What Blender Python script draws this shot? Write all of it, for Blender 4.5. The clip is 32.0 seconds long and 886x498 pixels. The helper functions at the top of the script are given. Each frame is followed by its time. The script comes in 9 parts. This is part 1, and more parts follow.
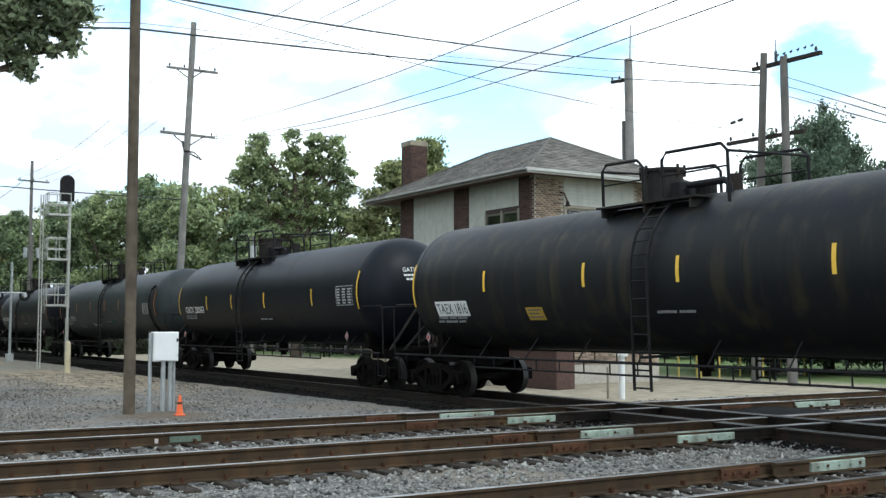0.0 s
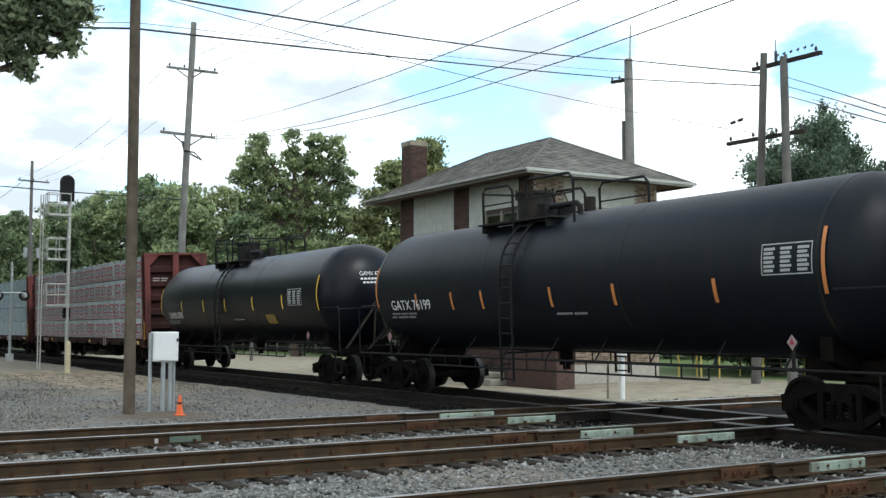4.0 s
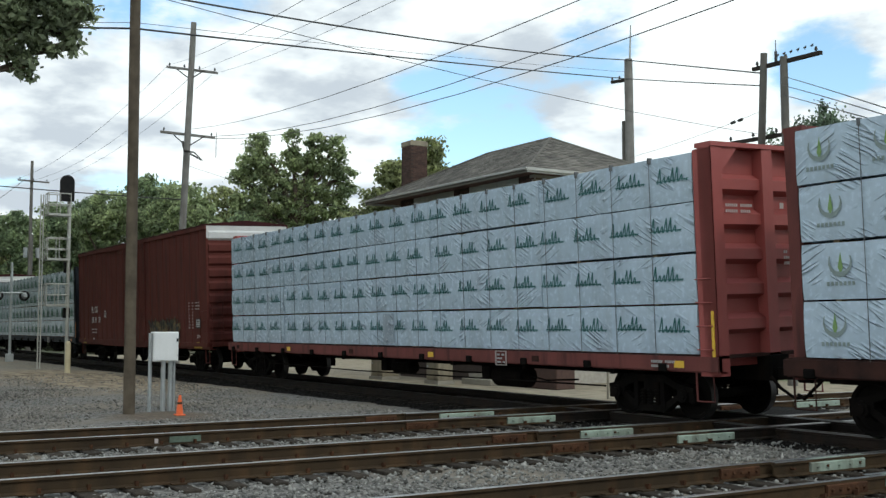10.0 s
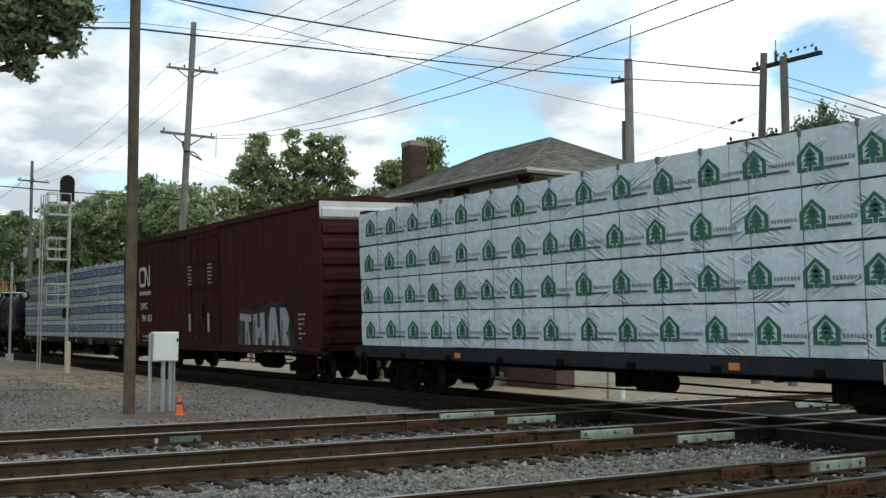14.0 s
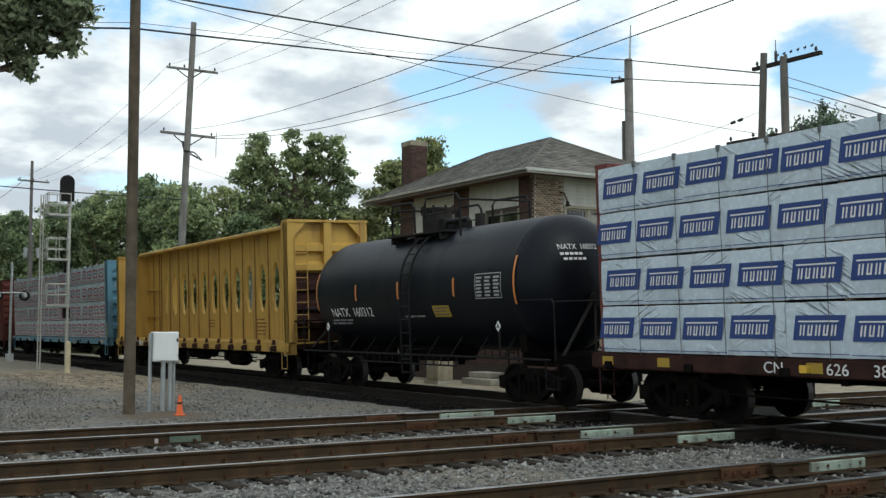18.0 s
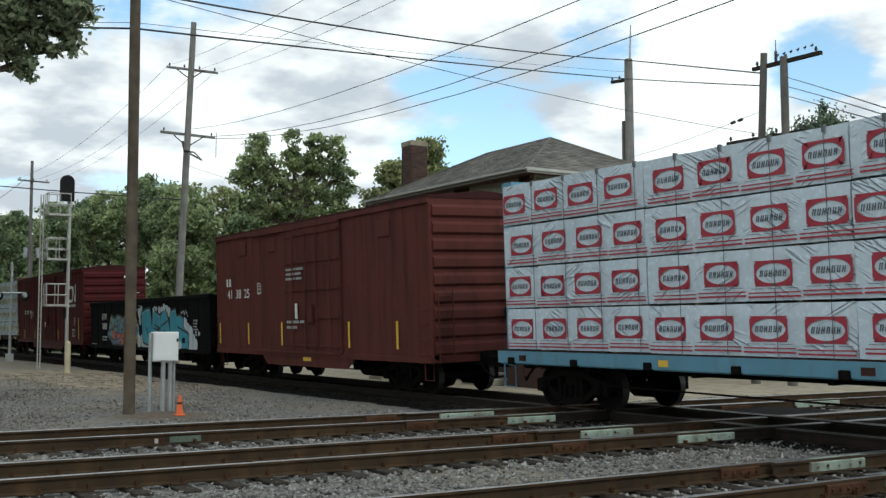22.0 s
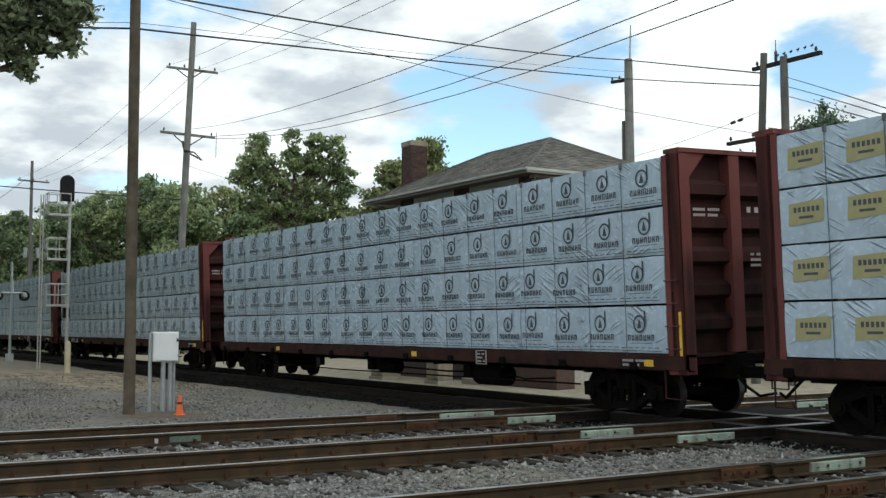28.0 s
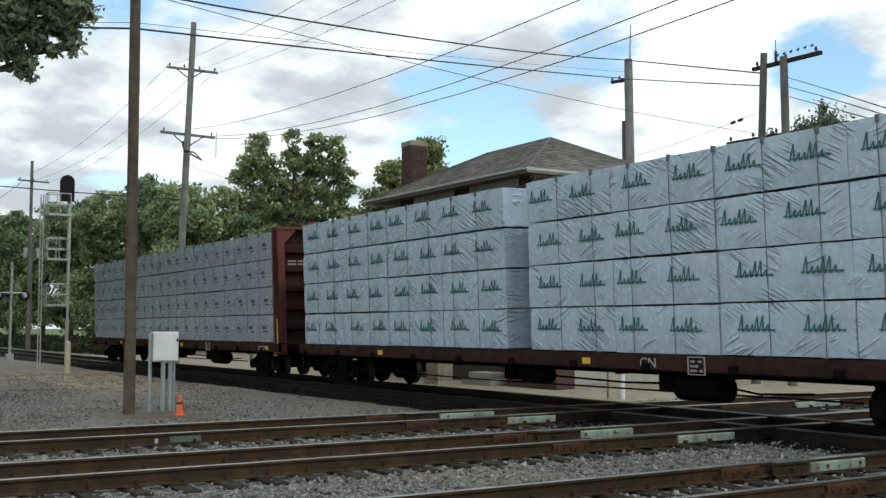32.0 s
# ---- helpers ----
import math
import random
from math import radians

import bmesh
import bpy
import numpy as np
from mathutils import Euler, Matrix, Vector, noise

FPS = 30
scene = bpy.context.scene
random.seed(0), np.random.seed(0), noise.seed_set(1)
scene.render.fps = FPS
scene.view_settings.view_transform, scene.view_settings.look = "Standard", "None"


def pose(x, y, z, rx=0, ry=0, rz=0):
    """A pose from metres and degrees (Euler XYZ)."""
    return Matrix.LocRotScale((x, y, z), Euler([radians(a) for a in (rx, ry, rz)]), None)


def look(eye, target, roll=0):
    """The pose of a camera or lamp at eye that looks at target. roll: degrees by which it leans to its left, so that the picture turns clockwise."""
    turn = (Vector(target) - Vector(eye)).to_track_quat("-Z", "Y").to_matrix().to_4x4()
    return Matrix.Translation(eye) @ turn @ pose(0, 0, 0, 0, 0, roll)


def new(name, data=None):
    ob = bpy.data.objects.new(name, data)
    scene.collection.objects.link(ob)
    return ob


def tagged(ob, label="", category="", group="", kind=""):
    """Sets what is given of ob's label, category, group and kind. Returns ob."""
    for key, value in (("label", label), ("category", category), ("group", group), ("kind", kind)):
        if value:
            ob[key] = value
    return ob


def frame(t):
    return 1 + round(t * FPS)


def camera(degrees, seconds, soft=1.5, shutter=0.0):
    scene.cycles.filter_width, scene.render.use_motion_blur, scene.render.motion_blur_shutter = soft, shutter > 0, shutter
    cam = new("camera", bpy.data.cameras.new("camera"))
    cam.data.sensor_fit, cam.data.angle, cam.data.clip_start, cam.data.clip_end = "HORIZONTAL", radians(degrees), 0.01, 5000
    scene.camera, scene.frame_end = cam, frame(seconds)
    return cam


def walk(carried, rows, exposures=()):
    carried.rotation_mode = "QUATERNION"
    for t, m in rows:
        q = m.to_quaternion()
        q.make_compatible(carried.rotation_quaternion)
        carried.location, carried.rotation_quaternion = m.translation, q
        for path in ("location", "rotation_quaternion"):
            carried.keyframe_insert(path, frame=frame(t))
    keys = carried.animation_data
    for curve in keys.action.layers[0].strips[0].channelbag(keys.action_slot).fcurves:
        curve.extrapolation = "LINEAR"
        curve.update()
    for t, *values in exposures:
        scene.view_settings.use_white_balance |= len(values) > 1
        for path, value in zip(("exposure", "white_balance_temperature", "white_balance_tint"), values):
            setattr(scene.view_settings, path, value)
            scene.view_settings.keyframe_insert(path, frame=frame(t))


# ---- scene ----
cam = camera(44.3, 32.0, soft=1.4)
EYE = (0.0, -14.977, 1.617)
AIM = (EYE[0] + math.sin(-1.016) * math.cos(0.0725), EYE[1] + math.cos(-1.016) * math.cos(0.0725), EYE[2] + math.sin(0.0725))
walk(cam, [(0, look(EYE, AIM)), (32.0, look(EYE, AIM))],
     exposures=[(0, 0.34, 5900, 4), (3.4, 0.26, 5900, 4), (5.4, -0.10, 6250, 4), (7.2, -0.20, 6200, 3), (12.0, -0.26, 6200, 3), (32.0, -0.30, 6250, 3)])

# ---- world and sun ----
CANT_TRACK = 2.1
SUN_HEIGHT, SUN_AZIMUTH = 48.0, 6.0   # degrees; azimuth counted from +X towards +Y


def make_world():
    w = bpy.data.worlds.new("sky")
    scene.world = w
    w.use_nodes = True
    nt = w.node_tree
    nt.nodes.clear()
    n = nt.nodes.new
    out, bg = n("ShaderNodeOutputWorld"), n("ShaderNodeBackground")
    sky = n("ShaderNodeTexSky")
    sky.sky_type, sky.sun_disc = "NISHITA", False
    sky.sun_elevation, sky.sun_rotation = radians(SUN_HEIGHT), radians(90 - SUN_AZIMUTH)
    tc = n("ShaderNodeTexCoord")
    sep = n("ShaderNodeSeparateXYZ")
    nt.links.new(tc.outputs["Generated"], sep.inputs[0])
    lift = n("ShaderNodeMath")
    lift.operation, lift.inputs[1].default_value = "ADD", 0.22
    nt.links.new(sep.outputs[2], lift.inputs[0])
    low = n("ShaderNodeMath")
    low.operation, low.inputs[1].default_value = "MAXIMUM", 0.12
    nt.links.new(lift.outputs[0], low.inputs[0])
    comb = n("ShaderNodeCombineXYZ")
    for i in (0, 1):
        d = n("ShaderNodeMath")
        d.operation = "DIVIDE"
        nt.links.new(sep.outputs[i], d.inputs[0])
        nt.links.new(low.outputs[0], d.inputs[1])
        nt.links.new(d.outputs[0], comb.inputs[i])

    def clouds(scale, detail, rough, off, lo, hi):
        mp = n("ShaderNodeMapping")
        mp.inputs["Location"].default_value = off
        nt.links.new(comb.outputs[0], mp.inputs[0])
        t = n("ShaderNodeTexNoise")
        t.inputs["Scale"].default_value, t.inputs["Detail"].default_value, t.inputs["Roughness"].default_value = scale, detail, rough
        nt.links.new(mp.outputs[0], t.inputs["Vector"])
        r = n("ShaderNodeMapRange")
        r.interpolation_type = "SMOOTHSTEP"
        r.inputs[1].default_value, r.inputs[2].default_value = lo, hi
        nt.links.new(t.outputs[0], r.inputs[0])
        return r.outputs[0]

    def gap(way, inner, outer):
        """A break in the cloud round one direction."""
        d = n("ShaderNodeVectorMath")
        d.operation = "DOT_PRODUCT"
        d.inputs[1].default_value = Vector(way).normalized()
        nt.links.new(tc.outputs["Generated"], d.inputs[0])
        r = n("ShaderNodeMapRange")
        r.interpolation_type = "SMOOTHSTEP"
        r.inputs[1].default_value, r.inputs[2].default_value = math.cos(radians(outer)), math.cos(radians(inner))
        nt.links.new(d.outputs["Value"], r.inputs[0])
        return r.outputs[0]

    def calc(op, a, c):
        x = n("ShaderNodeMath")
        x.operation = op
        for i, q in enumerate((a, c)):
            if isinstance(q, float):
                x.inputs[i].default_value = q
            else:
                nt.links.new(q, x.inputs[i])
        return x.outputs[0]

    field = clouds(1.5, 8, 0.58, (3.3, 1.7, 0), 0.0, 1.0)
    field = calc("SUBTRACT", field, calc("MULTIPLY", sep.outputs[2], 0.10))
    field = calc("ADD", field, calc("MULTIPLY", gap((-0.854, 0.443, 0.273), 3.0, 11.0), 0.16))
    field = calc("SUBTRACT", field, calc("MULTIPLY", gap((-0.826, 0.535, 0.172), 0.5, 6.6), 0.40))
    field = calc("SUBTRACT", field, calc("MULTIPLY", gap((-0.74, 0.623, 0.255), 0.3, 4.0), 0.24))
    field = calc("SUBTRACT", field, calc("MULTIPLY", gap((-0.614, 0.754, 0.232), 0.3, 3.6), 0.22))
    soft = n("ShaderNodeMapRange")
    soft.interpolation_type = "SMOOTHSTEP"
    soft.inputs[1].default_value, soft.inputs[2].default_value = 0.25, 0.42
    nt.links.new(field, soft.inputs[0])
    cover = soft.outputs[0]
    grey = clouds(2.6, 7, 0.55, (7.1, 0.4, 2), 0.0, 1.0)
    for way, inner, outer, much in (((-0.955, 0.25, 0.146), 1.0, 9.0, 0.11), ((-0.947, 0.20, 0.25), 0.5, 7.0, 0.07), ((-0.80, 0.55, 0.30), 1.0, 9.0, 0.08), ((-0.911, 0.365, 0.19), 0.5, 5.0, -0.12), ((-0.66, 0.72, 0.20), 0.5, 6.0, -0.10)):
        grey = calc("ADD", grey, calc("MULTIPLY", gap(way, inner, outer), much))
    dusk = n("ShaderNodeMapRange")
    dusk.interpolation_type = "SMOOTHSTEP"
    dusk.inputs[1].default_value, dusk.inputs[2].default_value = 0.42, 0.70
    nt.links.new(grey, dusk.inputs[0])
    grey = dusk.outputs[0]
    shade = n("ShaderNodeMix")
    shade.data_type = "RGBA"
    shade.inputs[6].default_value, shade.inputs[7].default_value = (1.40, 1.41, 1.40, 1), (0.76, 0.80, 0.875, 1)
    nt.links.new(grey, shade.inputs[0])
    dim = n("ShaderNodeMix")
    dim.data_type, dim.blend_type = "RGBA", "MULTIPLY"
    dim.inputs[0].default_value, dim.inputs[7].default_value = 1.0, (0.25, 0.262, 0.25, 1)
    nt.links.new(sky.outputs[0], dim.inputs[6])
    both = n("ShaderNodeMix")
    both.data_type = "RGBA"
    nt.links.new(cover, both.inputs[0])
    nt.links.new(dim.outputs[2], both.inputs[6])
    nt.links.new(shade.outputs[2], both.inputs[7])
    nt.links.new(both.outputs[2], bg.inputs[0])
    bg.inputs[1].default_value = 1.0
    nt.links.new(bg.outputs[0], out.inputs[0])


make_world()
sun = new("sun", bpy.data.lights.new("sun", "SUN"))
sun.data.energy, sun.data.angle, sun.data.color = 1.05, radians(8), (1.0, 0.95, 0.87)
_e, _a = radians(SUN_HEIGHT), radians(SUN_AZIMUTH)
sun.matrix_world = look((math.cos(_e) * math.cos(_a) * 60, math.cos(_e) * math.sin(_a) * 60, math.sin(_e) * 60), (0, 0, 0))


# ---- materials ----
def surface(name, base, alt=None, scale=6.0, rough=0.7, metal=0.0, bump=0.15, dirt=None, streak=0.0, fine=60.0, amount=0.5, island=0.0, spec=0.5):
    """Two colours mixed by coarse and fine noise, optional dirt running down in streaks, fine relief."""
    m = bpy.data.materials.new(name)
    m.use_nodes = True
    nt = m.node_tree
    n, link = nt.nodes.new, nt.links.new
    b = nt.nodes["Principled BSDF"]
    b.inputs["Roughness"].default_value, b.inputs["Metallic"].default_value = rough, metal
    b.inputs["Specular IOR Level"].default_value = spec
    tc = n("ShaderNodeTexCoord")
    alt = alt or tuple(c * 0.7 for c in base)

    def noise_of(s, detail, stretch=None, seed=0.0):
        t = n("ShaderNodeTexNoise")
        t.inputs["Scale"].default_value, t.inputs["Detail"].default_value = s, detail
        mp = n("ShaderNodeMapping")
        mp.inputs["Location"].default_value = (seed, seed * 1.7, seed * 0.3)
        if stretch:
            mp.inputs["Scale"].default_value = stretch
        link(tc.outputs["Object"], mp.inputs[0])
        link(mp.outputs[0], t.inputs["Vector"])
        return t.outputs[0]

    def ramp(src, lo, hi, top=1.0):
        r = n("ShaderNodeMapRange")
        r.inputs[1].default_value, r.inputs[2].default_value, r.inputs[4].default_value = lo, hi, top
        link(src, r.inputs[0])
        return r.outputs[0]

    def mix(fac, a, c, kind="MIX"):
        x = n("ShaderNodeMix")
        x.data_type, x.blend_type = "RGBA", kind
        for sock, val in ((0, fac), (6, a), (7, c)):
            if isinstance(val, (tuple, float, int)):
                x.inputs[sock].default_value = (*val, 1) if isinstance(val, tuple) else val
            else:
                link(val, x.inputs[sock])
        return x.outputs[2]

    col = mix(ramp(noise_of(scale, 4), 0.5 - amount * 0.3, 0.5 + amount * 0.3), base, alt)
    grain = noise_of(fine, 3, seed=4.0)
    col = mix(0.35, col, mix(ramp(grain, 0.3, 0.7), tuple(c * 0.75 for c in base), tuple(min(1, c * 1.2) for c in alt)))
    if dirt:
        col = mix(ramp(noise_of(1.0, 5, (3.0, 3.0, 0.35), 9.0), 0.5, 0.75, streak), col, dirt)
    if island:
        g = n("ShaderNodeNewGeometry")
        o = n("ShaderNodeObjectInfo")
        add = n("ShaderNodeMath")
        add.operation = "ADD"
        link(g.outputs["Random Per Island"], add.inputs[0])
        link(o.outputs["Random"], add.inputs[1])
        fr = n("ShaderNodeMath")
        fr.operation = "FRACT"
        link(add.outputs[0], fr.inputs[0])
        hsv = n("ShaderNodeHueSaturation")
        val = n("ShaderNodeMapRange")
        val.inputs[3].default_value, val.inputs[4].default_value = 1 - island, 1 + island
        link(fr.outputs[0], val.inputs[0])
        link(val.outputs[0], hsv.inputs["Value"])
        link(col, hsv.inputs["Color"])
        col = hsv.outputs[0]
    link(col, b.inputs["Base Color"])
    link(ramp(grain, 0, 1, 1.0), b.inputs["Roughness"])
    rr = [l.from_node for l in nt.links if l.to_socket == b.inputs["Roughness"]][0]
    rr.inputs[3].default_value, rr.inputs[4].default_value = max(0.03, rough - 0.12), min(1, rough + 0.12)
    if bump:
        bp = n("ShaderNodeBump")
        bp.inputs["Strength"].default_value, bp.inputs["Distance"].default_value = bump, 0.02
        link(grain, bp.inputs["Height"])
        link(bp.outputs[0], b.inputs["Normal"])
    return m


def flat_paint(name, col, rough=0.6, metal=0.0):
    return surface(name, col, tuple(c * 0.85 for c in col), 8, rough, metal, 0.05, fine=90)


def glass(name, tint=(0.75, 0.8, 0.82)):
    m = bpy.data.materials.new(name)
    m.use_nodes = True
    b = m.node_tree.nodes["Principled BSDF"]
    b.inputs["Base Color"].default_value = (*tint, 1)
    b.inputs["Roughness"].default_value = 0.05
    b.inputs["Transmission Weight"].default_value = 1.0
    return m


def wrap_material(name, base, alt):
    """Taut woven lumber wrap: soft sheen, thin straight diagonal creases in patches, slack waves between."""
    m = surface(name, base, alt, 0.9, 0.25, 0, 0.0, dirt=(0.26, 0.275, 0.29), streak=0.35, fine=10, amount=0.8)
    nt = m.node_tree
    n, link = nt.nodes.new, nt.links.new
    b = nt.nodes["Principled BSDF"]
    tc, oi = n("ShaderNodeTexCoord"), n("ShaderNodeObjectInfo")
    sh, cb = n("ShaderNodeVectorMath"), n("ShaderNodeCombineXYZ")
    sh.operation = "MULTIPLY_ADD"
    for i in range(3):
        link(oi.outputs["Random"], cb.inputs[i])
    sh.inputs[1].default_value = (17, 11, 5)
    link(cb.outputs[0], sh.inputs[0])
    link(tc.outputs["Object"], sh.inputs[2])

    def noise_of(turn, stretch, scale, detail):
        mp, t = n("ShaderNodeMapping"), n("ShaderNodeTexNoise")
        mp.vector_type = "TEXTURE"
        mp.inputs["Rotation"].default_value = (0, radians(turn), 0)
        mp.inputs["Scale"].default_value = stretch
        link(sh.outputs[0], mp.inputs[0])
        link(mp.outputs[0], t.inputs["Vector"])
        t.inputs["Scale"].default_value, t.inputs["Detail"].default_value = scale, detail
        return t.outputs[0]

    def calc(op, a, c):
        x = n("ShaderNodeMath")
        x.operation = op
        for i, q in enumerate((a, c)):
            if isinstance(q, float):
                x.inputs[i].default_value = q
            else:
                link(q, x.inputs[i])
        return x.outputs[0]

    def crease(turn, scale):
        f = noise_of(turn, (1.6, 1.0, 0.16), scale, 1.0)
        return calc("POWER", calc("SUBTRACT", 1.0, calc("ABSOLUTE", calc("SUBTRACT", f, 0.5), 0.0)), 30.0)
    patch = n("ShaderNodeMapRange")
    patch.inputs[1].default_value, patch.inputs[2].default_value = 0.53, 0.68
    field = noise_of(0, (1, 1, 1), 1.3, 2.0)
    link(field, patch.inputs[0])
    other = n("ShaderNodeMapRange")
    other.inputs[1].default_value, other.inputs[2].default_value = 0.42, 0.30
    link(field, other.inputs[0])
    lines = calc("ADD", calc("MULTIPLY", crease(30.0, 1.5), patch.outputs[0]), calc("MULTIPLY", crease(-26.0, 1.2), other.outputs[0]))
    slack = noise_of(20, (1.5, 1.0, 0.7), 1.6, 2.0)
    height = calc("ADD", calc("MULTIPLY", lines, 1.0), calc("MULTIPLY", slack, 0.60))
    bp = n("ShaderNodeBump")
    bp.inputs["Strength"].default_value, bp.inputs["Distance"].default_value = 0.8, 0.065
    link(height, bp.inputs["Height"])
    link(bp.outputs[0], b.inputs["Normal"])
    return m


MAT = {}
S = surface
MAT["rail"] = S("rail_steel", (0.064, 0.042, 0.022), (0.030, 0.021, 0.013), 2.2, 0.8, 0.0, 0.4, dirt=(0.110, 0.060, 0.027), streak=0.6, spec=0.18)
MAT["rail_top"] = S("rail_head_steel", (0.46, 0.46, 0.46), (0.24, 0.225, 0.21), 1.2, 0.30, 0.9, 0.08)
MAT["rail_top_dull"] = S("dull_rail_head_steel", (0.17, 0.165, 0.16), (0.07, 0.065, 0.06), 1.2, 0.42, 0.7, 0.08)
MAT["rust"] = S("rusty_casting", (0.105, 0.050, 0.026), (0.050, 0.026, 0.016), 5, 0.9, 0, 0.5, spec=0.15)
MAT["joint"] = S("mint_painted_joint_bar", (0.40, 0.49, 0.415), (0.24, 0.29, 0.24), 5, 0.8, 0, 0.3, dirt=(0.07, 0.042, 0.026), streak=0.9, amount=0.4)
MAT["old_paint"] = S("worn_green_paint", (0.13, 0.18, 0.135), (0.06, 0.075, 0.055), 9, 0.85, 0, 0.3)
MAT["tie"] = S("weathered_timber", (0.060, 0.050, 0.040), (0.026, 0.022, 0.018), 9, 0.9, 0, 0.6, island=0.3, spec=0.1)
MAT["pole"] = S("grey_pole_timber", (0.165, 0.155, 0.140), (0.105, 0.098, 0.088), 2, 0.9, 0, 0.5, dirt=(0.06, 0.045, 0.035), streak=0.7)

MAT["galv"] = S("galvanised_steel", (0.45, 0.47, 0.47), (0.33, 0.35, 0.35), 7, 0.5, 0.5, 0.1)
MAT["silver"] = S("aluminium_paint", (0.50, 0.50, 0.46), (0.36, 0.36, 0.33), 6, 0.55, 0.2, 0.15, dirt=(0.2, 0.16, 0.11), streak=0.5)
MAT["black"] = S("black_paint", (0.010, 0.010, 0.011), (0.017, 0.016, 0.016), 4, 0.6, 0, 0.1, spec=0.12)
MAT["wire"] = S("black_cable", (0.02, 0.02, 0.02), (0.035, 0.035, 0.035), 4, 0.6, 0, 0)
MAT["white_box"] = S("white_enamel", (0.80, 0.81, 0.80), (0.72, 0.73, 0.72), 3, 0.4, 0, 0.03)
MAT["cone"] = S("orange_plastic", (0.85, 0.16, 0.04), (0.7, 0.12, 0.03), 6, 0.5, 0, 0.05)
MAT["cream"] = S("cream_paint", (0.62, 0.55, 0.36), (0.48, 0.42, 0.28), 5, 0.6, 0, 0.1)
MAT["shingle"] = S("asphalt_shingle", (0.215, 0.200, 0.172), (0.080, 0.075, 0.066), 1.2, 0.95, 0, 0.5, dirt=(0.05, 0.044, 0.035), streak=0.5, amount=0.7, island=0.35)
MAT["stair_yellow"] = S("faded_yellow_rail_paint", (0.62, 0.47, 0.11), (0.50, 0.37, 0.09), 4, 0.6, 0, 0.05)
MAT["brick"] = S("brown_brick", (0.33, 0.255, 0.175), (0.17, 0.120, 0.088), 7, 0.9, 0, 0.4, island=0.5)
# brick_dark and mortar_dark: darker copies that carry the south side's shade in their colour
MAT["brick_dark"] = S("shade_toned_brick", (0.10, 0.055, 0.042), (0.065, 0.038, 0.030), 7, 0.9, 0, 0.4, island=0.3)
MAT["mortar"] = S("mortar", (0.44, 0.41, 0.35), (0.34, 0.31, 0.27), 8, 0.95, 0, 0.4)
MAT["mortar_dark"] = S("shade_toned_mortar", (0.07, 0.05, 0.04), (0.05, 0.036, 0.03), 8, 0.95, 0, 0.4)
MAT["siding"] = S("white_clapboard", (0.51, 0.515, 0.45), (0.42, 0.425, 0.375), 4, 0.6, 0, 0.1, dirt=(0.26, 0.25, 0.21), streak=0.4)
MAT["trim"] = S("pale_grey_trim", (0.60, 0.60, 0.57), (0.48, 0.48, 0.46), 4, 0.6, 0, 0.1)
MAT["frame"] = S("tan_window_frame", (0.29, 0.265, 0.205), (0.21, 0.19, 0.15), 4, 0.7, 0, 0.1)
# dark frame tone; on the south fascia it stands for shade
MAT["frame_dark"] = S("shade_dark_frame", (0.16, 0.15, 0.12), (0.10, 0.095, 0.08), 4, 0.7, 0, 0.1)
MAT["concrete"] = S("concrete", (0.37, 0.345, 0.29), (0.28, 0.26, 0.215), 3, 0.9, 0, 0.3)
MAT["relay_tan"] = S("weathered_tan_paint", (0.33, 0.285, 0.20), (0.22, 0.19, 0.135), 3, 0.7, 0, 0.15, dirt=(0.10, 0.08, 0.055), streak=0.6)
MAT["pane"] = glass("window_glass")
MAT["room"] = S("dim_interior", (0.05, 0.05, 0.06), (0.03, 0.03, 0.035), 2, 0.9, 0, 0)
MAT["bark"] = S("bark", (0.12, 0.09, 0.065), (0.07, 0.05, 0.04), 8, 0.95, 0, 0.7)
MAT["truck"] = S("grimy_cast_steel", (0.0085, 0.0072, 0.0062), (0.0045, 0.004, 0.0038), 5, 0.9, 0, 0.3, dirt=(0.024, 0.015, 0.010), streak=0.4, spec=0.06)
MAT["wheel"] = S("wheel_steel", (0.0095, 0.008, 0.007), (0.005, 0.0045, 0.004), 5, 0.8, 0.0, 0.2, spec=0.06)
MAT["tread"] = S("polished_tread", (0.060, 0.056, 0.052), (0.022, 0.020, 0.018), 5, 0.5, 0.4, 0)
MAT["yellow_mark"] = flat_paint("yellow_reflector", (0.80, 0.50, 0.05), 0.4)
MAT["orange_mark"] = flat_paint("orange_reflector", (0.58, 0.21, 0.05), 0.5)
MAT["white_ink"] = flat_paint("white_stencil", (0.78, 0.78, 0.76), 0.6)
MAT["grey_ink"] = flat_paint("faded_stencil", (0.40, 0.40, 0.39), 0.7)
MAT["faint_ink"] = flat_paint("worn_stencil", (0.33, 0.25, 0.23), 0.7)
MAT["pole_brown"] = S("creosoted_pole_timber", (0.165, 0.135, 0.098), (0.075, 0.060, 0.046), 3, 0.9, 0, 0.8, dirt=(0.035, 0.028, 0.021), streak=0.8, spec=0.15)
MAT["pole_grey"] = S("silvered_pole_timber", (0.27, 0.26, 0.245), (0.175, 0.168, 0.155), 2, 0.9, 0, 0.5, dirt=(0.09, 0.075, 0.06), streak=0.7)
MAT["red_ink"] = flat_paint("red_ink", (0.37, 0.030, 0.052))
MAT["dark_ink"] = flat_paint("dark_ink", (0.07, 0.085, 0.10))
MAT["green_ink"] = flat_paint("green_ink", (0.022, 0.125, 0.078))
MAT["pine_ink"] = flat_paint("pine_ink", (0.035, 0.15, 0.145))
MAT["sage_ink"] = flat_paint("sage_ink", (0.26, 0.32, 0.31))
MAT["leaf_ink"] = flat_paint("leaf_green_ink", (0.22, 0.36, 0.12))
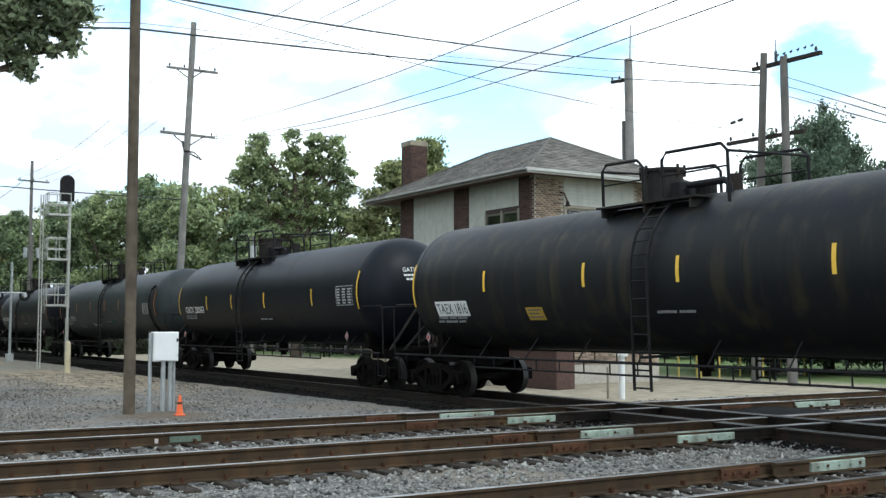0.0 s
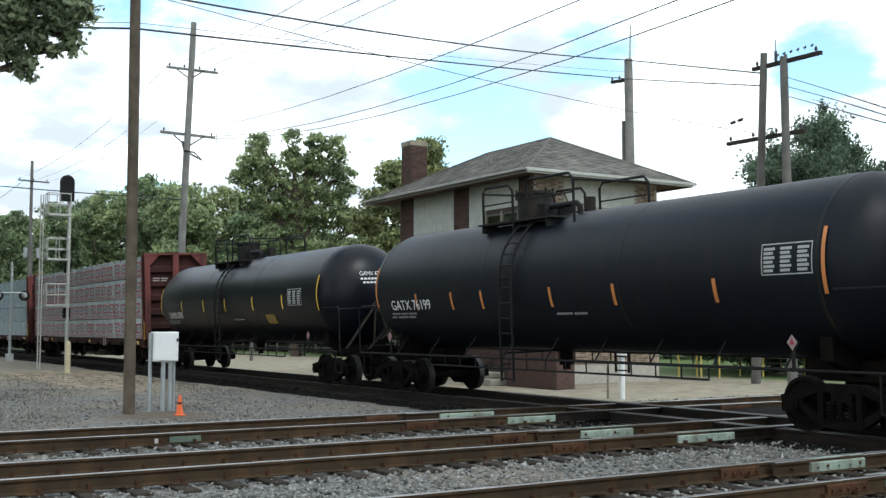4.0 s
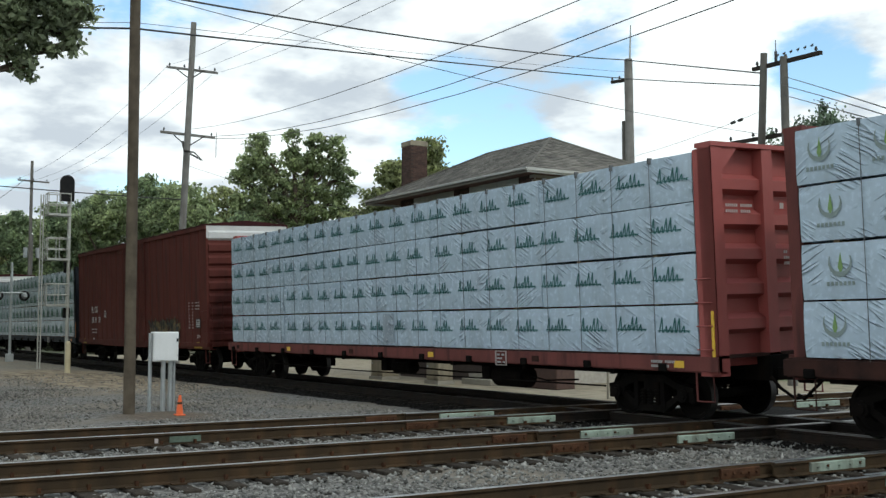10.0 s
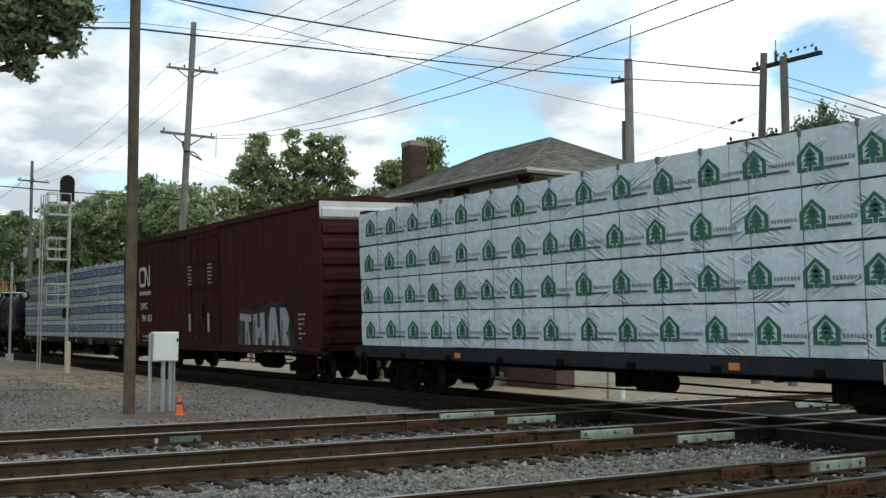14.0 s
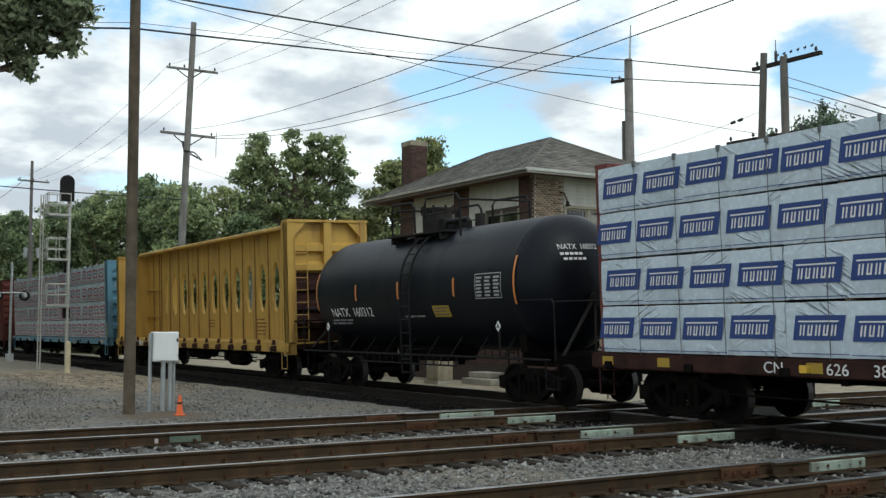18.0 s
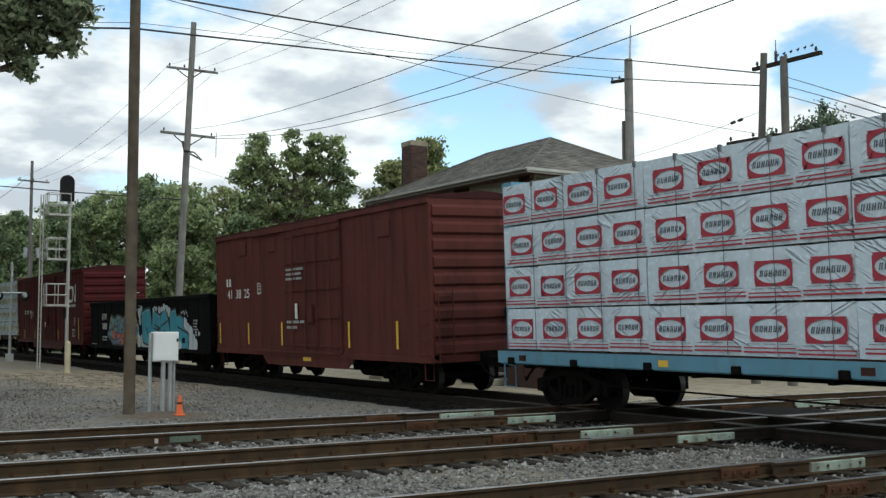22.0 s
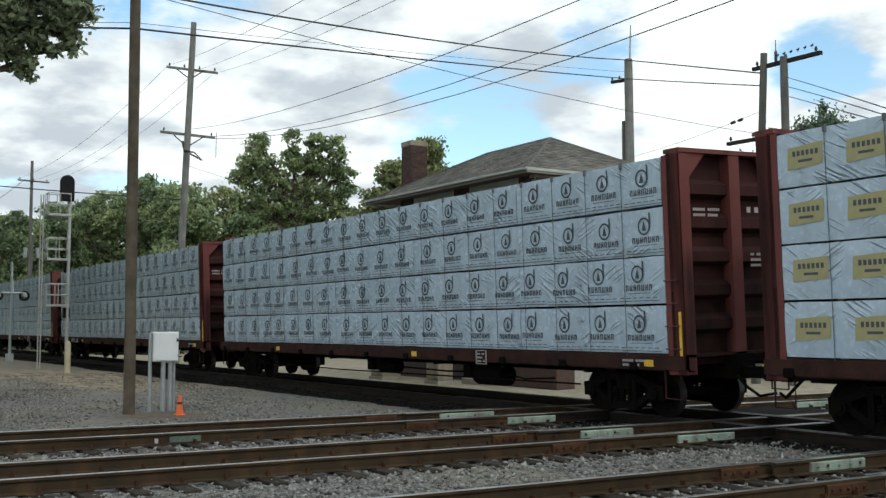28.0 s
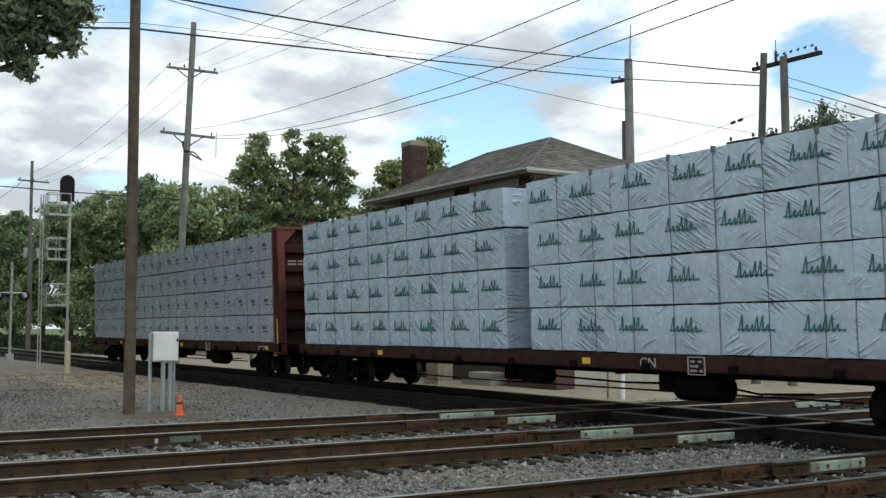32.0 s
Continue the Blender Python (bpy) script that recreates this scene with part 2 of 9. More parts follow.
MAT["blue_ink"] = flat_paint("blue_ink", (0.022, 0.055, 0.215))
MAT["yellow_ink"] = flat_paint("yellow_ink", (0.42, 0.38, 0.19))
MAT["strap"] = flat_paint("black_strap", (0.12, 0.125, 0.13), 0.7)
MAT["cyan"] = S("cyan_spray", (0.042, 0.33, 0.46), (0.033, 0.255, 0.36), 1.6, 0.6, 0, 0.05, dirt=(0.016, 0.12, 0.175), streak=0.7, amount=0.8)
MAT["spray_orange"] = flat_paint("orange_spray", (0.47, 0.125, 0.035))
MAT["spray_pink"] = flat_paint("pink_spray", (0.44, 0.17, 0.15))
MAT["spray_teal"] = flat_paint("grey_teal_spray", (0.17, 0.30, 0.29))
MAT["pale_spray"] = S("pale_spray", (0.60, 0.64, 0.67), (0.42, 0.47, 0.52), 2.6, 0.7, 0, 0.05, dirt=(0.10, 0.11, 0.125), streak=0.7, amount=0.8)
MAT["spray_red"] = flat_paint("red_spray", (0.40, 0.075, 0.045))
MAT["spray_blue"] = flat_paint("blue_grey_spray", (0.11, 0.21, 0.35))
MAT["spray_slate"] = flat_paint("slate_violet_spray", (0.13, 0.17, 0.30))
MAT["spray_yellow"] = flat_paint("yellow_spray", (0.50, 0.42, 0.10))
MAT["spray_black"] = flat_paint("black_spray", (0.0045, 0.0048, 0.0056))
MAT["dull_yellow"] = flat_paint("dull_yellow_paint", (0.40, 0.26, 0.03), 0.7)
MAT["pale_ink"] = flat_paint("dusty_stencil", (0.48, 0.42, 0.40), 0.7)
# rail beneath the train: oil and the cars' shade in one dark colour
MAT["rail_oily_shaded"] = S("oily_shaded_rail", (0.020, 0.015, 0.011), (0.010, 0.008, 0.007), 3, 0.7, 0.0, 0.3, dirt=(0.045, 0.024, 0.013), streak=0.5, spec=0.2)
MAT["arm_dark"] = S("dark_crossarm_timber", (0.050, 0.042, 0.036), (0.028, 0.024, 0.021), 4, 0.9, 0, 0.4, spec=0.15)
MAT["brace"] = S("dusty_brace_steel", (0.030, 0.028, 0.026), (0.016, 0.015, 0.014), 4, 0.8, 0, 0.2, dirt=(0.05, 0.03, 0.02), streak=0.5, spec=0.15)
MAT["dim_ink"] = flat_paint("dim_stencil", (0.17, 0.17, 0.17), 0.7)
MAT["sooty_red"] = S("sooty_oxide_red", (0.070, 0.026, 0.023), (0.032, 0.015, 0.014), 1.5, 0.8, 0, 0.15, dirt=(0.016, 0.011, 0.010), streak=0.8, spec=0.12)
MAT["silver_spray"] = flat_paint("silver_spray", (0.33, 0.34, 0.36))
MAT["dark_silver"] = flat_paint("dark_silver_spray", (0.085, 0.09, 0.10))
MAT["spray_khaki"] = flat_paint("khaki_spray", (0.055, 0.050, 0.030))
MAT["spray_olive"] = flat_paint("olive_spray", (0.105, 0.080, 0.036))
MAT["spray_tan"] = flat_paint("tan_spray", (0.20, 0.135, 0.055))
MAT["spray_dusk"] = flat_paint("dusk_blue_spray", (0.030, 0.036, 0.046))
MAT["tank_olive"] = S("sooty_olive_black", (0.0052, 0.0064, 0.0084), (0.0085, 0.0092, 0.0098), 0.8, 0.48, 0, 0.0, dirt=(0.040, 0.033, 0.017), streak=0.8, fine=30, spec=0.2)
MAT["tank_black"] = S("black_tank_paint", (0.0036, 0.0050, 0.0088), (0.0056, 0.0072, 0.0114), 0.9, 0.45, 0, 0.0, dirt=(0.013, 0.0125, 0.012), streak=0.5, fine=30, spec=0.18)
MAT["tank_grey"] = S("faded_grey_tank_paint", (0.034, 0.042, 0.045), (0.022, 0.026, 0.028), 0.7, 0.5, 0, 0.03, dirt=(0.016, 0.016, 0.016), streak=0.7, fine=30, spec=0.25)
MAT["tank_blue"] = S("glossy_blue_black", (0.0022, 0.0029, 0.0066), (0.0036, 0.0044, 0.0085), 0.8, 0.36, 0, 0.0, dirt=(0.007, 0.0075, 0.009), streak=0.5, fine=30, spec=0.24)
MAT["red_car"] = S("oxide_red_paint", (0.215, 0.066, 0.057), (0.105, 0.036, 0.032), 1.2, 0.7, 0, 0.1, dirt=(0.026, 0.016, 0.015), streak=0.9, spec=0.2, amount=0.9)
MAT["pink_car"] = S("faded_bright_red_paint", (0.36, 0.085, 0.075), (0.29, 0.065, 0.058), 1.5, 0.6, 0, 0.1, dirt=(0.2, 0.06, 0.05), streak=0.4)
MAT["navy_car"] = S("slate_black_paint", (0.022, 0.027, 0.036), (0.014, 0.017, 0.022), 1.5, 0.6, 0, 0.1, dirt=(0.04, 0.035, 0.03), streak=0.4, spec=0.12)
MAT["sky_car"] = S("light_blue_paint", (0.12, 0.28, 0.38), (0.09, 0.22, 0.30), 1.5, 0.6, 0, 0.1, dirt=(0.09, 0.09, 0.08), streak=0.5)
MAT["yellow_car"] = S("faded_yellow_paint", (0.52, 0.325, 0.062), (0.40, 0.24, 0.048), 1.2, 0.6, 0, 0.1, dirt=(0.16, 0.075, 0.025), streak=0.7, amount=0.9)
MAT["rust_yellow"] = S("rust_eaten_yellow_paint", (0.30, 0.16, 0.035), (0.14, 0.06, 0.022), 2.5, 0.75, 0, 0.2, dirt=(0.09, 0.04, 0.018), streak=0.7)
MAT["box_brown"] = S("brown_boxcar_paint", (0.125, 0.036, 0.029), (0.085, 0.027, 0.022), 1.0, 0.7, 0, 0.1, dirt=(0.035, 0.018, 0.016), streak=0.6, spec=0.12, amount=0.9)
MAT["box_dark"] = S("dark_maroon_paint", (0.056, 0.0145, 0.0155), (0.036, 0.011, 0.012), 1.3, 0.7, 0, 0.1, dirt=(0.020, 0.009, 0.009), streak=0.6, spec=0.12)
MAT["box_red"] = S("cherry_red_paint", (0.088, 0.013, 0.014), (0.055, 0.0105, 0.0115), 1.0, 0.6, 0, 0.1, dirt=(0.026, 0.010, 0.010), streak=0.6, spec=0.12, amount=0.9)
MAT["gon"] = S("black_gondola_paint", (0.0035, 0.0038, 0.0048), (0.006, 0.0062, 0.007), 1.3, 0.7, 0, 0.1, dirt=(0.014, 0.013, 0.012), streak=0.4, spec=0.04)
MAT["galv_roof"] = S("pale_roof_sheet", (0.62, 0.62, 0.60), (0.5, 0.5, 0.49), 2, 0.5, 0.2, 0.1)
MAT["deck"] = S("sooty_deck_steel", (0.062, 0.028, 0.022), (0.020, 0.013, 0.012), 2.6, 0.85, 0, 0.2, spec=0.1)
MAT["wrap"] = wrap_material("white_lumber_wrap", (0.500, 0.605, 0.705), (0.415, 0.510, 0.605))
MAT["wrap_pale"] = wrap_material("bright_lumber_wrap", (0.60, 0.675, 0.735), (0.51, 0.59, 0.655))
MAT["wrap_plain"] = wrap_material("dull_lumber_wrap", (0.50, 0.535, 0.565), (0.41, 0.44, 0.47))
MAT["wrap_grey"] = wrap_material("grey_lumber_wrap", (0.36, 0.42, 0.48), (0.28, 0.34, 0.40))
MAT["lumber"] = S("sawn_lumber", (0.42, 0.30, 0.17), (0.33, 0.23, 0.13), 6, 0.85, 0, 0.3)


# ---- mesh helpers ----
class Mesh:
    """Collects boxes, tubes and extrusions into one mesh."""

    def __init__(self):
        self.v, self.f = [], []

    def add(self, verts, faces):
        k = len(self.v)
        self.v += [tuple(p) for p in verts]
        self.f += [tuple(i + k for i in q) for q in faces]
        return self

    def box(self, x0, x1, y0, y1, z0, z1):
        v = [(x, y, z) for z in (z0, z1) for y in (y0, y1) for x in (x0, x1)]
        return self.add(v, [(0, 2, 3, 1), (4, 5, 7, 6), (0, 1, 5, 4), (2, 6, 7, 3), (0, 4, 6, 2), (1, 3, 7, 5)])

    def cbox(self, x0, x1, y0, y1, z0, z1, c=0.03):
        """A box with chamfered edges."""
        v, idx = [], {}
        for ix, (xa, sx) in enumerate(((x0, 1), (x1, -1))):
            for iy, (ya, sy) in enumerate(((y0, 1), (y1, -1))):
                for iz, (za, sz) in enumerate(((z0, 1), (z1, -1))):
                    for ax in range(3):
                        q = [xa + sx * c, ya + sy * c, za + sz * c]
                        q[ax] = (xa, ya, za)[ax]
                        idx[ix, iy, iz, ax] = len(v)
                        v.append(q)
        f = []
        for s in (0, 1):
            f.append([idx[s, a, b, 0] for a, b in ((0, 0), (0, 1), (1, 1), (1, 0))][::(1 if s == 0 else -1)])
            f.append([idx[a, s, b, 1] for a, b in ((0, 0), (1, 0), (1, 1), (0, 1))][::(1 if s == 0 else -1)])
            f.append([idx[a, b, s, 2] for a, b in ((0, 0), (0, 1), (1, 1), (1, 0))][::(1 if s == 0 else -1)])
        for a in (0, 1):
            for b in (0, 1):
                f.append([idx[0, a, b, 1], idx[1, a, b, 1], idx[1, a, b, 2], idx[0, a, b, 2]])
                f.append([idx[a, 0, b, 0], idx[a, 1, b, 0], idx[a, 1, b, 2], idx[a, 0, b, 2]])
                f.append([idx[a, b, 0, 0], idx[a, b, 1, 0], idx[a, b, 1, 1], idx[a, b, 0, 1]])
                for d in (0, 1):
                    f.append([idx[a, b, d, 0], idx[a, b, d, 1], idx[a, b, d, 2]])
        return self.add(v, f)

    def cyl(self, a, b, r, n=10, r2=None, caps=True):
        a, b = Vector(a), Vector(b)
        q = (b - a).to_track_quat("Z", "Y")
        r2 = r if r2 is None else r2
        v = []
        for p, rad in ((a, r), (b, r2)):
            for i in range(n):
                t = 2 * math.pi * i / n
                v.append(p + q @ Vector((rad * math.cos(t), rad * math.sin(t), 0)))
        f = [(i, (i + 1) % n, n + (i + 1) % n, n + i) for i in range(n)]
        if caps:
            f += [tuple(range(n))[::-1], tuple(range(n, 2 * n))]
        return self.add(v, f)

    def tube(self, pts, r, n=6):
        """One continuous tube along a line of points; r is a radius or one for each point."""
        pts = [Vector(p) for p in pts]
        rs = list(r) if isinstance(r, (list, tuple)) else [r] * len(pts)
        v, f = [], []
        for i, p in enumerate(pts):
            d = (pts[min(i + 1, len(pts) - 1)] - pts[max(i - 1, 0)]).normalized()
            up = Vector((0, 0, 1)) if abs(d.z) < 0.9 else Vector((1, 0, 0))
            e = d.cross(up).normalized()
            k = d.cross(e)
            v += [p + (e * math.cos(2 * math.pi * j / n) + k * math.sin(2 * math.pi * j / n)) * rs[i] for j in range(n)]
        for i in range(len(pts) - 1):
            f += [(i * n + j, i * n + (j + 1) % n, (i + 1) * n + (j + 1) % n, (i + 1) * n + j) for j in range(n)]
        m = (len(pts) - 1) * n
        f += [tuple(range(n))[::-1], tuple(range(m, m + n))]
        return self.add(v, f)

    def prism(self, poly, axis, a, b):
        """A polygon of (u, v) extruded along x, y or z from a to b."""
        place = {"x": lambda u, w, s: (s, u, w), "y": lambda u, w, s: (u, s, w), "z": lambda u, w, s: (u, w, s)}[axis]
        n = len(poly)
        v = [place(u, w, s) for s in (a, b) for u, w in poly]
        f = [(i, (i + 1) % n, n + (i + 1) % n, n + i) for i in range(n)] + [tuple(range(n))[::-1], tuple(range(n, 2 * n))]
        return self.add(v, f)

    def spin(self, prof, n=32, y=0.0, z=0.0):
        """A profile of (x, radius) turned round a line along x."""
        v = [(x, y + r * math.cos(2 * math.pi * i / n), z + r * math.sin(2 * math.pi * i / n)) for x, r in prof for i in range(n)]
        f = [(j * n + i, j * n + (i + 1) % n, (j + 1) * n + (i + 1) % n, (j + 1) * n + i) for j in range(len(prof) - 1) for i in range(n)]
        return self.add(v, f)

    def data(self, name, smooth=False):
        me = bpy.data.meshes.new(name)
        me.from_pydata(self.v, [], self.f)
        bm = bmesh.new()
        bm.from_mesh(me)
        bmesh.ops.recalc_face_normals(bm, faces=bm.faces)
        bm.to_mesh(me)
        bm.free()
        if smooth:
            me.shade_smooth()
            me.set_sharp_from_angle(angle=radians(40))
        return me


def part(name, mesh, material, parent=None, label="", m=None, smooth=False):
    """Links a Mesh (or shared mesh data) as one object under its thing."""
    if isinstance(mesh, Mesh):
        mesh = mesh.data(name, smooth)
    if material and not mesh.materials:
        mesh.materials.append(MAT[material] if isinstance(material, str) else material)
    ob = new(name, mesh)
    if m is not None:
        ob.matrix_basis = m
    if parent:
        ob.parent = parent
    return tagged(ob, label)


def thing(name, label, category, m=None, group="", kind=""):
    ob = new(name)
    ob.empty_display_size = 0.3
    if m is not None:
        ob.matrix_basis = m
    return tagged(ob, label, category, group, kind)


def lettering(words, size, material, parent, m, name="lettering", stretch=1.0):
    """Stencilled words as a thin mesh; m places their lower left corner, facing the reader along +z."""
    cu = bpy.data.curves.new(name, "FONT")
    cu.body, cu.size, cu.extrude = words, size, 0.002
    tmp = bpy.data.objects.new(name, cu)
    me = bpy.data.meshes.new_from_object(tmp)
    bpy.data.objects.remove(tmp)
    for v in me.vertices:
        v.co.x *= stretch
    return part(name, me, material, parent, m=m)


def spaced(words, size, material, parent, x, y, z, stretch=1.0):
    """Words on a car side, each word a part of its own."""
    def width(text):
        cu = bpy.data.curves.new("measure_line", "FONT")
        cu.body, cu.size = text, size
        tmp = bpy.data.objects.new("measure_line", cu)
        me = bpy.data.meshes.new_from_object(tmp)
        w = max(v.co.x for v in me.vertices)
        bpy.data.objects.remove(tmp)
        bpy.data.meshes.remove(me)
        return w
    at = 0
    for word in words.split():
        at = words.index(word, at)
        lettering(word, size, material, parent, side_m(x + stretch * (width(words[:at] + "I") - width("I")), y, z), stretch=stretch)
        at += len(word)


def side_m(x, y, z):
    return pose(x, y, z, 90, 0, 0)


# ---- ground ----
def ground_material():
    m = bpy.data.materials.new("gravel_and_sand")
    m.use_nodes = True
    nt = m.node_tree
    n, link = nt.nodes.new, nt.links.new
    b = nt.nodes["Principled BSDF"]
    b.inputs["Roughness"].default_value = 0.95
    tc = n("ShaderNodeTexCoord")
    vor = n("ShaderNodeTexVoronoi")
    vor.inputs["Scale"].default_value = 16
    link(tc.outputs["Object"], vor.inputs["Vector"])

    def noise_of(s, d=4):
        t = n("ShaderNodeTexNoise")
        t.inputs["Scale"].default_value, t.inputs["Detail"].default_value = s, d
        link(tc.outputs["Object"], t.inputs["Vector"])
        return t.outputs[0]

    def step(src, lo, hi):
        r = n("ShaderNodeMapRange")
        r.interpolation_type = "SMOOTHSTEP"
        r.inputs[1].default_value, r.inputs[2].default_value = lo, hi
        link(src, r.inputs[0])
        return r.outputs[0]

    def mix(fac, a, c, kind="MIX"):
        x = n("ShaderNodeMix")
        x.data_type, x.blend_type = "RGBA", kind
        for sock, val in ((0, fac), (6, a), (7, c)):
            if isinstance(val, (tuple, float)):
                x.inputs[sock].default_value = (*val, 1) if isinstance(val, tuple) else val
            else:
                link(val, x.inputs[sock])
        return x.outputs[2]

    def math_of(op, a, c):
        x = n("ShaderNodeMath")
        x.operation = op
        for i, v in enumerate((a, c)):
            if isinstance(v, float):
                x.inputs[i].default_value = v
            else:
                link(v, x.inputs[i])
        return x.outputs[0]

    sep = n("ShaderNodeSeparateXYZ")
    link(tc.outputs["Object"], sep.inputs[0])
    bw = n("ShaderNodeRGBToBW")
    link(vor.outputs["Color"], bw.inputs[0])
    stone = mix(step(bw.outputs[0], 0.1, 0.9), (0.050, 0.047, 0.042), (0.20, 0.192, 0.175))
    stone = mix(step(noise_of(0.35), 0.45, 0.7), stone, (0.17, 0.145, 0.11))
    sand = mix(step(noise_of(2.2, 6), 0.35, 0.7), (0.33, 0.285, 0.205), (0.225, 0.192, 0.135))
    grass = mix(step(noise_of(3.0, 6), 0.3, 0.7), (0.07, 0.12, 0.03), (0.13, 0.17, 0.05))
    wob = math_of("MULTIPLY", noise_of(0.4), 2.0)
    side = step(math_of("ADD", sep.outputs[1], wob), 3.6, 4.4)
    dirt_left = math_of("MULTIPLY", step(math_of("MULTIPLY", sep.outputs[0], -1.0), 34.0, 42.0), 0.75)
    col = mix(dirt_left, stone, mix(0.5, sand, stone))
    foot = n("ShaderNodeVectorMath")
    foot.operation = "DISTANCE"
    foot.inputs[1].default_value = (-23.7, -7.5, -0.3)
    link(tc.outputs["Object"], foot.inputs[0])
    patch = step(math_of("ADD", foot.outputs["Value"], noise_of(2.5)), 2.1, 1.2)
    col = mix(patch, col, mix(step(noise_of(6.0, 5), 0.35, 0.65), (0.085, 0.062, 0.042), (0.13, 0.10, 0.07)))
    bare = n("ShaderNodeVectorMath")
    bare.operation = "MULTIPLY_ADD"
    bare.inputs[1].default_value, bare.inputs[2].default_value = (0.11, 0.42, 0.0), (4.62, 1.93, 0.0)
    link(tc.outputs["Object"], bare.inputs[0])
    reach = n("ShaderNodeVectorMath")
    reach.operation = "LENGTH"
    link(bare.outputs[0], reach.inputs[0])
    earth = step(math_of("ADD", reach.outputs["Value"], noise_of(0.9, 5)), 1.95, 1.35)
    col = mix(math_of("MULTIPLY", earth, 0.9), col, mix(step(noise_of(2.4, 6), 0.38, 0.62), (0.13, 0.098, 0.062), (0.33, 0.265, 0.175)))
    west = step(math_of("MULTIPLY", sep.outputs[0], -1.0), 74.0, 92.0)
    col = mix(side, col, mix(west, sand, mix(0.6, grass, stone)))
    far = step(math_of("ADD", sep.outputs[1], wob), 16.0, 19.0)
    near = step(math_of("MULTIPLY", sep.outputs[1], -1.0), 24.0, 30.0)
    col = mix(math_of("MAXIMUM", far, near), col, grass)
    link(col, b.inputs["Base Color"])
    bp = n("ShaderNodeBump")
    bp.inputs["Strength"].default_value, bp.inputs["Distance"].default_value = 0.5, 0.03
    link(vor.outputs["Distance"], bp.inputs["Height"])
    link(bp.outputs[0], b.inputs["Normal"])
    return m


MAT["ground"] = ground_material()
MAT["stone"] = S("crushed_limestone", (0.275, 0.272, 0.252), (0.132, 0.129, 0.117), 12, 0.9, 0, 0.3, island=0.65)
MAT["stone_warm"] = S("dusty_gravel", (0.235, 0.222, 0.198), (0.125, 0.115, 0.098), 0.6, 0.95, 0, 0.3, island=0.55)
# oily ballast with the shadow of the cars put into its colour
MAT["stone_dark"] = S("oily_shaded_ballast", (0.017, 0.015, 0.013), (0.008, 0.0075, 0.007), 8, 0.9, 0, 0.5, island=0.5, spec=0.1)


def ground_height(x, y):
    h = 0.05 * noise.noise((x * 0.15, y * 0.15, 0)) + 0.02 * noise.noise((x * 0.9, y * 0.9, 3))
    if -23 < x < -3 and abs(y) < 45:
        h *= 0.3
    return -0.30 + h


def build_ground():
    xs = [-3000, -1500, -700, -400, -250, -160, -110] + [-80 + i * 1.0 for i in range(101)] + [40, 80, 160, 400, 900, 2000]
    ys = [-2500, -1000, -400, -150, -80, -50] + [-30 + i * 1.0 for i in range(71)] + [55, 80, 120, 200, 400, 900, 2500]
    m = Mesh()
    m.v = [(x, y, ground_height(x, y)) for y in ys for x in xs]
    n = len(xs)
    m.f = [(j * n + i, j * n + i + 1, (j + 1) * n + i + 1, (j + 1) * n + i) for j in range(len(ys) - 1) for i in range(n - 1)]
    tagged(part("ground", m, "ground", None, "grey gravel yard with sandy earth and grass beyond", smooth=True), category="ground", kind="structure")


build_ground()
RAILS_X = ((-18.22, -16.71), (-14.04, -12.53), (-9.31, -7.80))   # running rails of the three crossing tracks
GAUGE_HALF = 0.755


def stones(name, label, count, place, size, material, seed):
    """Loose stones, each an uneven six-cornered lump, in one mesh."""
    rng = np.random.RandomState(seed)
    base = np.array([(1, 0, 0), (-1, 0, 0), (0, 1, 0), (0, -1, 0), (0, 0, 1), (0, 0, -1)], float)
    tri = np.array([(0, 2, 4), (2, 1, 4), (1, 3, 4), (3, 0, 4), (2, 0, 5), (1, 2, 5), (3, 1, 5), (0, 3, 5)])
    pos = place(rng, count)
    count = len(pos)
    sc = rng.uniform(0.6, 1.3, (count, 1, 3)) * size * rng.uniform(0.75, 1.0, (count, 1, 1)) * (0.6 + 1.3 * rng.uniform(0, 1, (count, 1, 1)) ** 3) * np.array([1, 1, 0.75])
    jit = base[None] * rng.uniform(0.7, 1.2, (count, 6, 1)) + rng.normal(0, 0.18, (count, 6, 3))
    a = rng.uniform(0, 6.28, count)
    tilt = rng.uniform(-0.8, 0.8, count)
    v = jit * sc
    ca, sa, ct, st = np.cos(a)[:, None], np.sin(a)[:, None], np.cos(tilt)[:, None], np.sin(tilt)[:, None]
    x, y, z = v[..., 0], v[..., 1], v[..., 2]
    y, z = y * ct - z * st, y * st + z * ct
    x, y = x * ca - y * sa, x * sa + y * ca
    v = np.stack([x, y, z], -1) + pos[:, None, :]
    f = (tri[None] + (np.arange(count) * 6)[:, None, None]).reshape(-1, 3)
    me = bpy.data.meshes.new(name)
    me.vertices.add(count * 6)
    me.vertices.foreach_set("co", v.reshape(-1))
    me.loops.add(len(f) * 3)
    me.loops.foreach_set("vertex_index", f.reshape(-1).astype(np.int32))
    me.polygons.add(len(f))
    me.polygons.foreach_set("loop_start", np.arange(0, len(f) * 3, 3, dtype=np.int32))
    me.update(calc_edges=True)
    return tagged(part(name, me, material, None, label), category="gravel", kind="stuff")


# ---- tracks ----
RAIL_POLY = [(-0.075, -0.18), (0.075, -0.18), (0.075, -0.168), (0.012, -0.15), (0.010, -0.045), (0.037, -0.035), (0.037, -0.006), (0.028, 0.0), (-0.028, 0.0), (-0.037, -0.006), (-0.037, -0.035), (-0.010, -0.045), (-0.012, -0.15), (-0.075, -0.168)]


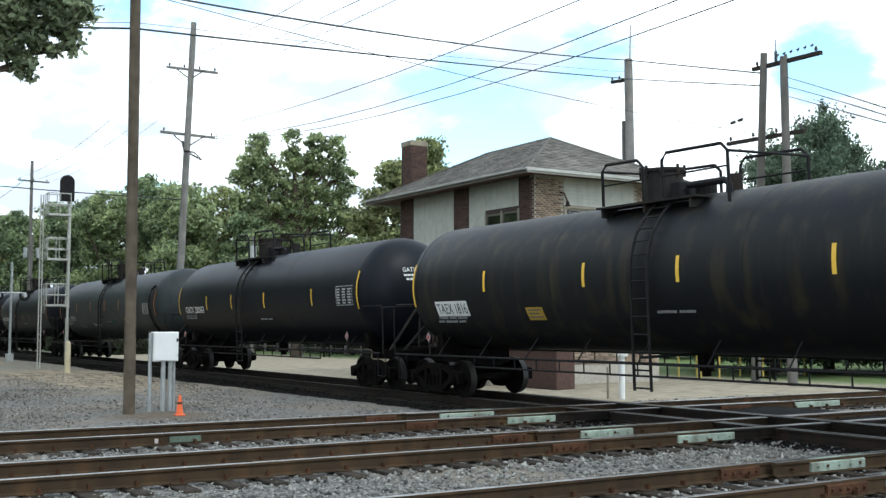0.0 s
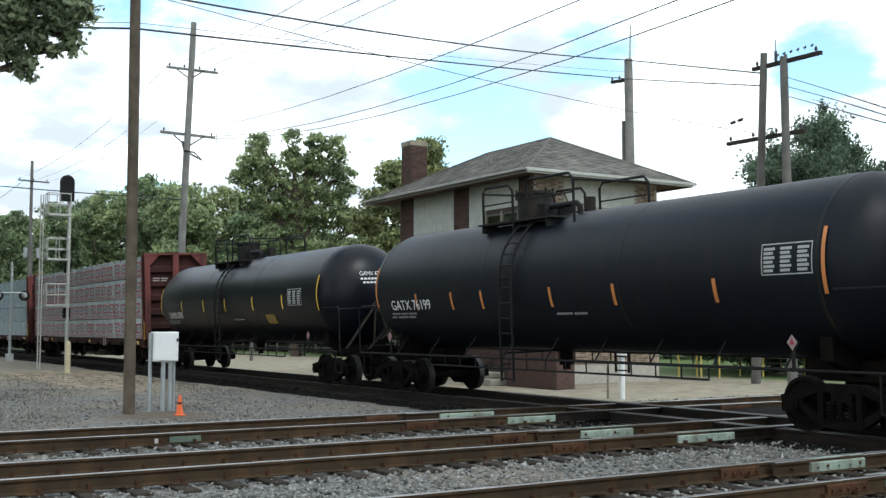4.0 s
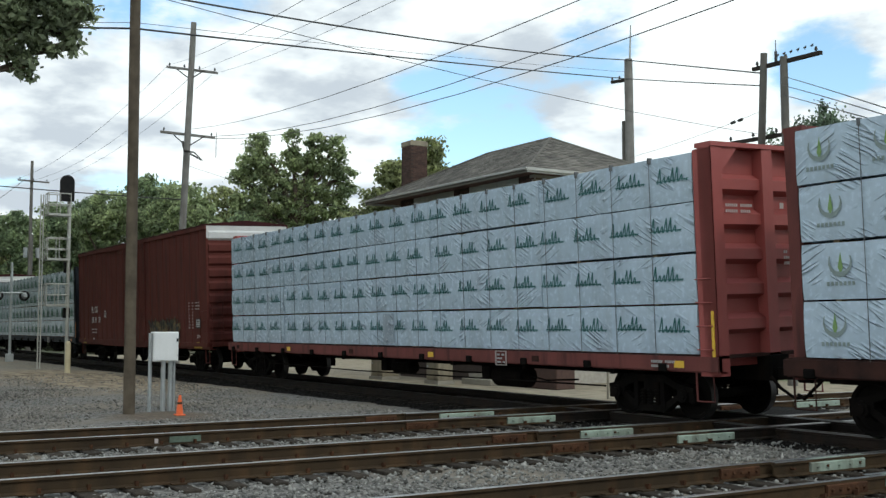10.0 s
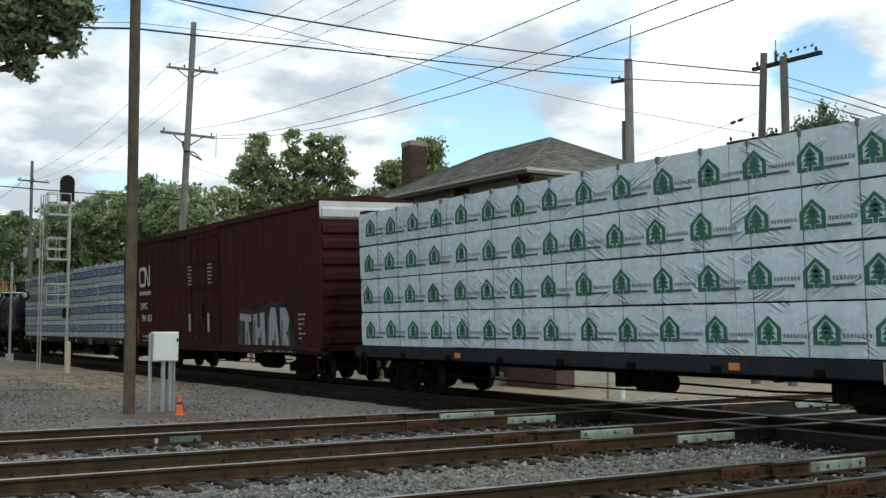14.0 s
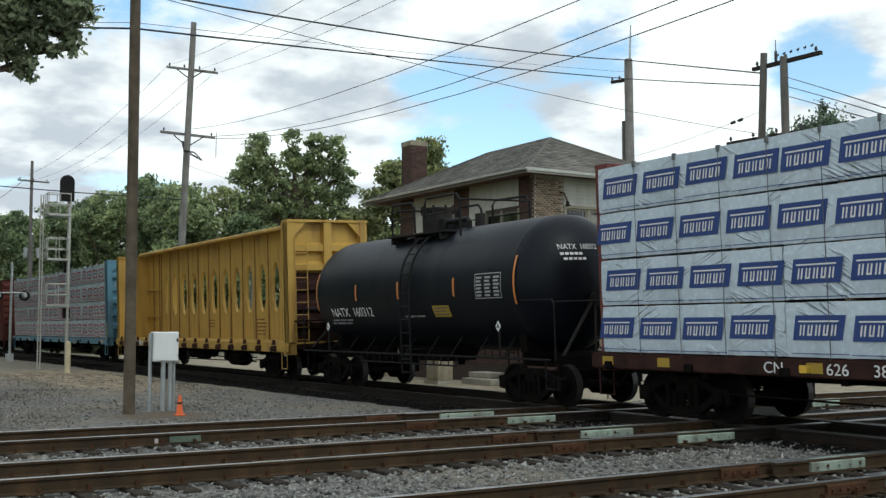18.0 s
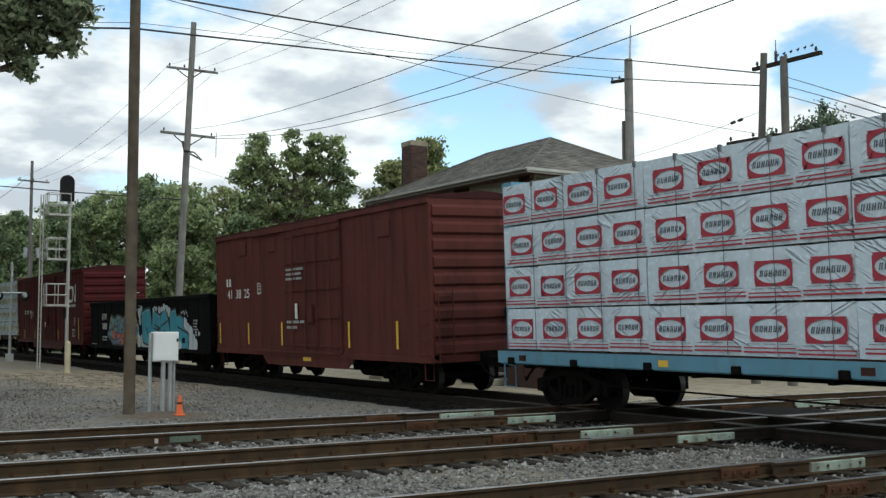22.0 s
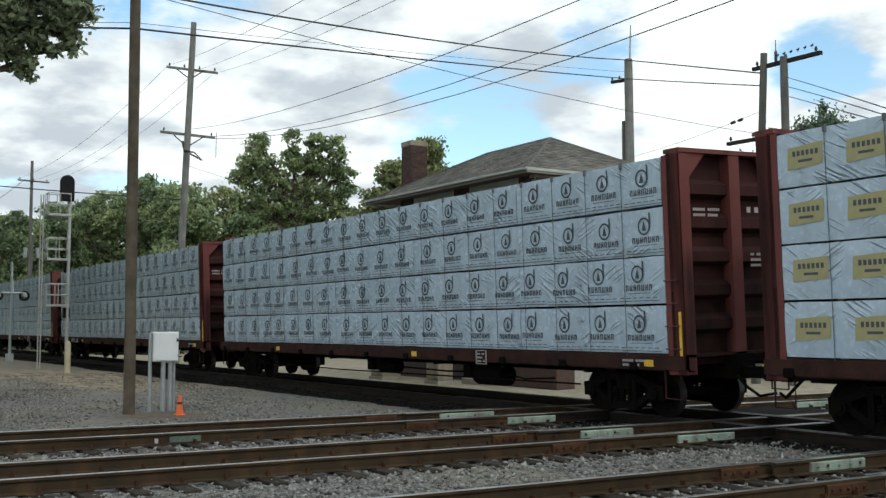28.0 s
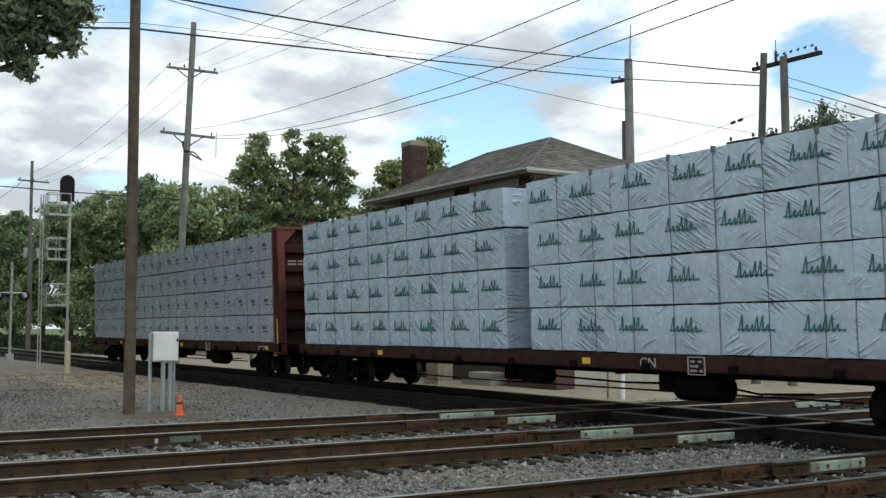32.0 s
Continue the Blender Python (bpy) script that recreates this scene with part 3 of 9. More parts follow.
def rail_mesh(axis, u, a, b, poly=RAIL_POLY, side="rail"):
    m = Mesh()
    m.prism([(u + p, q) for p, q in poly], axis, a, b)
    me = m.data("rail")
    me.materials.append(MAT[side])
    me.materials.append(MAT["rail_top" if side == "rail" else "rail_top_dull"])
    for p in me.polygons:
        if p.center.z > -0.004:
            p.material_index = 1
    return me


def crossing_track(xa, xb, y0, y1, label):
    t = thing("railway_track", label, "railway track", kind="structure")
    for x in (xa, xb):
        for a, b, side in ((y0, -2.3, "rail"), (-2.3, 2.3, "rail_oily_shaded"), (2.3, y1, "rail")):
            part("rail", rail_mesh("y", x, a, b, side=side), None, t, "rust-brown rail with polished head" if side == "rail" else "oily rail in the crossing, darkened for the train's shade")
    mid = (xa + xb) / 2
    rng = random.Random(int(mid * 10))
    data = [Mesh().cbox(-1.3, 1.3, -0.11, 0.11, -0.16, 0.0, 0.012).data("tie") for _ in range(1)][0]
    k = 0
    y = max(y0, -22)
    while y < min(y1, 26):
        if abs(y) > 2.2:
            part("tie", data, "tie", t, m=pose(mid + rng.uniform(-0.05, 0.05), y, -0.178 + rng.uniform(-0.012, 0.004), 0, 0, rng.uniform(-1.5, 1.5)))
        y += 0.53
    plates, spikes = Mesh(), Mesh()
    y = max(y0, -22)
    while y < min(y1, 26):
        for x in (xa, xb):
            if abs(y) > 2.2:
                plates.box(x - 0.16, x + 0.16, y - 0.09, y + 0.09, -0.182, -0.166)
                for s in (-1, 1):
                    q = y + s * 0.05
                    spikes.prism([(x + s * 0.085, -0.17), (x + s * 0.115, -0.17), (x + s * 0.13, -0.105), (x + s * 0.06, -0.115), (x + s * 0.06, -0.14)], "y", q - 0.018, q + 0.018)
        y += 0.53
    tagged(part("tie_plates", plates, "rail", t), kind="stuff")
    tagged(part("spikes", spikes, "rust", t), kind="stuff")
    return t


def joint_bar(track, x, y0, y1, mat="joint"):
    """Bolted bar pair on a rail's web with heads of bolts."""
    for s in (-1, 1):
        j = Mesh()
        j.prism([(x + s * 0.012, -0.15), (x + s * 0.05, -0.155), (x + s * 0.055, -0.05), (x + s * 0.035, -0.036), (x + s * 0.012, -0.04)], "y", y0, y1)
        for i in range(5):
            y = y0 + (y1 - y0) * (i + 0.5) / 5
            j.cyl((x + s * 0.05, y, -0.095), (x + s * 0.085, y, -0.095), 0.018, 6)
        part("joint_bar", j, mat, track, "mint-green insulated joint bar" if mat == "joint" else "")
    if mat == "joint":
        top = Mesh()
        top.box(x - 0.036, x + 0.036, y0, y1, 0.001, 0.004)
        part("joint_pad", top, mat, track)


def guard_rails(track, x, y0, y1, side):
    """A second rail close inside the running rail, flared at its ends, with filler blocks."""
    g = rail_mesh("y", x + side * 0.12, y0, y1)
    part("guard_rail", g, None, track, "rusty guard rail")
    b = Mesh()
    y = y0 + 0.3
    while y < y1 - 0.2:
        b.box(min(x, x + side * 0.12), max(x, x + side * 0.12), y - 0.09, y + 0.09, -0.14, -0.05)
        b.cyl((x - 0.06, y, -0.09), (x + side * 0.2, y, -0.09), 0.018, 6)
        y += 0.62
    part("filler_blocks", b, "rust", track)


TRACKS = []
for (xa, xb), label in zip(RAILS_X, ("far crossing track, brown rails on stone ballast", "middle crossing track, brown rails on stone ballast", "near crossing track, brown rails on stone ballast")):
    tr = crossing_track(xa, xb, -60, 90, label)
    TRACKS.append(tr)
    for x, s in ((xa, 1), (xb, -1)):
        guard_rails(tr, x, -4.6, 4.2, s)
        joint_bar(tr, x, -5.4, -4.75, "rust")
        joint_bar(tr, x, 2.3, 3.2, "rust")
for ti, x, y0, y1 in ((0, -18.22, -3.85, -2.6), (0, -16.71, -3.23, -2.13), (1, -14.04, -3.76, -2.66), (1, -12.53, -2.97, -1.76), (2, -9.31, -3.97, -2.95), (0, -16.71, 4.6, 6.1), (2, -7.80, -4.4, -3.4)):
    joint_bar(TRACKS[ti], x + (0.12 if x in (-18.22, -14.04, -9.31) else 0.0), y0, y1)
part("paint_mark", Mesh().prism([(-16.655, -0.15), (-16.66, -0.06), (-16.69, -0.06), (-16.69, -0.15)], "y", -9.62, -9.12), "old_paint", TRACKS[0], "faded green paint on the rail web")
part("paint_mark", Mesh().prism([(-16.655, -0.15), (-16.66, -0.08), (-16.69, -0.08), (-16.69, -0.15)], "y", -9.85, -9.80), "pale_ink", TRACKS[0], "white paint stripe on the rail web")
main = thing("railway_track", "main track under the train, oily ballast darkened for its shade, canted rails", "railway track", pose(0, 0, 0, CANT_TRACK, 0, 0), kind="structure")
for y in (-GAUGE_HALF, GAUGE_HALF):
    for a, b in ((-900, -18.5), (-18.5, 400)):
        part("rail", rail_mesh("x", y, a, b, side="rail_oily_shaded"), None, main, "oily rail with polished head, darkened for the train's shade")
tie_data = Mesh().cbox(-0.115, 0.115, -1.32, 1.32, -0.17, 0.0, 0.012).data("tie")
_r = random.Random(5)
for i in range(190):
    x = -90 + i * 0.53
    part("tie", tie_data, "tie", main, m=pose(x, _r.uniform(-0.04, 0.04), -0.18 + _r.uniform(-0.008, 0.004), 0, 0, _r.uniform(-1.2, 1.2)))
_rest = Mesh()
for i in range(560):
    x = -90 - (i + 1) * 0.53
    _rest.box(x - 0.115, x + 0.115, -1.32, 1.32, -0.34, -0.18)
tagged(part("ties", _rest, "tie", main), kind="stuff")
for y, s in ((-GAUGE_HALF, 1), (GAUGE_HALF, -1)):
    g = rail_mesh("x", y + s * 0.12, -22.5, -4.0, side="rail_oily_shaded")
    part("guard_rail", g, None, main, "rusty guard rail")
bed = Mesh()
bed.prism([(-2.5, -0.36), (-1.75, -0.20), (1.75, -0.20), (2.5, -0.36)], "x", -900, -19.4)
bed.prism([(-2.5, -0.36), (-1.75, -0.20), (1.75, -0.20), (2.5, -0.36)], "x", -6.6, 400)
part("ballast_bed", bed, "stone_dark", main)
# black bed at the crossing: oil plus painted shade of the passing cars
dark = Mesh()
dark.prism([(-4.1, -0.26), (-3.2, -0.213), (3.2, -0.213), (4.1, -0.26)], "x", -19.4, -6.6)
part("crossing_bed", dark, "stone_dark", main, "oily crossing ballast with the train's shade in its colour")
xb = Mesh()
xb.box(-21.0, -5.5, -60, 90, -0.34, -0.225)
tagged(part("ballast_bed", xb, "ground", None, "stone ballast under the crossing tracks"), category="ballast", kind="structure")


def near_spots(rng, n):
    x, y = rng.uniform(-20.8, -5.6, n), rng.uniform(-14.5, 9, n)
    r = rng.rand(n)
    keep = np.abs(y) > np.where(x > -12.4, 0.95 + 1.0 * r, 2.0 + 2.2 * r)
    for pair in RAILS_X:
        mid = (pair[0] + pair[1]) / 2
        on_tie = (np.abs(x - mid) < 1.3) & (np.mod(y - 0.42 + 0.265 + 22 - 22 * 0 , 0.53) < 0.2) & (rng.rand(n) < 0.55)
        keep &= ~on_tie
        for r in pair:
            keep &= np.abs(x - r) > 0.10
    x, y = x[keep], y[keep]
    return np.stack([x, y, -0.215 + rng.uniform(-0.015, 0.02, len(x))], -1)


def bed_spots(rng, n):
    x = rng.uniform(-62, -5.0, n)
    y = np.where((x > -20.5) & (rng.rand(n) < 0.55), rng.uniform(-4.0, -1.0, n), rng.uniform(-2.6, -1.0, n))
    y = np.where(x > -12.4, -1.0 + (y + 1.0) * 0.22, y)
    for pair in RAILS_X:
        for r in pair:
            y = np.where(np.abs(x - r) < 0.12, -2.6, y)
    z = np.where(x > -19.6, -0.215, np.where(y < -1.75, -0.20 - (-1.75 - y) * 0.21, -0.2) + y * 0.037)
    return np.stack([x, y, z], -1)


def yard_spots(rng, n):
    x = -20.8 - rng.power(0.7, n) * 26
    y = rng.uniform(-12.5, -2.4, n)
    thick = np.sin(x * 0.9 + 1.3 * np.sin(y * 0.7)) + np.sin(y * 1.4 + x * 0.35)
    keep = thick + rng.uniform(-1.6, 1.6, n) > -0.3
    keep &= (np.hypot(0.11 * x + 4.62, 0.42 * y + 1.93) > 0.9) | (rng.rand(n) < 0.25)
    keep &= np.hypot(x + 23.7, y + 7.5) > 1.25 * rng.uniform(0.6, 1.25, n)
    x, y = x[keep], y[keep]
    n = len(x)
    return np.stack([x, y, np.full(n, -0.30) + rng.uniform(-0.01, 0.02, n)], -1)


stones("ballast_stones", "pale crushed limestone between the crossing tracks", 62000, near_spots, 0.030, "stone", 1)
stones("dark_ballast_stones", "oily ballast along the main track, blackened for the train's shade", 22000, bed_spots, 0.035, "stone_dark", 2)
stones("yard_stones", "loose grey gravel of the yard", 36000, yard_spots, 0.031, "stone_warm", 3)


# ---- the signal tower building ----
TX0, TX1, TY0, TY1 = -38.55, -29.40, 6.85, 12.45   # outer faces
EAVE, SILL = 6.80, 4.40
tower = thing("signal_tower_building", "two-storey brick railway tower with hipped shingle roof", "building", pose(0, 0, 0))


def wall_rects(u0, u1, z0, z1, holes):
    """Rectangles that fill a wall round its openings."""
    us = sorted({u0, u1, *[h[0] for h in holes], *[h[1] for h in holes]})
    zs = sorted({z0, z1, *[h[2] for h in holes], *[h[3] for h in holes]})
    out = []
    for a, b in zip(us, us[1:]):
        for c, d in zip(zs, zs[1:]):
            if not any(h[0] <= a and b <= h[1] and h[2] <= c and d <= h[3] for h in holes):
                out.append((a, b, c, d))
    return out


EAST_HOLES = [(8.22, 9.14, 4.45, 5.72), (9.24, 10.16, 4.45, 5.72), (10.26, 11.20, 4.45, 5.72)]
SOUTH_HOLES = [(-32.28, -31.36, 4.47, 5.66), (-31.28, -30.34, 4.47, 5.66)]
m = Mesh()
for a, b, c, d in wall_rects(TY0 + 0.03, TY1 - 0.03, -0.35, EAVE, EAST_HOLES):
    m.box(TX1 - 0.28, TX1 - 0.02, a, b, c, d)
w_east = part("wall", m, "mortar", tower, "brown brick wall with wide upper window")
m = Mesh()
for a, b, c, d in wall_rects(TX0 + 0.02, TX1 - 0.28, -0.35, EAVE, SOUTH_HOLES):
    m.box(a, b, TY0 + 0.02, TY0 + 0.28, c, d)
w_south = part("wall", m, "mortar_dark", tower, "brick wall in a shade-dark tone, with clapboard panels")
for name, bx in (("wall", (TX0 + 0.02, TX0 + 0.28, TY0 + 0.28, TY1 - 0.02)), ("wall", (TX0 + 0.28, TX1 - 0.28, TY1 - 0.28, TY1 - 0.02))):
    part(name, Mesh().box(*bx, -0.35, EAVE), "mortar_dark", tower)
part("upper_floor", Mesh().box(TX0 + 0.28, TX1 - 0.28, TY0 + 0.28, TY1 - 0.28, 3.3, 3.5), "room", tower)
part("upper_ceiling", Mesh().box(TX0 + 0.28, TX1 - 0.28, TY0 + 0.28, TY1 - 0.28, 6.6, 6.78), "room", tower)
part("desk", Mesh().box(-31.5, -30.2, 8.6, 11.0, 4.2, 4.28).box(-31.4, -31.3, 8.7, 8.8, 3.5, 4.2).box(-30.4, -30.3, 10.8, 10.9, 3.5, 4.2), "room", tower)

BRICK_E = Mesh().cbox(-0.02, 0.022, -0.098, 0.098, -0.029, 0.029, 0.004).data("brick")
BRICK_S = Mesh().cbox(-0.098, 0.098, -0.022, 0.02, -0.029, 0.029, 0.004).data("brick")
BRICK_D = Mesh().cbox(-0.098, 0.098, -0.022, 0.02, -0.029, 0.029, 0.004).data("brick")


def lay_bricks(wall, axis, u0, u1, z0, z1, face, holes, material, single, skip=()):
    """Running bond; bricks in the stretch `single` are parts, the rest one joined mesh."""
    rest, n = Mesh(), 0
    row = 0
    z = z0
    while z < z1:
        u = u0 + 0.1 + (0.105 if row % 2 else 0.0)
        while u < u1 - 0.09:
            if not any(h[0] - 0.09 < u < h[1] + 0.09 and h[2] - 0.03 < z < h[3] + 0.03 for h in holes):
                if n < 300 and single[0] < u < single[1] and single[2] < z < single[3]:
                    data = BRICK_E if axis == "e" else BRICK_S
                    part("brick", data, material, wall, m=pose(face, u, z) if axis == "e" else pose(u, face, z))
                    n += 1
                elif axis == "e":
                    rest.box(face - 0.02, face + 0.020, u - 0.098, u + 0.098, z - 0.029, z + 0.029)
                else:
                    rest.box(u - 0.098, u + 0.098, face - 0.020, face + 0.02, z - 0.029, z + 0.029)
            u += 0.21
        z += 0.072
        row += 1
    tagged(part("bricks", rest, material, wall), kind="stuff")


lay_bricks(w_east, "e", TY0, TY1, 0.4, EAVE - 0.1, TX1 - 0.02, [(8.12, 11.30, 4.20, 6.8)], "brick", (TY0, 8.12, 3.9, 6.75))
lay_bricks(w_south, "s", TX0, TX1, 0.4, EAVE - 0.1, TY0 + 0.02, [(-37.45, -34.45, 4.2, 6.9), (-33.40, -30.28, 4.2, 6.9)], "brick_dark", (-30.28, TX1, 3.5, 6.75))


def boards(wall, axis, u0, u1, z0, z1, face, holes):
    """Overlapping clapboards, each a part, cut round the openings."""
    z = z0
    while z < z1 - 0.02:
        zt = min(z + 0.125, z1)
        spans = [(u0, u1)]
        for h in holes:
            if zt > h[2] - 0.06 and z < h[3] + 0.06:
                spans = [s for a, b in spans for s in ((a, min(b, h[0] - 0.06)), (max(a, h[1] + 0.06), b)) if s[1] - s[0] > 0.05]
        for a, b in spans:
            k = Mesh()
            if axis == "e":
                k.prism([(face, z), (face + 0.035, z), (face + 0.012, zt + 0.01), (face, zt + 0.01)], "y", a, b)
            else:
                k.prism([(face, z), (face - 0.035, z), (face - 0.012, zt + 0.01), (face, zt + 0.01)], "x", a, b)
            part("clapboard", k, "siding", wall)
        z += 0.125


boards(w_south, "s", -37.43, -34.47, 4.32, 6.78, TY0 + 0.018, [])
boards(w_south, "s", -33.38, -30.30, 4.32, 6.78, TY0 + 0.018, SOUTH_HOLES)
boards(w_east, "e", 8.14, 11.28, 5.84, 6.78, TX1 - 0.016, [])
for w, bx in ((w_east, (TX1 - 0.05, TX1 + 0.09, 8.02, 11.40, 4.22, 4.40)), (w_south, (-37.55, -34.40, TY0 - 0.07, TY0 + 0.05, 4.20, 4.31)), (w_south, (-33.50, -30.20, TY0 - 0.07, TY0 + 0.05, 4.20, 4.31))):
    part("window_sill", Mesh().cbox(*bx, 0.012), "frame", w)


def tower_window(axis, u0, u1, z0, z1, pane_label=""):
    f = Mesh()
    t = 0.055
    for a, b, c, d in ((u0, u0 + t, z0, z1), (u1 - t, u1, z0, z1), (u0 + t, u1 - t, z0, z0 + t), (u0 + t, u1 - t, z1 - t, z1)) + (((u0 + t, u1 - t, (z0 + z1) / 2 + 0.18, (z0 + z1) / 2 + 0.22),) if axis == "e" else ()):
        if axis == "e":
            f.box(TX1 - 0.10, TX1 - 0.01, a, b, c, d)
        else:
            f.box(a, b, TY0 + 0.01, TY0 + 0.10, c, d)
    w = part("window", f, "frame" if axis == "e" else "frame_dark", tower, "tan-framed sash window" if axis == "e" else "dark-framed sash window")
    if axis == "e":
        p = part("pane", Mesh().box(TX1 - 0.065, TX1 - 0.055, u0 + t, u1 - t, z0 + t, z1 - t), "pane", w)
    else:
        p = part("pane", Mesh().box(u0 + t, u1 - t, TY0 + 0.055, TY0 + 0.065, z0 + t, z1 - t), "pane", w)
    p.visible_shadow = False
    return w


for h in EAST_HOLES:
    tower_window("e", *h)
for h in SOUTH_HOLES:
    tower_window("s", *h)
for y in (8.17, 9.19, 10.21, 11.25):
    part("mullion", Mesh().cbox(TX1 - 0.06, TX1 + 0.03, y - 0.05, y + 0.05, 4.40, 5.84, 0.01), "frame", w_east)
part("window_head", Mesh().cbox(TX1 - 0.05, TX1 + 0.045, 8.10, 11.32, 5.73, 5.84, 0.01), "frame", w_east)
part("window_blind", Mesh().box(TX1 - 0.14, TX1 - 0.12, 9.26, 10.14, 5.1, 5.7), "frame", tower, "half-drawn tan blind")
for x in (-32.32, -31.32, -30.30):
    part("mullion", Mesh().cbox(x - 0.04, x + 0.04, TY0 - 0.02, TY0 + 0.06, 4.40, 5.74, 0.01), "frame", w_south)
# window air conditioner
ac = thing("air_conditioner", "tan window air conditioner resting on the sill", "air conditioner", pose(TX1, 9.82, 4.41))
part("case", Mesh().cbox(0.0, 0.42, -0.40, 0.40, 0.02, 0.56, 0.02), "frame", ac)
part("grille_frame", Mesh().box(0.421, 0.435, -0.40, 0.40, 0.02, 0.07).box(0.421, 0.435, -0.40, 0.40, 0.51, 0.56).box(0.421, 0.435, -0.40, -0.35, 0.07, 0.51).box(0.421, 0.435, 0.35, 0.40, 0.07, 0.51), "trim", ac)
part("grille", Mesh().box(0.4205, 0.4215, -0.35, 0.35, 0.07, 0.51), "black", ac)
for i in range(9):
    part("slat", Mesh().box(0.422, 0.432, -0.34, 0.34, 0.09 + i * 0.047, 0.100 + i * 0.047), "frame_dark", ac)
sg = thing("wall_sign", "small pale sign board fixed at the corner", "sign", pose(-29.88, TY0 - 0.03, 3.88))
part("board", Mesh().cbox(-0.42, 0.42, -0.012, 0.012, 0.0, 0.56, 0.006), "white_box", sg)
part("mark", Mesh().box(-0.05, 0.03, -0.02, -0.013, 0.18, 0.36), "dark_ink", sg)
part("mark", Mesh().box(0.12, 0.26, -0.02, -0.013, 0.18, 0.38), "dark_ink", sg)
lamp = thing("wall_lamp", "rusty gooseneck lamp bracket on the brick wall", "lamp", pose(TX1, 7.95, 5.75))
part("bracket", Mesh().tube([(0, 0, 0.5), (0.25, 0, 0.45), (0.4, 0.02, 0.15)], 0.03, 6), "rust", lamp)
part("shade", Mesh().cyl((0.4, 0.02, 0.15), (0.42, 0.02, 0.0), 0.05, 12, 0.09), "black", lamp)

# roof
RX0, RX1, RY0, RY1 = -40.0, -28.65, 6.05, 13.45
A, B, C2, D2 = Vector((RX0, RY0, EAVE + 0.06)), Vector((RX1, RY0, EAVE + 0.06)), Vector((RX1, RY1, EAVE + 0.06)), Vector((RX0, RY1, EAVE + 0.06))
R1, R0 = Vector((-32.25, 9.75, 8.70)), Vector((-36.35, 9.75, 8.70))
m = Mesh()
m.add([A, B, C2, D2, R0, R1], [(0, 1, 5, 4), (1, 2, 5), (2, 3, 4, 5), (3, 0, 4), (0, 3, 2, 1)])
roof = part("roof", m, "shingle", tower, "hipped roof of worn grey shingles")


def shingle_slope(p0, p1, q0, q1, rows):
    """Rows of overlapping shingles between the eave p0-p1 and the ridge q0-q1."""
    sh = Mesh()
    rng = random.Random(rows)
    nrm = (p1 - p0).cross(q0 - p0).normalized()
    for r in range(rows):
        a0, a1 = p0.lerp(q0, r / rows), p1.lerp(q1, r / rows)
        b0, b1 = p0.lerp(q0, min(1, (r + 1.15) / rows)), p1.lerp(q1, min(1, (r + 1.15) / rows))
        wid = (a1 - a0).length
        n = max(1, int(wid / 0.32))
        for i in range(n):
            s, e = (i + (0.5 if r % 2 else 0)) / n, (i + 1 + (0.5 if r % 2 else 0) - 0.04) / n
            s, e = min(s, 1), min(e, 1)
            if e - s < 0.1 / n:
                continue
            h = 0.022 + rng.uniform(0, 0.010)
            v = [a0.lerp(a1, s) + nrm * h, a0.lerp(a1, e) + nrm * h, b0.lerp(b1, e) + nrm * 0.008, b0.lerp(b1, s) + nrm * 0.008, a0.lerp(a1, s), a0.lerp(a1, e)]
            sh.add(v, [(0, 1, 2, 3), (4, 5, 1, 0)])
    tagged(part("shingles", sh, "shingle", roof), kind="stuff")


shingle_slope(A, B, R0, R1, 22)
shingle_slope(B, C2, R1, R1, 22)
shingle_slope(C2, D2, R1, R0, 12)
shingle_slope(D2, A, R0, R0, 12)
for a, b in ((B, R1), (A, R0), (R0, R1), (C2, R1), (D2, R0)):
    part("ridge_cap", Mesh().tube([a + Vector((0, 0, 0.01)), b + Vector((0, 0, 0.02))], 0.055, 6), "shingle", roof)
# long fascias painted dark for the shade on that side, end ones left pale
for bx in ((RX0, RX1, RY0 - 0.03, RY0), (RX0, RX1, RY1, RY1 + 0.03)):
    part("fascia", Mesh().box(bx[0], bx[1], bx[2], bx[3], EAVE - 0.08, EAVE + 0.07), "frame_dark", roof)
for bx in ((RX1, RX1 + 0.03), (RX0 - 0.03, RX0)):
    part("fascia", Mesh().box(bx[0], bx[1], RY0 - 0.03, RY1 + 0.03, EAVE - 0.08, EAVE + 0.07), "trim", roof)
gut = [(0, 0), (0.09, 0.0), (0.11, 0.09), (0.0, 0.09)]
part("gutter", Mesh().prism([(RX1 + 0.03 + u, EAVE - 0.02 + w) for u, w in gut], "y", RY0 - 0.1, RY1 + 0.1), "trim", roof, "pale sheet-metal gutter")
part("gutter", Mesh().prism([(RY0 - 0.03 - u, EAVE + 0.02 + w * 0.7) for u, w in gut], "x", RX0, RX1 + 0.1), "trim", roof, "pale sheet-metal gutter")
# the underside takes the shade-dark brick tone
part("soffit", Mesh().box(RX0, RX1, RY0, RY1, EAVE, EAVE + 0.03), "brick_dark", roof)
# chimney on the end wall
ch = part("chimney", Mesh().box(-39.48, -38.72, 7.45, 8.23, -0.3, 9.18), "mortar_dark", tower, "brick chimney with concrete cap")
cb = Mesh()
for r in range(24):
    z = 7.45 + r * 0.072
    for i in range(4):
        u = 7.47 + i * 0.21 + (0.1 if r % 2 else 0)
        cb.box(-38.74, -38.70, max(7.45, u), min(8.23, u + 0.195), z, z + 0.058)
        u = -39.46 + i * 0.21 + (0.1 if r % 2 else 0)
        cb.box(max(-39.48, u), min(-38.72, u + 0.195), 7.43, 7.47, z, z + 0.058)
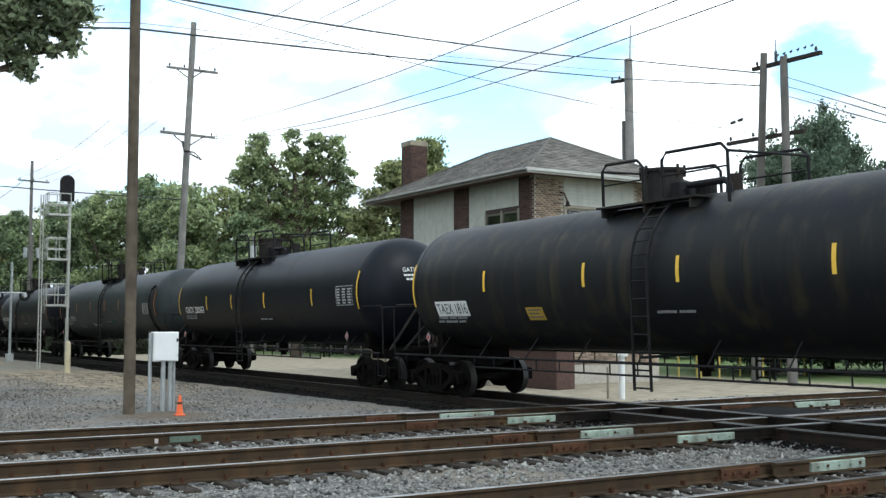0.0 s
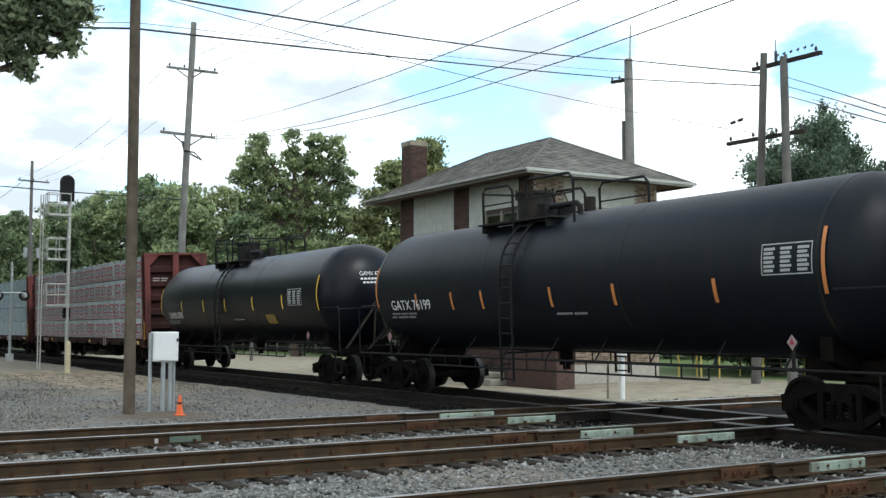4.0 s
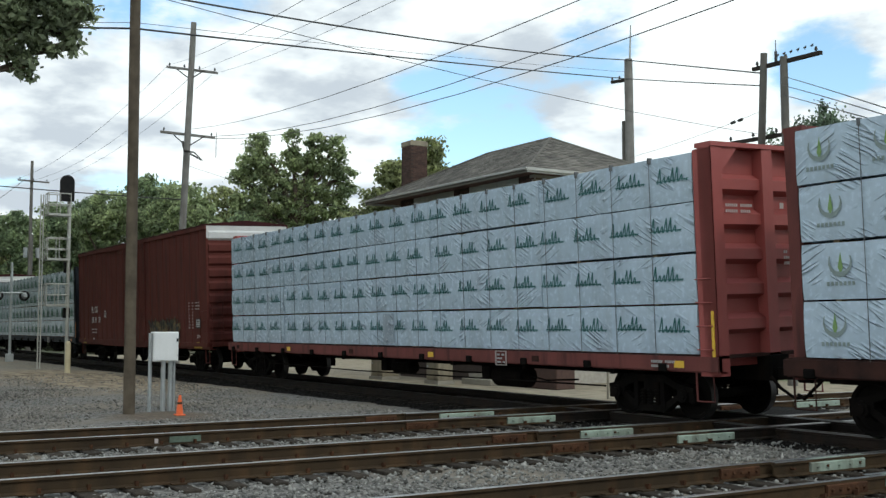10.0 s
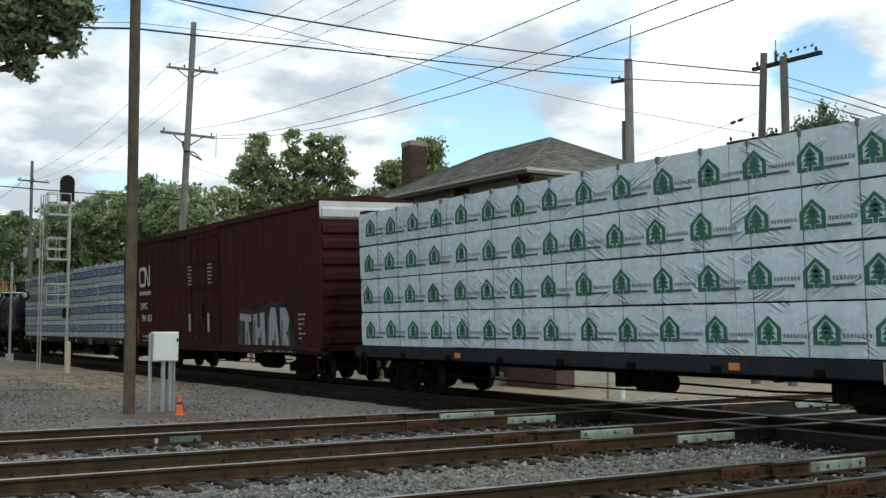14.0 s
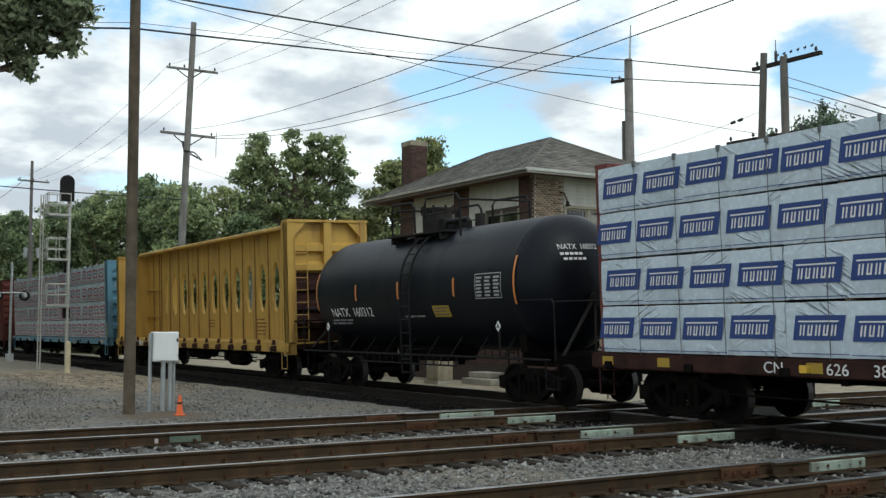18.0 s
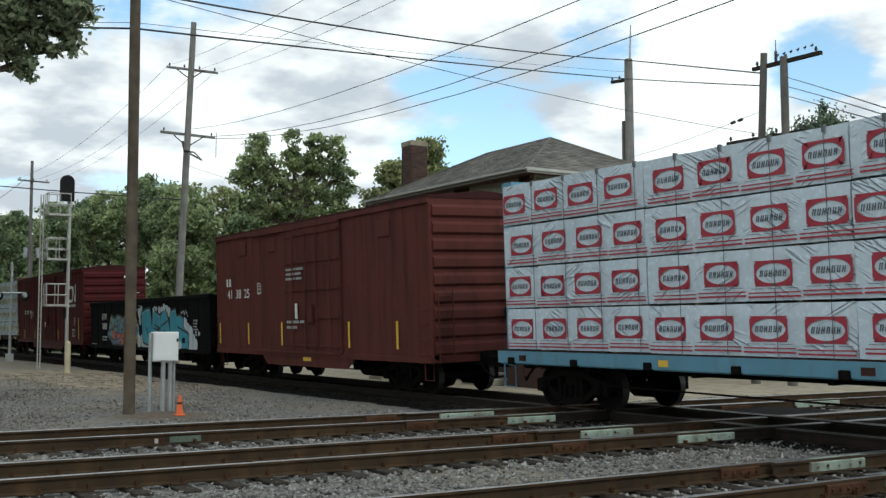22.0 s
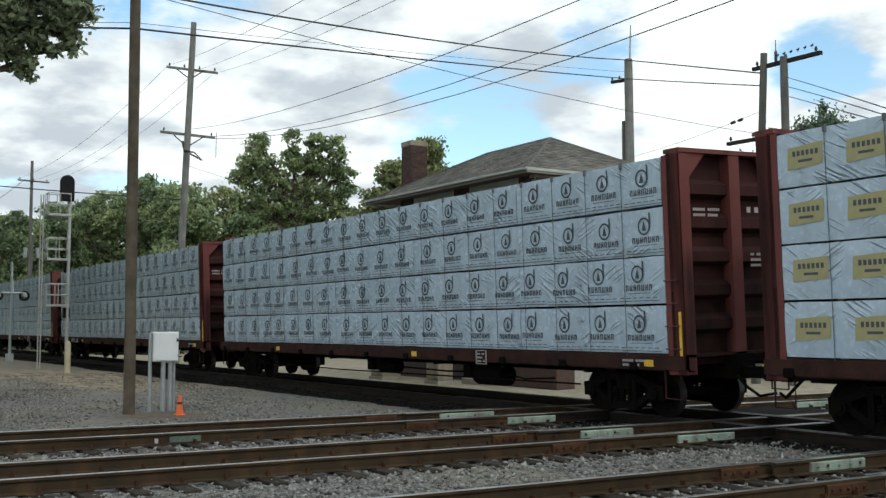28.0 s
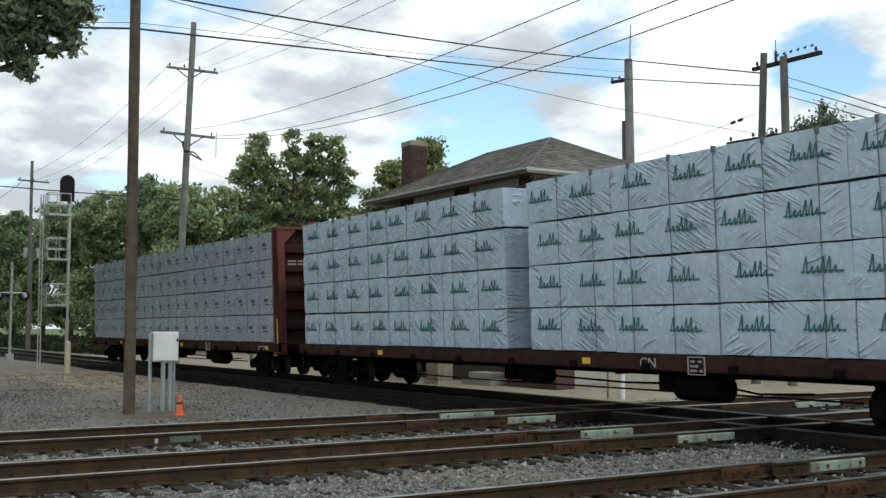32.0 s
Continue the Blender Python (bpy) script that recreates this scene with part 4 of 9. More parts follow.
tagged(part("bricks", cb, "brick_dark", ch), kind="stuff")
part("cap", Mesh().cbox(-39.51, -38.69, 7.42, 8.26, 9.18, 9.40, 0.02), "relay_tan", ch)
# landing and stair on the far side
st = thing("outside_stair", "yellow-railed outside stair up to the tower", "stair", pose(0, 0, 0))
part("landing", Mesh().box(-31.2, -29.9, 12.46, 15.04, 3.50, 3.60), "cream", st)
for i in range(18):
    part("tread", Mesh().box(-31.1, -30.0, 15.04 + i * 0.32, 15.36 + i * 0.32, 3.38 - i * 0.214, 3.42 - i * 0.214), "galv", st)
for x in (-31.15, -29.95):
    for a, r in ((1.17, 0.035), (0.58, 0.028)):
        part("handrail", Mesh().tube([(x, 12.5, 3.60 + a), (x, 15.04, 3.60 + a), (x, 20.8, -0.26 + a)], r, 6), "stair_yellow", st)
    for y, z0, z1 in ((12.5, 3.6, 4.77), (15.04, -0.35, 4.77), (16.0, -0.35, 4.12), (18.4, -0.35, 2.52), (20.8, -0.35, 0.91)):
        part("rail_post", Mesh().tube([(x, y, z0), (x, y, z1)], 0.035, 6), "stair_yellow", st)

# low things between the track and the tower
for x0, x1, y0, y1, z1, mt, nm, lab in ((-36.6, -35.7, 4.5, 5.2, 0.85, "relay_tan", "relay_case", "tan steel relay case beside the track"), (-32.7, -31.9, 4.6, 5.2, 0.85, "relay_tan", "relay_case", "tan steel relay case beside the track")):
    rc = thing(nm, lab, "relay case", pose(x0, y0, -0.3), "relay cases by the tower")
    part("case", Mesh().cbox(0, x1 - x0, 0, y1 - y0, 0.12, z1 + 0.3, 0.02), mt, rc)
    part("plinth", Mesh().box(-0.05, x1 - x0 + 0.05, -0.05, y1 - y0 + 0.05, -0.05, 0.12), "concrete", rc)
    part("door", Mesh().cbox(0.06, x1 - x0 - 0.06, -0.02, 0.0, 0.2, z1 + 0.22, 0.006), mt, rc)
    part("handle", Mesh().cyl((0.16, -0.05, 0.6), (0.16, 0.0, 0.6), 0.03, 8), "galv", rc)
sl = thing("concrete_steps", "low weathered concrete steps at the tower's foot", "steps", pose(-32.0, 5.6, -0.32))
part("step", Mesh().cbox(0, 1.8, 0, 1.0, 0, 0.22, 0.02), "concrete", sl)
part("step", Mesh().cbox(0, 1.2, 0.3, 1.0, 0.22, 0.42, 0.02), "concrete", sl)
bn = thing("bungalow_base", "brown lineside equipment bunker by the tower", "bunker", pose(-31.8, 5.9, -0.32))
part("case", Mesh().cbox(1.9, 4.6, 0.15, 0.9, 0.0, 1.25, 0.03), "brick_dark", bn)
part("lid", Mesh().cbox(1.85, 4.65, 0.1, 0.93, 1.25, 1.33, 0.02), "brick_dark", bn)
pp = thing("vent_pipe", "white steel pipe post with a flat cap", "pipe", pose(-22.78, 4.87, -0.3))
part("pipe", Mesh().cyl((0, 0, -0.05), (0, 0, 1.15), 0.085, 14), "white_box", pp)
part("cap", Mesh().cyl((0, 0, 1.15), (0, 0, 1.21), 0.17, 14), "white_box", pp)
part("post", Mesh().cyl((-0.25, -0.28, -0.05), (-0.25, -0.28, 0.85), 0.035, 8), "frame", pp)


# ---- poles and wires ----
def leaning_pole(label, base, top, r0, r1, mat, arms=(), group="utility poles", arm_mat=None):
    """A tapered timber pole; arms: (height along the pole, half length back, half length on, direction)."""
    p = thing("utility_pole", label, "utility pole", pose(*base), group)
    b, t = Vector((0, 0, -0.2)), Vector(top) - Vector(base)
    m = Mesh()
    n = 10
    m.tube([b.lerp(t, i / n) for i in range(n + 1)], [(r0 + (r1 - r0) * i / n) * (1 + 0.03 * math.sin(i * 2.3)) for i in range(n + 1)], 12)
    part("shaft", m, mat, p, smooth=True)
    for a, e in arms:
        a, e = Vector(a) - Vector(base), Vector(e) - Vector(base)
        d = (e - a).normalized()
        q = Mesh()
        side = Vector((-d.y, d.x, 0)).normalized() * (r1 + 0.05)
        q.add([v + o for v in (a, e) for o in (side * 0.6 + Vector((0, 0, -0.06)), side * 1.5 + Vector((0, 0, -0.06)), side * 1.5 + Vector((0, 0, 0.06)), side * 0.6 + Vector((0, 0, 0.06)))],
              [(0, 1, 2, 3), (7, 6, 5, 4), (0, 4, 5, 1), (1, 5, 6, 2), (2, 6, 7, 3), (3, 7, 4, 0)])
        arm = part("crossarm", q, arm_mat or mat, p)
        k = max(3, int((e - a).length / 0.8))
        for i in range(k):
            pt = a.lerp(e, (i + 0.15) / (k - 0.7)) + side
            part("insulator", Mesh().cyl(pt + Vector((0, 0, 0.05)), pt + Vector((0, 0, 0.12)), 0.02, 6).cyl(pt + Vector((0, 0, 0.12)), pt + Vector((0, 0, 0.24)), 0.06, 8, 0.035), "wire", arm)
    return p


leaning_pole("tall brown timber pole in the gravel beside the cabinet", (-24.56, -8.02, -0.3), (-24.32, -8.15, 12.5), 0.132, 0.118, "pole_brown")
LEAN = leaning_pole("leaning bleached utility pole with two crossarms and slack hardware", (-56.5, 3.4, -0.3), (-54.69, 3.5, 17.65), 0.22, 0.15, "pole_grey", [((-56.6, 2.6, 15.6), (-53.9, 4.4, 14.95)), ((-56.0, 2.2, 11.96), (-54.86, 4.8, 11.7))])
leaning_pole("pale bleached utility pole behind the tower", (-39.3, 20.0, -0.3), (-39.4, 20.0, 14.6), 0.27, 0.20, "pole_grey", [((-40.2, 19.5, 13.62), (-39.5, 19.95, 13.66))], arm_mat="arm_dark")
leaning_pole("short grey stub pole behind the tower", (-39.75, 20.0, -0.3), (-39.78, 20.0, 11.63), 0.12, 0.10, "pole")
leaning_pole("weathered pole of a two-pole frame", (-26.35, 14.0, -0.3), (-25.67, 14.0, 11.1), 0.17, 0.12, "pole", [((-27.58, 14.0, 8.22), (-24.15, 14.0, 8.18))], arm_mat="arm_dark")
leaning_pole("weathered pole of a two-pole frame carrying insulators", (-24.75, 14.0, -0.3), (-24.82, 14.0, 10.8), 0.17, 0.13, "pole", [((-26.24, 13.9, 10.66), (-23.35, 13.9, 10.64))], arm_mat="arm_dark")
leaning_pole("thin distant utility pole with a short crossarm", (-95.9, 3.6, -0.3), (-95.53, 3.5, 15.67), 0.17, 0.12, "pole", [((-95.93, 2.4, 14.05), (-94.45, 4.6, 13.8))])

FAR_POLE = leaning_pole("slim grey pole with a transformer beside the yard", (-60.3, 9.2, -0.3), (-60.2, 9.15, 7.0), 0.11, 0.08, "pole")
part("transformer", Mesh().cyl((0.28, -0.1, 6.0), (0.28, -0.1, 6.75), 0.21, 14), "galv", FAR_POLE, "pale grey transformer can", smooth=True)
DISTANT = leaning_pole("short pole with two transformers by the distant line", (-97.4, 4.0, -0.3), (-97.3, 4.0, 9.6), 0.14, 0.1, "pole")
for q in (-0.5, 0.5):
    part("transformer", Mesh().cyl((0.1, q, 7.9), (0.1, q, 8.75), 0.19, 14), "galv", DISTANT, "pale grey transformer can", smooth=True)
# braces and the slack gear on the leaning pole, in its own space
for a, b in (((0.55, -0.45, 12.10), (1.15, 0.05, 11.45)), ((1.95, 0.75, 11.95), (1.25, 0.1, 11.45)), ((0.55, -0.35, 15.65), (1.45, 0.05, 15.0)), ((2.3, 0.55, 15.35), (1.6, 0.1, 15.0))):
    part("arm_brace", Mesh().tube([a, b], 0.03, 5), "arm_dark", LEAN)
part("loose_arm", Mesh().tube([(0.95, -0.12, 11.75), (1.15, -0.05, 11.2), (2.2, 0.1, 11.0), (3.4, 0.15, 10.4)], [0.06, 0.08, 0.035, 0.02], 6), "arm_dark", LEAN, "broken crossarm hanging by its wires")
for q in (0.3, 0.5, 0.7, 0.9):
    part("insulator", Mesh().cyl((1.3 + 2.2 * q, 0.0, 11.15 - 0.7 * q), (1.3 + 2.2 * q + 0.14, 0.02, 11.08 - 0.7 * q), 0.05, 8), "wire", LEAN)
part("hanging_wire", Mesh().tube([(3.55, 0.8, 11.9), (3.5, 0.8, 10.6)], 0.015, 4), "wire", LEAN)


def wire(label, pts, r=0.018, sag=0.25):
    """A cable hanging between its fixing points."""
    ps = []
    for a, b in zip(pts, pts[1:]):
        a, b = Vector(a), Vector(b)
        n = 10
        ps += [a.lerp(b, i / n) - Vector((0, 0, sag * 4 * (i / n) * (1 - i / n))) for i in range(n + (b == Vector(pts[-1])))]
    m = Mesh().tube(ps, r, 5)
    w = part("overhead_wire", m, "wire", None, label)
    return tagged(w, category="wire", group="overhead wires")


wire("thick black overhead cable between poles", [(-30, -16.5, 9.6), (-24.3, -8.1, 9.25), (-39.4, 19.9, 14.55)], 0.026, 0.25)
wire("thick black overhead cable between poles", [(-39.4, 19.9, 14.55), (-25.8, 14.0, 10.43)], 0.026, 0.0)
wire("black overhead cable between two poles", [(-30, -16.5, 8.9), (-24.4, -8.1, 8.42), (-39.55, 19.9, 13.67)], 0.024, 0.06)
wire("black overhead cable between two poles", [(-39.55, 19.9, 13.67), (-25.8, 14.0, 9.99)], 0.022, 0.014)
wire("thin overhead service wire", [(-30, -16.5, 8.95), (-24.4, -8.1, 8.56), (-39.55, 19.9, 14.0)], 0.007, 0.08)
wire("thin overhead service wire", [(-22.03, -8.66, 8.53), (-25.9, 14.0, 8.31)], 0.009, 0.248)
wire("long overhead line wire", [(-55.0, 3.58, 12.03), (2.0, -4.2, 7.35)], 0.011, 0.961)
wire("long overhead line wire", [(-54.5, 4.61, 11.67), (2.0, -1.6, 8.33)], 0.013, 1.372)
wire("long overhead line wire", [(-53.8, 4.36, 11.42), (2.0, -1.0, 8.18)], 0.013, 1.476)
wire("thin overhead line wire", [(-55.6, 2.35, 15.41), (0.0, -11.5, 4.23)], 0.006, 0.407)
wire("thin overhead line wire", [(-54.6, 3.72, 15.11), (0.0, -10.3, 4.46)], 0.006, 0.186)
wire("thin overhead line wire", [(-54.0, 4.28, 14.87), (0.0, -9.6, 4.93)], 0.006, 0.402)
for z, low, sag in ((10.08, 4.06, -0.02), (9.76, 3.98, -0.03), (9.44, 3.92, 0.0)):
    wire("overhead wire dropping from the two-pole frame", [(-24.7, 13.85, z), (-8.0, -2.6, low)], 0.012, sag)
wire("slack guy wire with strain insulators", [(-55.6, 3.45, 10.23), (-38.0, 6.3, 5.95)], 0.009, 0.2)
wire("thin wire of the distant line", [(-95.9, 2.4, 14.1), (-55.6, 2.35, 15.3)], 0.010, 0.86)
wire("thin wire of the distant line", [(-95.3, 3.6, 14.0), (-54.6, 3.72, 15.1)], 0.010, 0.95)
wire("thin wire of the distant line", [(-94.5, 4.6, 13.85), (-54.0, 4.28, 14.8)], 0.010, 0.86)
wire("thin wire of the distant line", [(-95.5, 3.0, 14.1), (-140, 3.0, 14.0)], 0.02, 0.5)
wire("dark cable from the leaning pole towards the road", [(-61.5, -13.0, 9.5), (-55.62, 3.4, 8.35)], 0.028, 0.12)
wire("thin service drop from the small pole", [(-60.2, 9.15, 5.0), (-38.5, 8.6, 5.2)], 0.016, 0.5)
wire("thin line with two strain insulators", [(-25.9, 14.0, 9.1), (-39.4, 20.0, 9.8)], 0.008, 0.1)
gi = thing("strain_insulators", "two porcelain strain insulators on a guy wire", "insulator", pose(-27.3, 14.62, 9.1))
for i in range(2):
    part("insulator", Mesh().cyl((-i * 0.6, i * 0.27, 0.02 + i * 0.03), (-i * 0.6 - 0.25, i * 0.27 + 0.11, 0.03 + i * 0.03), 0.06, 8), "wire", gi)
aer = thing("mast_antenna", "thin whip antenna on the pale pole", "antenna", pose(-39.3, 20.0, 14.5))
part("whip", Mesh().cyl((0, 0, 0), (0.1, 0, 1.75), 0.05, 8, 0.03), "galv", aer)
aer2 = thing("mast_antenna", "small whip antenna on the two-pole frame", "antenna", pose(-25.15, 14.0, 10.7))
part("whip", Mesh().cyl((0, 0, 0), (0, 0, 0.75), 0.02, 6, 0.012), "wire", aer2)
part("base", Mesh().cyl((0, 0, 0), (0, 0, 0.35), 0.05, 8), "wire", aer2)
for i in range(6):
    bd = thing("bird", "small dark bird perched on the crossarm", "bird", pose(-25.0 + i * 0.29, 13.9, 10.79 + 0.005 * i), "birds on the crossarm")
    bod = Mesh()
    bod.spin([(-0.075, 0.004), (-0.04, 0.026), (0.0, 0.038), (0.035, 0.028), (0.06, 0.006)], 10, 0, 0.075)
    part("body", bod, "wire", bd, smooth=True)
    part("head", Mesh().spin([(0.015, 0.004), (0.03, 0.022), (0.05, 0.020), (0.075, 0.003)], 8, 0, 0.112), "wire", bd, smooth=True)
    part("legs", Mesh().cyl((0, 0.015, 0), (0, 0.015, 0.07), 0.005, 4).cyl((0, -0.015, 0), (0, -0.015, 0.07), 0.005, 4), "wire", bd)

# ---- railway signal with maintenance cages ----
sig = thing("railway_signal", "silver signal mast with three caged platforms, seen from behind", "railway signal", pose(-54.6, -2.6, -0.3))
part("mast", Mesh().cyl((0, 0, 0), (0.15, -0.06, 8.75), 0.085, 12), "silver", sig)
lad = Mesh()
for y in (-1.42, -1.30):
    lad.tube([(0.4, y, 0), (0.4, y - 0.02, 8.3)], 0.03, 6)
for i in range(26):
    lad.tube([(0.4, -1.42, 0.4 + i * 0.3), (0.4, -1.30, 0.4 + i * 0.3)], 0.016, 5)
part("ladder", lad, "silver", sig)
hd = part("signal_head", Mesh().prism([(-0.56 + 0.0, 8.05), (0.12, 8.05)] + [(-0.22 + 0.34 * math.cos(math.pi * i / 14), 9.0 + 0.34 * math.sin(math.pi * i / 14)) for i in range(15)], "x", 0.26, 0.36), "black", sig, "black round-topped backing board")
part("lamp_case", Mesh().cbox(-0.02, 0.26, -0.32, 0.0, 8.45, 9.0, 0.03), "black", hd)
for zb in (2.95, 5.15, 7.30):
    pl = part("platform", Mesh().box(0.05, 0.75, -1.15, -0.12, zb, zb + 0.05), "silver", sig, "caged maintenance platform")
    for a, b in (((0.05, -1.15), (0.75, -1.15)), ((0.75, -1.15), (0.75, -0.12)), ((0.75, -0.12), (0.05, -0.12)), ((0.05, -0.12), (0.05, -1.15))):
        for z in (0.55, 1.08):
            part("rail", Mesh().tube([(*a, zb + z), (*b, zb + z)], 0.024, 6), "silver", pl)
        part("toe_board", Mesh().box(min(a[0], b[0]) - 0.008, max(a[0], b[0]) + 0.008, min(a[1], b[1]) - 0.008, max(a[1], b[1]) + 0.008, zb + 0.05, zb + 0.10), "silver", pl)
    for x, y in ((0.05, -1.15), (0.75, -1.15), (0.75, -0.62), (0.75, -0.12), (0.4, -1.15), (0.05, -0.12), (0.05, -0.62)):
        part("post", Mesh().cyl((x, y, zb), (x, y, zb + 1.08), 0.022, 6), "silver", pl)
for zb in (2.4, 4.6):
    part("lamp_case", Mesh().cbox(-0.2, 0.1, -0.2, 0.1, zb, zb + 0.5, 0.03), "black", sig)
bl = thing("bollard", "cream-painted steel bollard with a rounded cap", "bollard", pose(-48.5, -3.92, -0.3))
part("tube", Mesh().cyl((0, 0, -0.05), (0, 0, 1.28), 0.12, 16), "cream", bl)
part("cap", Mesh().cyl((0, 0, 1.28), (0, 0, 1.36), 0.12, 16, 0.05), "cream", bl)

# ---- road crossing flasher ----
fl = thing("crossing_signal", "grey road crossing post with two round flashers", "crossing signal", pose(-66.6, -3.05, -0.3))
part("post", Mesh().cyl((0, 0, 0.2), (0, 0, 5.7), 0.075, 12), "galv", fl)
part("foot", Mesh().cbox(-0.2, 0.2, -0.2, 0.2, -0.05, 0.45, 0.03), "galv", fl)
part("arm", Mesh().cyl((0, -0.85, 3.95), (0, 0.85, 3.95), 0.04, 8), "galv", fl)
for y in (-0.72, 0.72):
    lm = part("flasher", Mesh().cyl((-0.02, y, 3.78), (0.03, y, 3.78), 0.30, 18), "black", fl, "black round target with a grey hood")
    part("hood", Mesh().cyl((-0.05, y, 3.78), (-0.45, y, 3.78), 0.20, 14), "galv", lm)
    part("case", Mesh().cyl((0.03, y, 3.78), (0.3, y, 3.78), 0.17, 14, 0.1), "galv", lm)

# ---- cabinet and cone ----
cabn = thing("control_cabinet", "white metal control cabinet on grey pipe legs", "cabinet", pose(-24.95, -7.12, -0.3))
part("body", Mesh().cbox(-0.12, 0.12, -0.29, 0.30, 1.15, 1.83, 0.015), "white_box", cabn)
dr = part("door", Mesh().cbox(0.121, 0.138, -0.27, 0.28, 1.17, 1.81, 0.005), "white_box", cabn)
part("latch", Mesh().cbox(0.139, 0.155, 0.24, 0.28, 1.60, 1.68, 0.004), "black", dr)
part("hinge", Mesh().cyl((0.14, 0.27, 1.28), (0.15, 0.27, 1.28), 0.015, 8), "galv", dr)
for y, r in ((-0.02, 0.055), (0.15, 0.055), (0.24, 0.03)):
    part("leg", Mesh().cyl((0, y, -0.05), (0, y, 1.15), r, 12), "galv", cabn)
part("conduit", Mesh().cyl((0.02, -0.335, -0.05), (0.02, -0.335, 1.8), 0.042, 10), "galv", cabn)
co = thing("traffic_cone", "small orange traffic cone, scuffed, in the gravel", "traffic cone", pose(-23.65, -7.16, -0.31))
part("cone", Mesh().cyl((0, 0, 0.03), (0, 0, 0.45), 0.082, 18, 0.028), "cone", co, smooth=True)
part("base", Mesh().cbox(-0.105, 0.105, -0.105, 0.105, 0, 0.035, 0.01), "cone", co)
part("collar", Mesh().cyl((0, 0, 0.25), (0, 0, 0.30), 0.058, 18, 0.052), "rust", co)


# ---- trees ----
def foliage(name, base, alt):
    m = S(name, base, alt, 0.6, 0.65, 0, 0, fine=9, island=0.62)
    b = m.node_tree.nodes["Principled BSDF"]
    b.inputs["Transmission Weight"].default_value = 0.0
    b.inputs["Specular IOR Level"].default_value = 0.4
    nt = m.node_tree
    thin, blend = nt.nodes.new("ShaderNodeBsdfTranslucent"), nt.nodes.new("ShaderNodeMixShader")
    nt.links.new(b.inputs["Base Color"].links[0].from_socket, thin.inputs[0])
    blend.inputs[0].default_value = 0.58
    nt.links.new(b.outputs[0], blend.inputs[1])
    nt.links.new(thin.outputs[0], blend.inputs[2])
    nt.links.new(blend.outputs[0], nt.nodes["Material Output"].inputs[0])
    return m


MAT["leaf"] = foliage("green_leaves", (0.440, 0.500, 0.245), (0.165, 0.215, 0.120))
MAT["leaf_dark"] = foliage("dark_green_leaves", (0.360, 0.435, 0.230), (0.135, 0.185, 0.110))
MAT["leaf_olive"] = foliage("olive_leaves", (0.450, 0.480, 0.225), (0.160, 0.190, 0.100))
MAT["leaf_overhang"] = foliage("maple_leaves", (0.330, 0.375, 0.215), (0.175, 0.210, 0.130))
MAT["needle"] = foliage("spruce_green", (0.190, 0.250, 0.165), (0.095, 0.135, 0.092))


def leaf_mesh(name, centres, size, rng, droop=0.0):
    """One folded leaf clump of two quads for each centre."""
    n = len(centres)
    d = rng.normal(0, 1, (n, 3))
    d[:, 2] -= droop
    d /= np.linalg.norm(d, axis=1)[:, None]
    e = rng.normal(0, 1, (n, 3))
    e = np.cross(d, e)
    e /= np.linalg.norm(e, axis=1)[:, None]
    k = np.cross(d, e)
    s = (size * rng.uniform(0.55, 1.35, n))[:, None]
    c = centres
    v = np.stack([c - d * s, c + e * s * 0.55 + k * s * 0.12, c + d * s, c - e * s * 0.55 + k * s * 0.12], 1)
    me = bpy.data.meshes.new(name)
    me.vertices.add(n * 4)
    me.vertices.foreach_set("co", v.reshape(-1))
    f = (np.array([0, 1, 2, 0, 2, 3])[None] + (np.arange(n) * 4)[:, None]).reshape(-1)
    me.loops.add(n * 6)
    me.loops.foreach_set("vertex_index", f.astype(np.int32))
    me.polygons.add(n * 2)
    me.polygons.foreach_set("loop_start", np.arange(0, n * 6, 3, dtype=np.int32))
    me.update(calc_edges=True)
    return me


def blob_points(rng, blobs, count, clump=0.35, spray=14):
    """Leaf places: sprays of leaves round twig ends that crowd the outside of the blobs."""
    vol = np.array([b[3] * b[4] for b in blobs])
    out = []
    for b, share in zip(blobs, vol / vol.sum()):
        n = max(2, int(count * share / spray))
        u = rng.normal(0, 1, (n, 3))
        u /= np.linalg.norm(u, axis=1)[:, None]
        r = rng.uniform(0.25, 1.0, n) ** 0.45 * rng.uniform(0.82, 1.15, n)
        p = np.array(b[:3]) + u * r[:, None] * np.array([b[3], b[3], b[4]])
        q = np.repeat(p, spray, 0) + rng.normal(0, clump, (n * spray, 3)) * np.array([1, 1, 0.6])
        out.append(q)
    return np.concatenate(out)


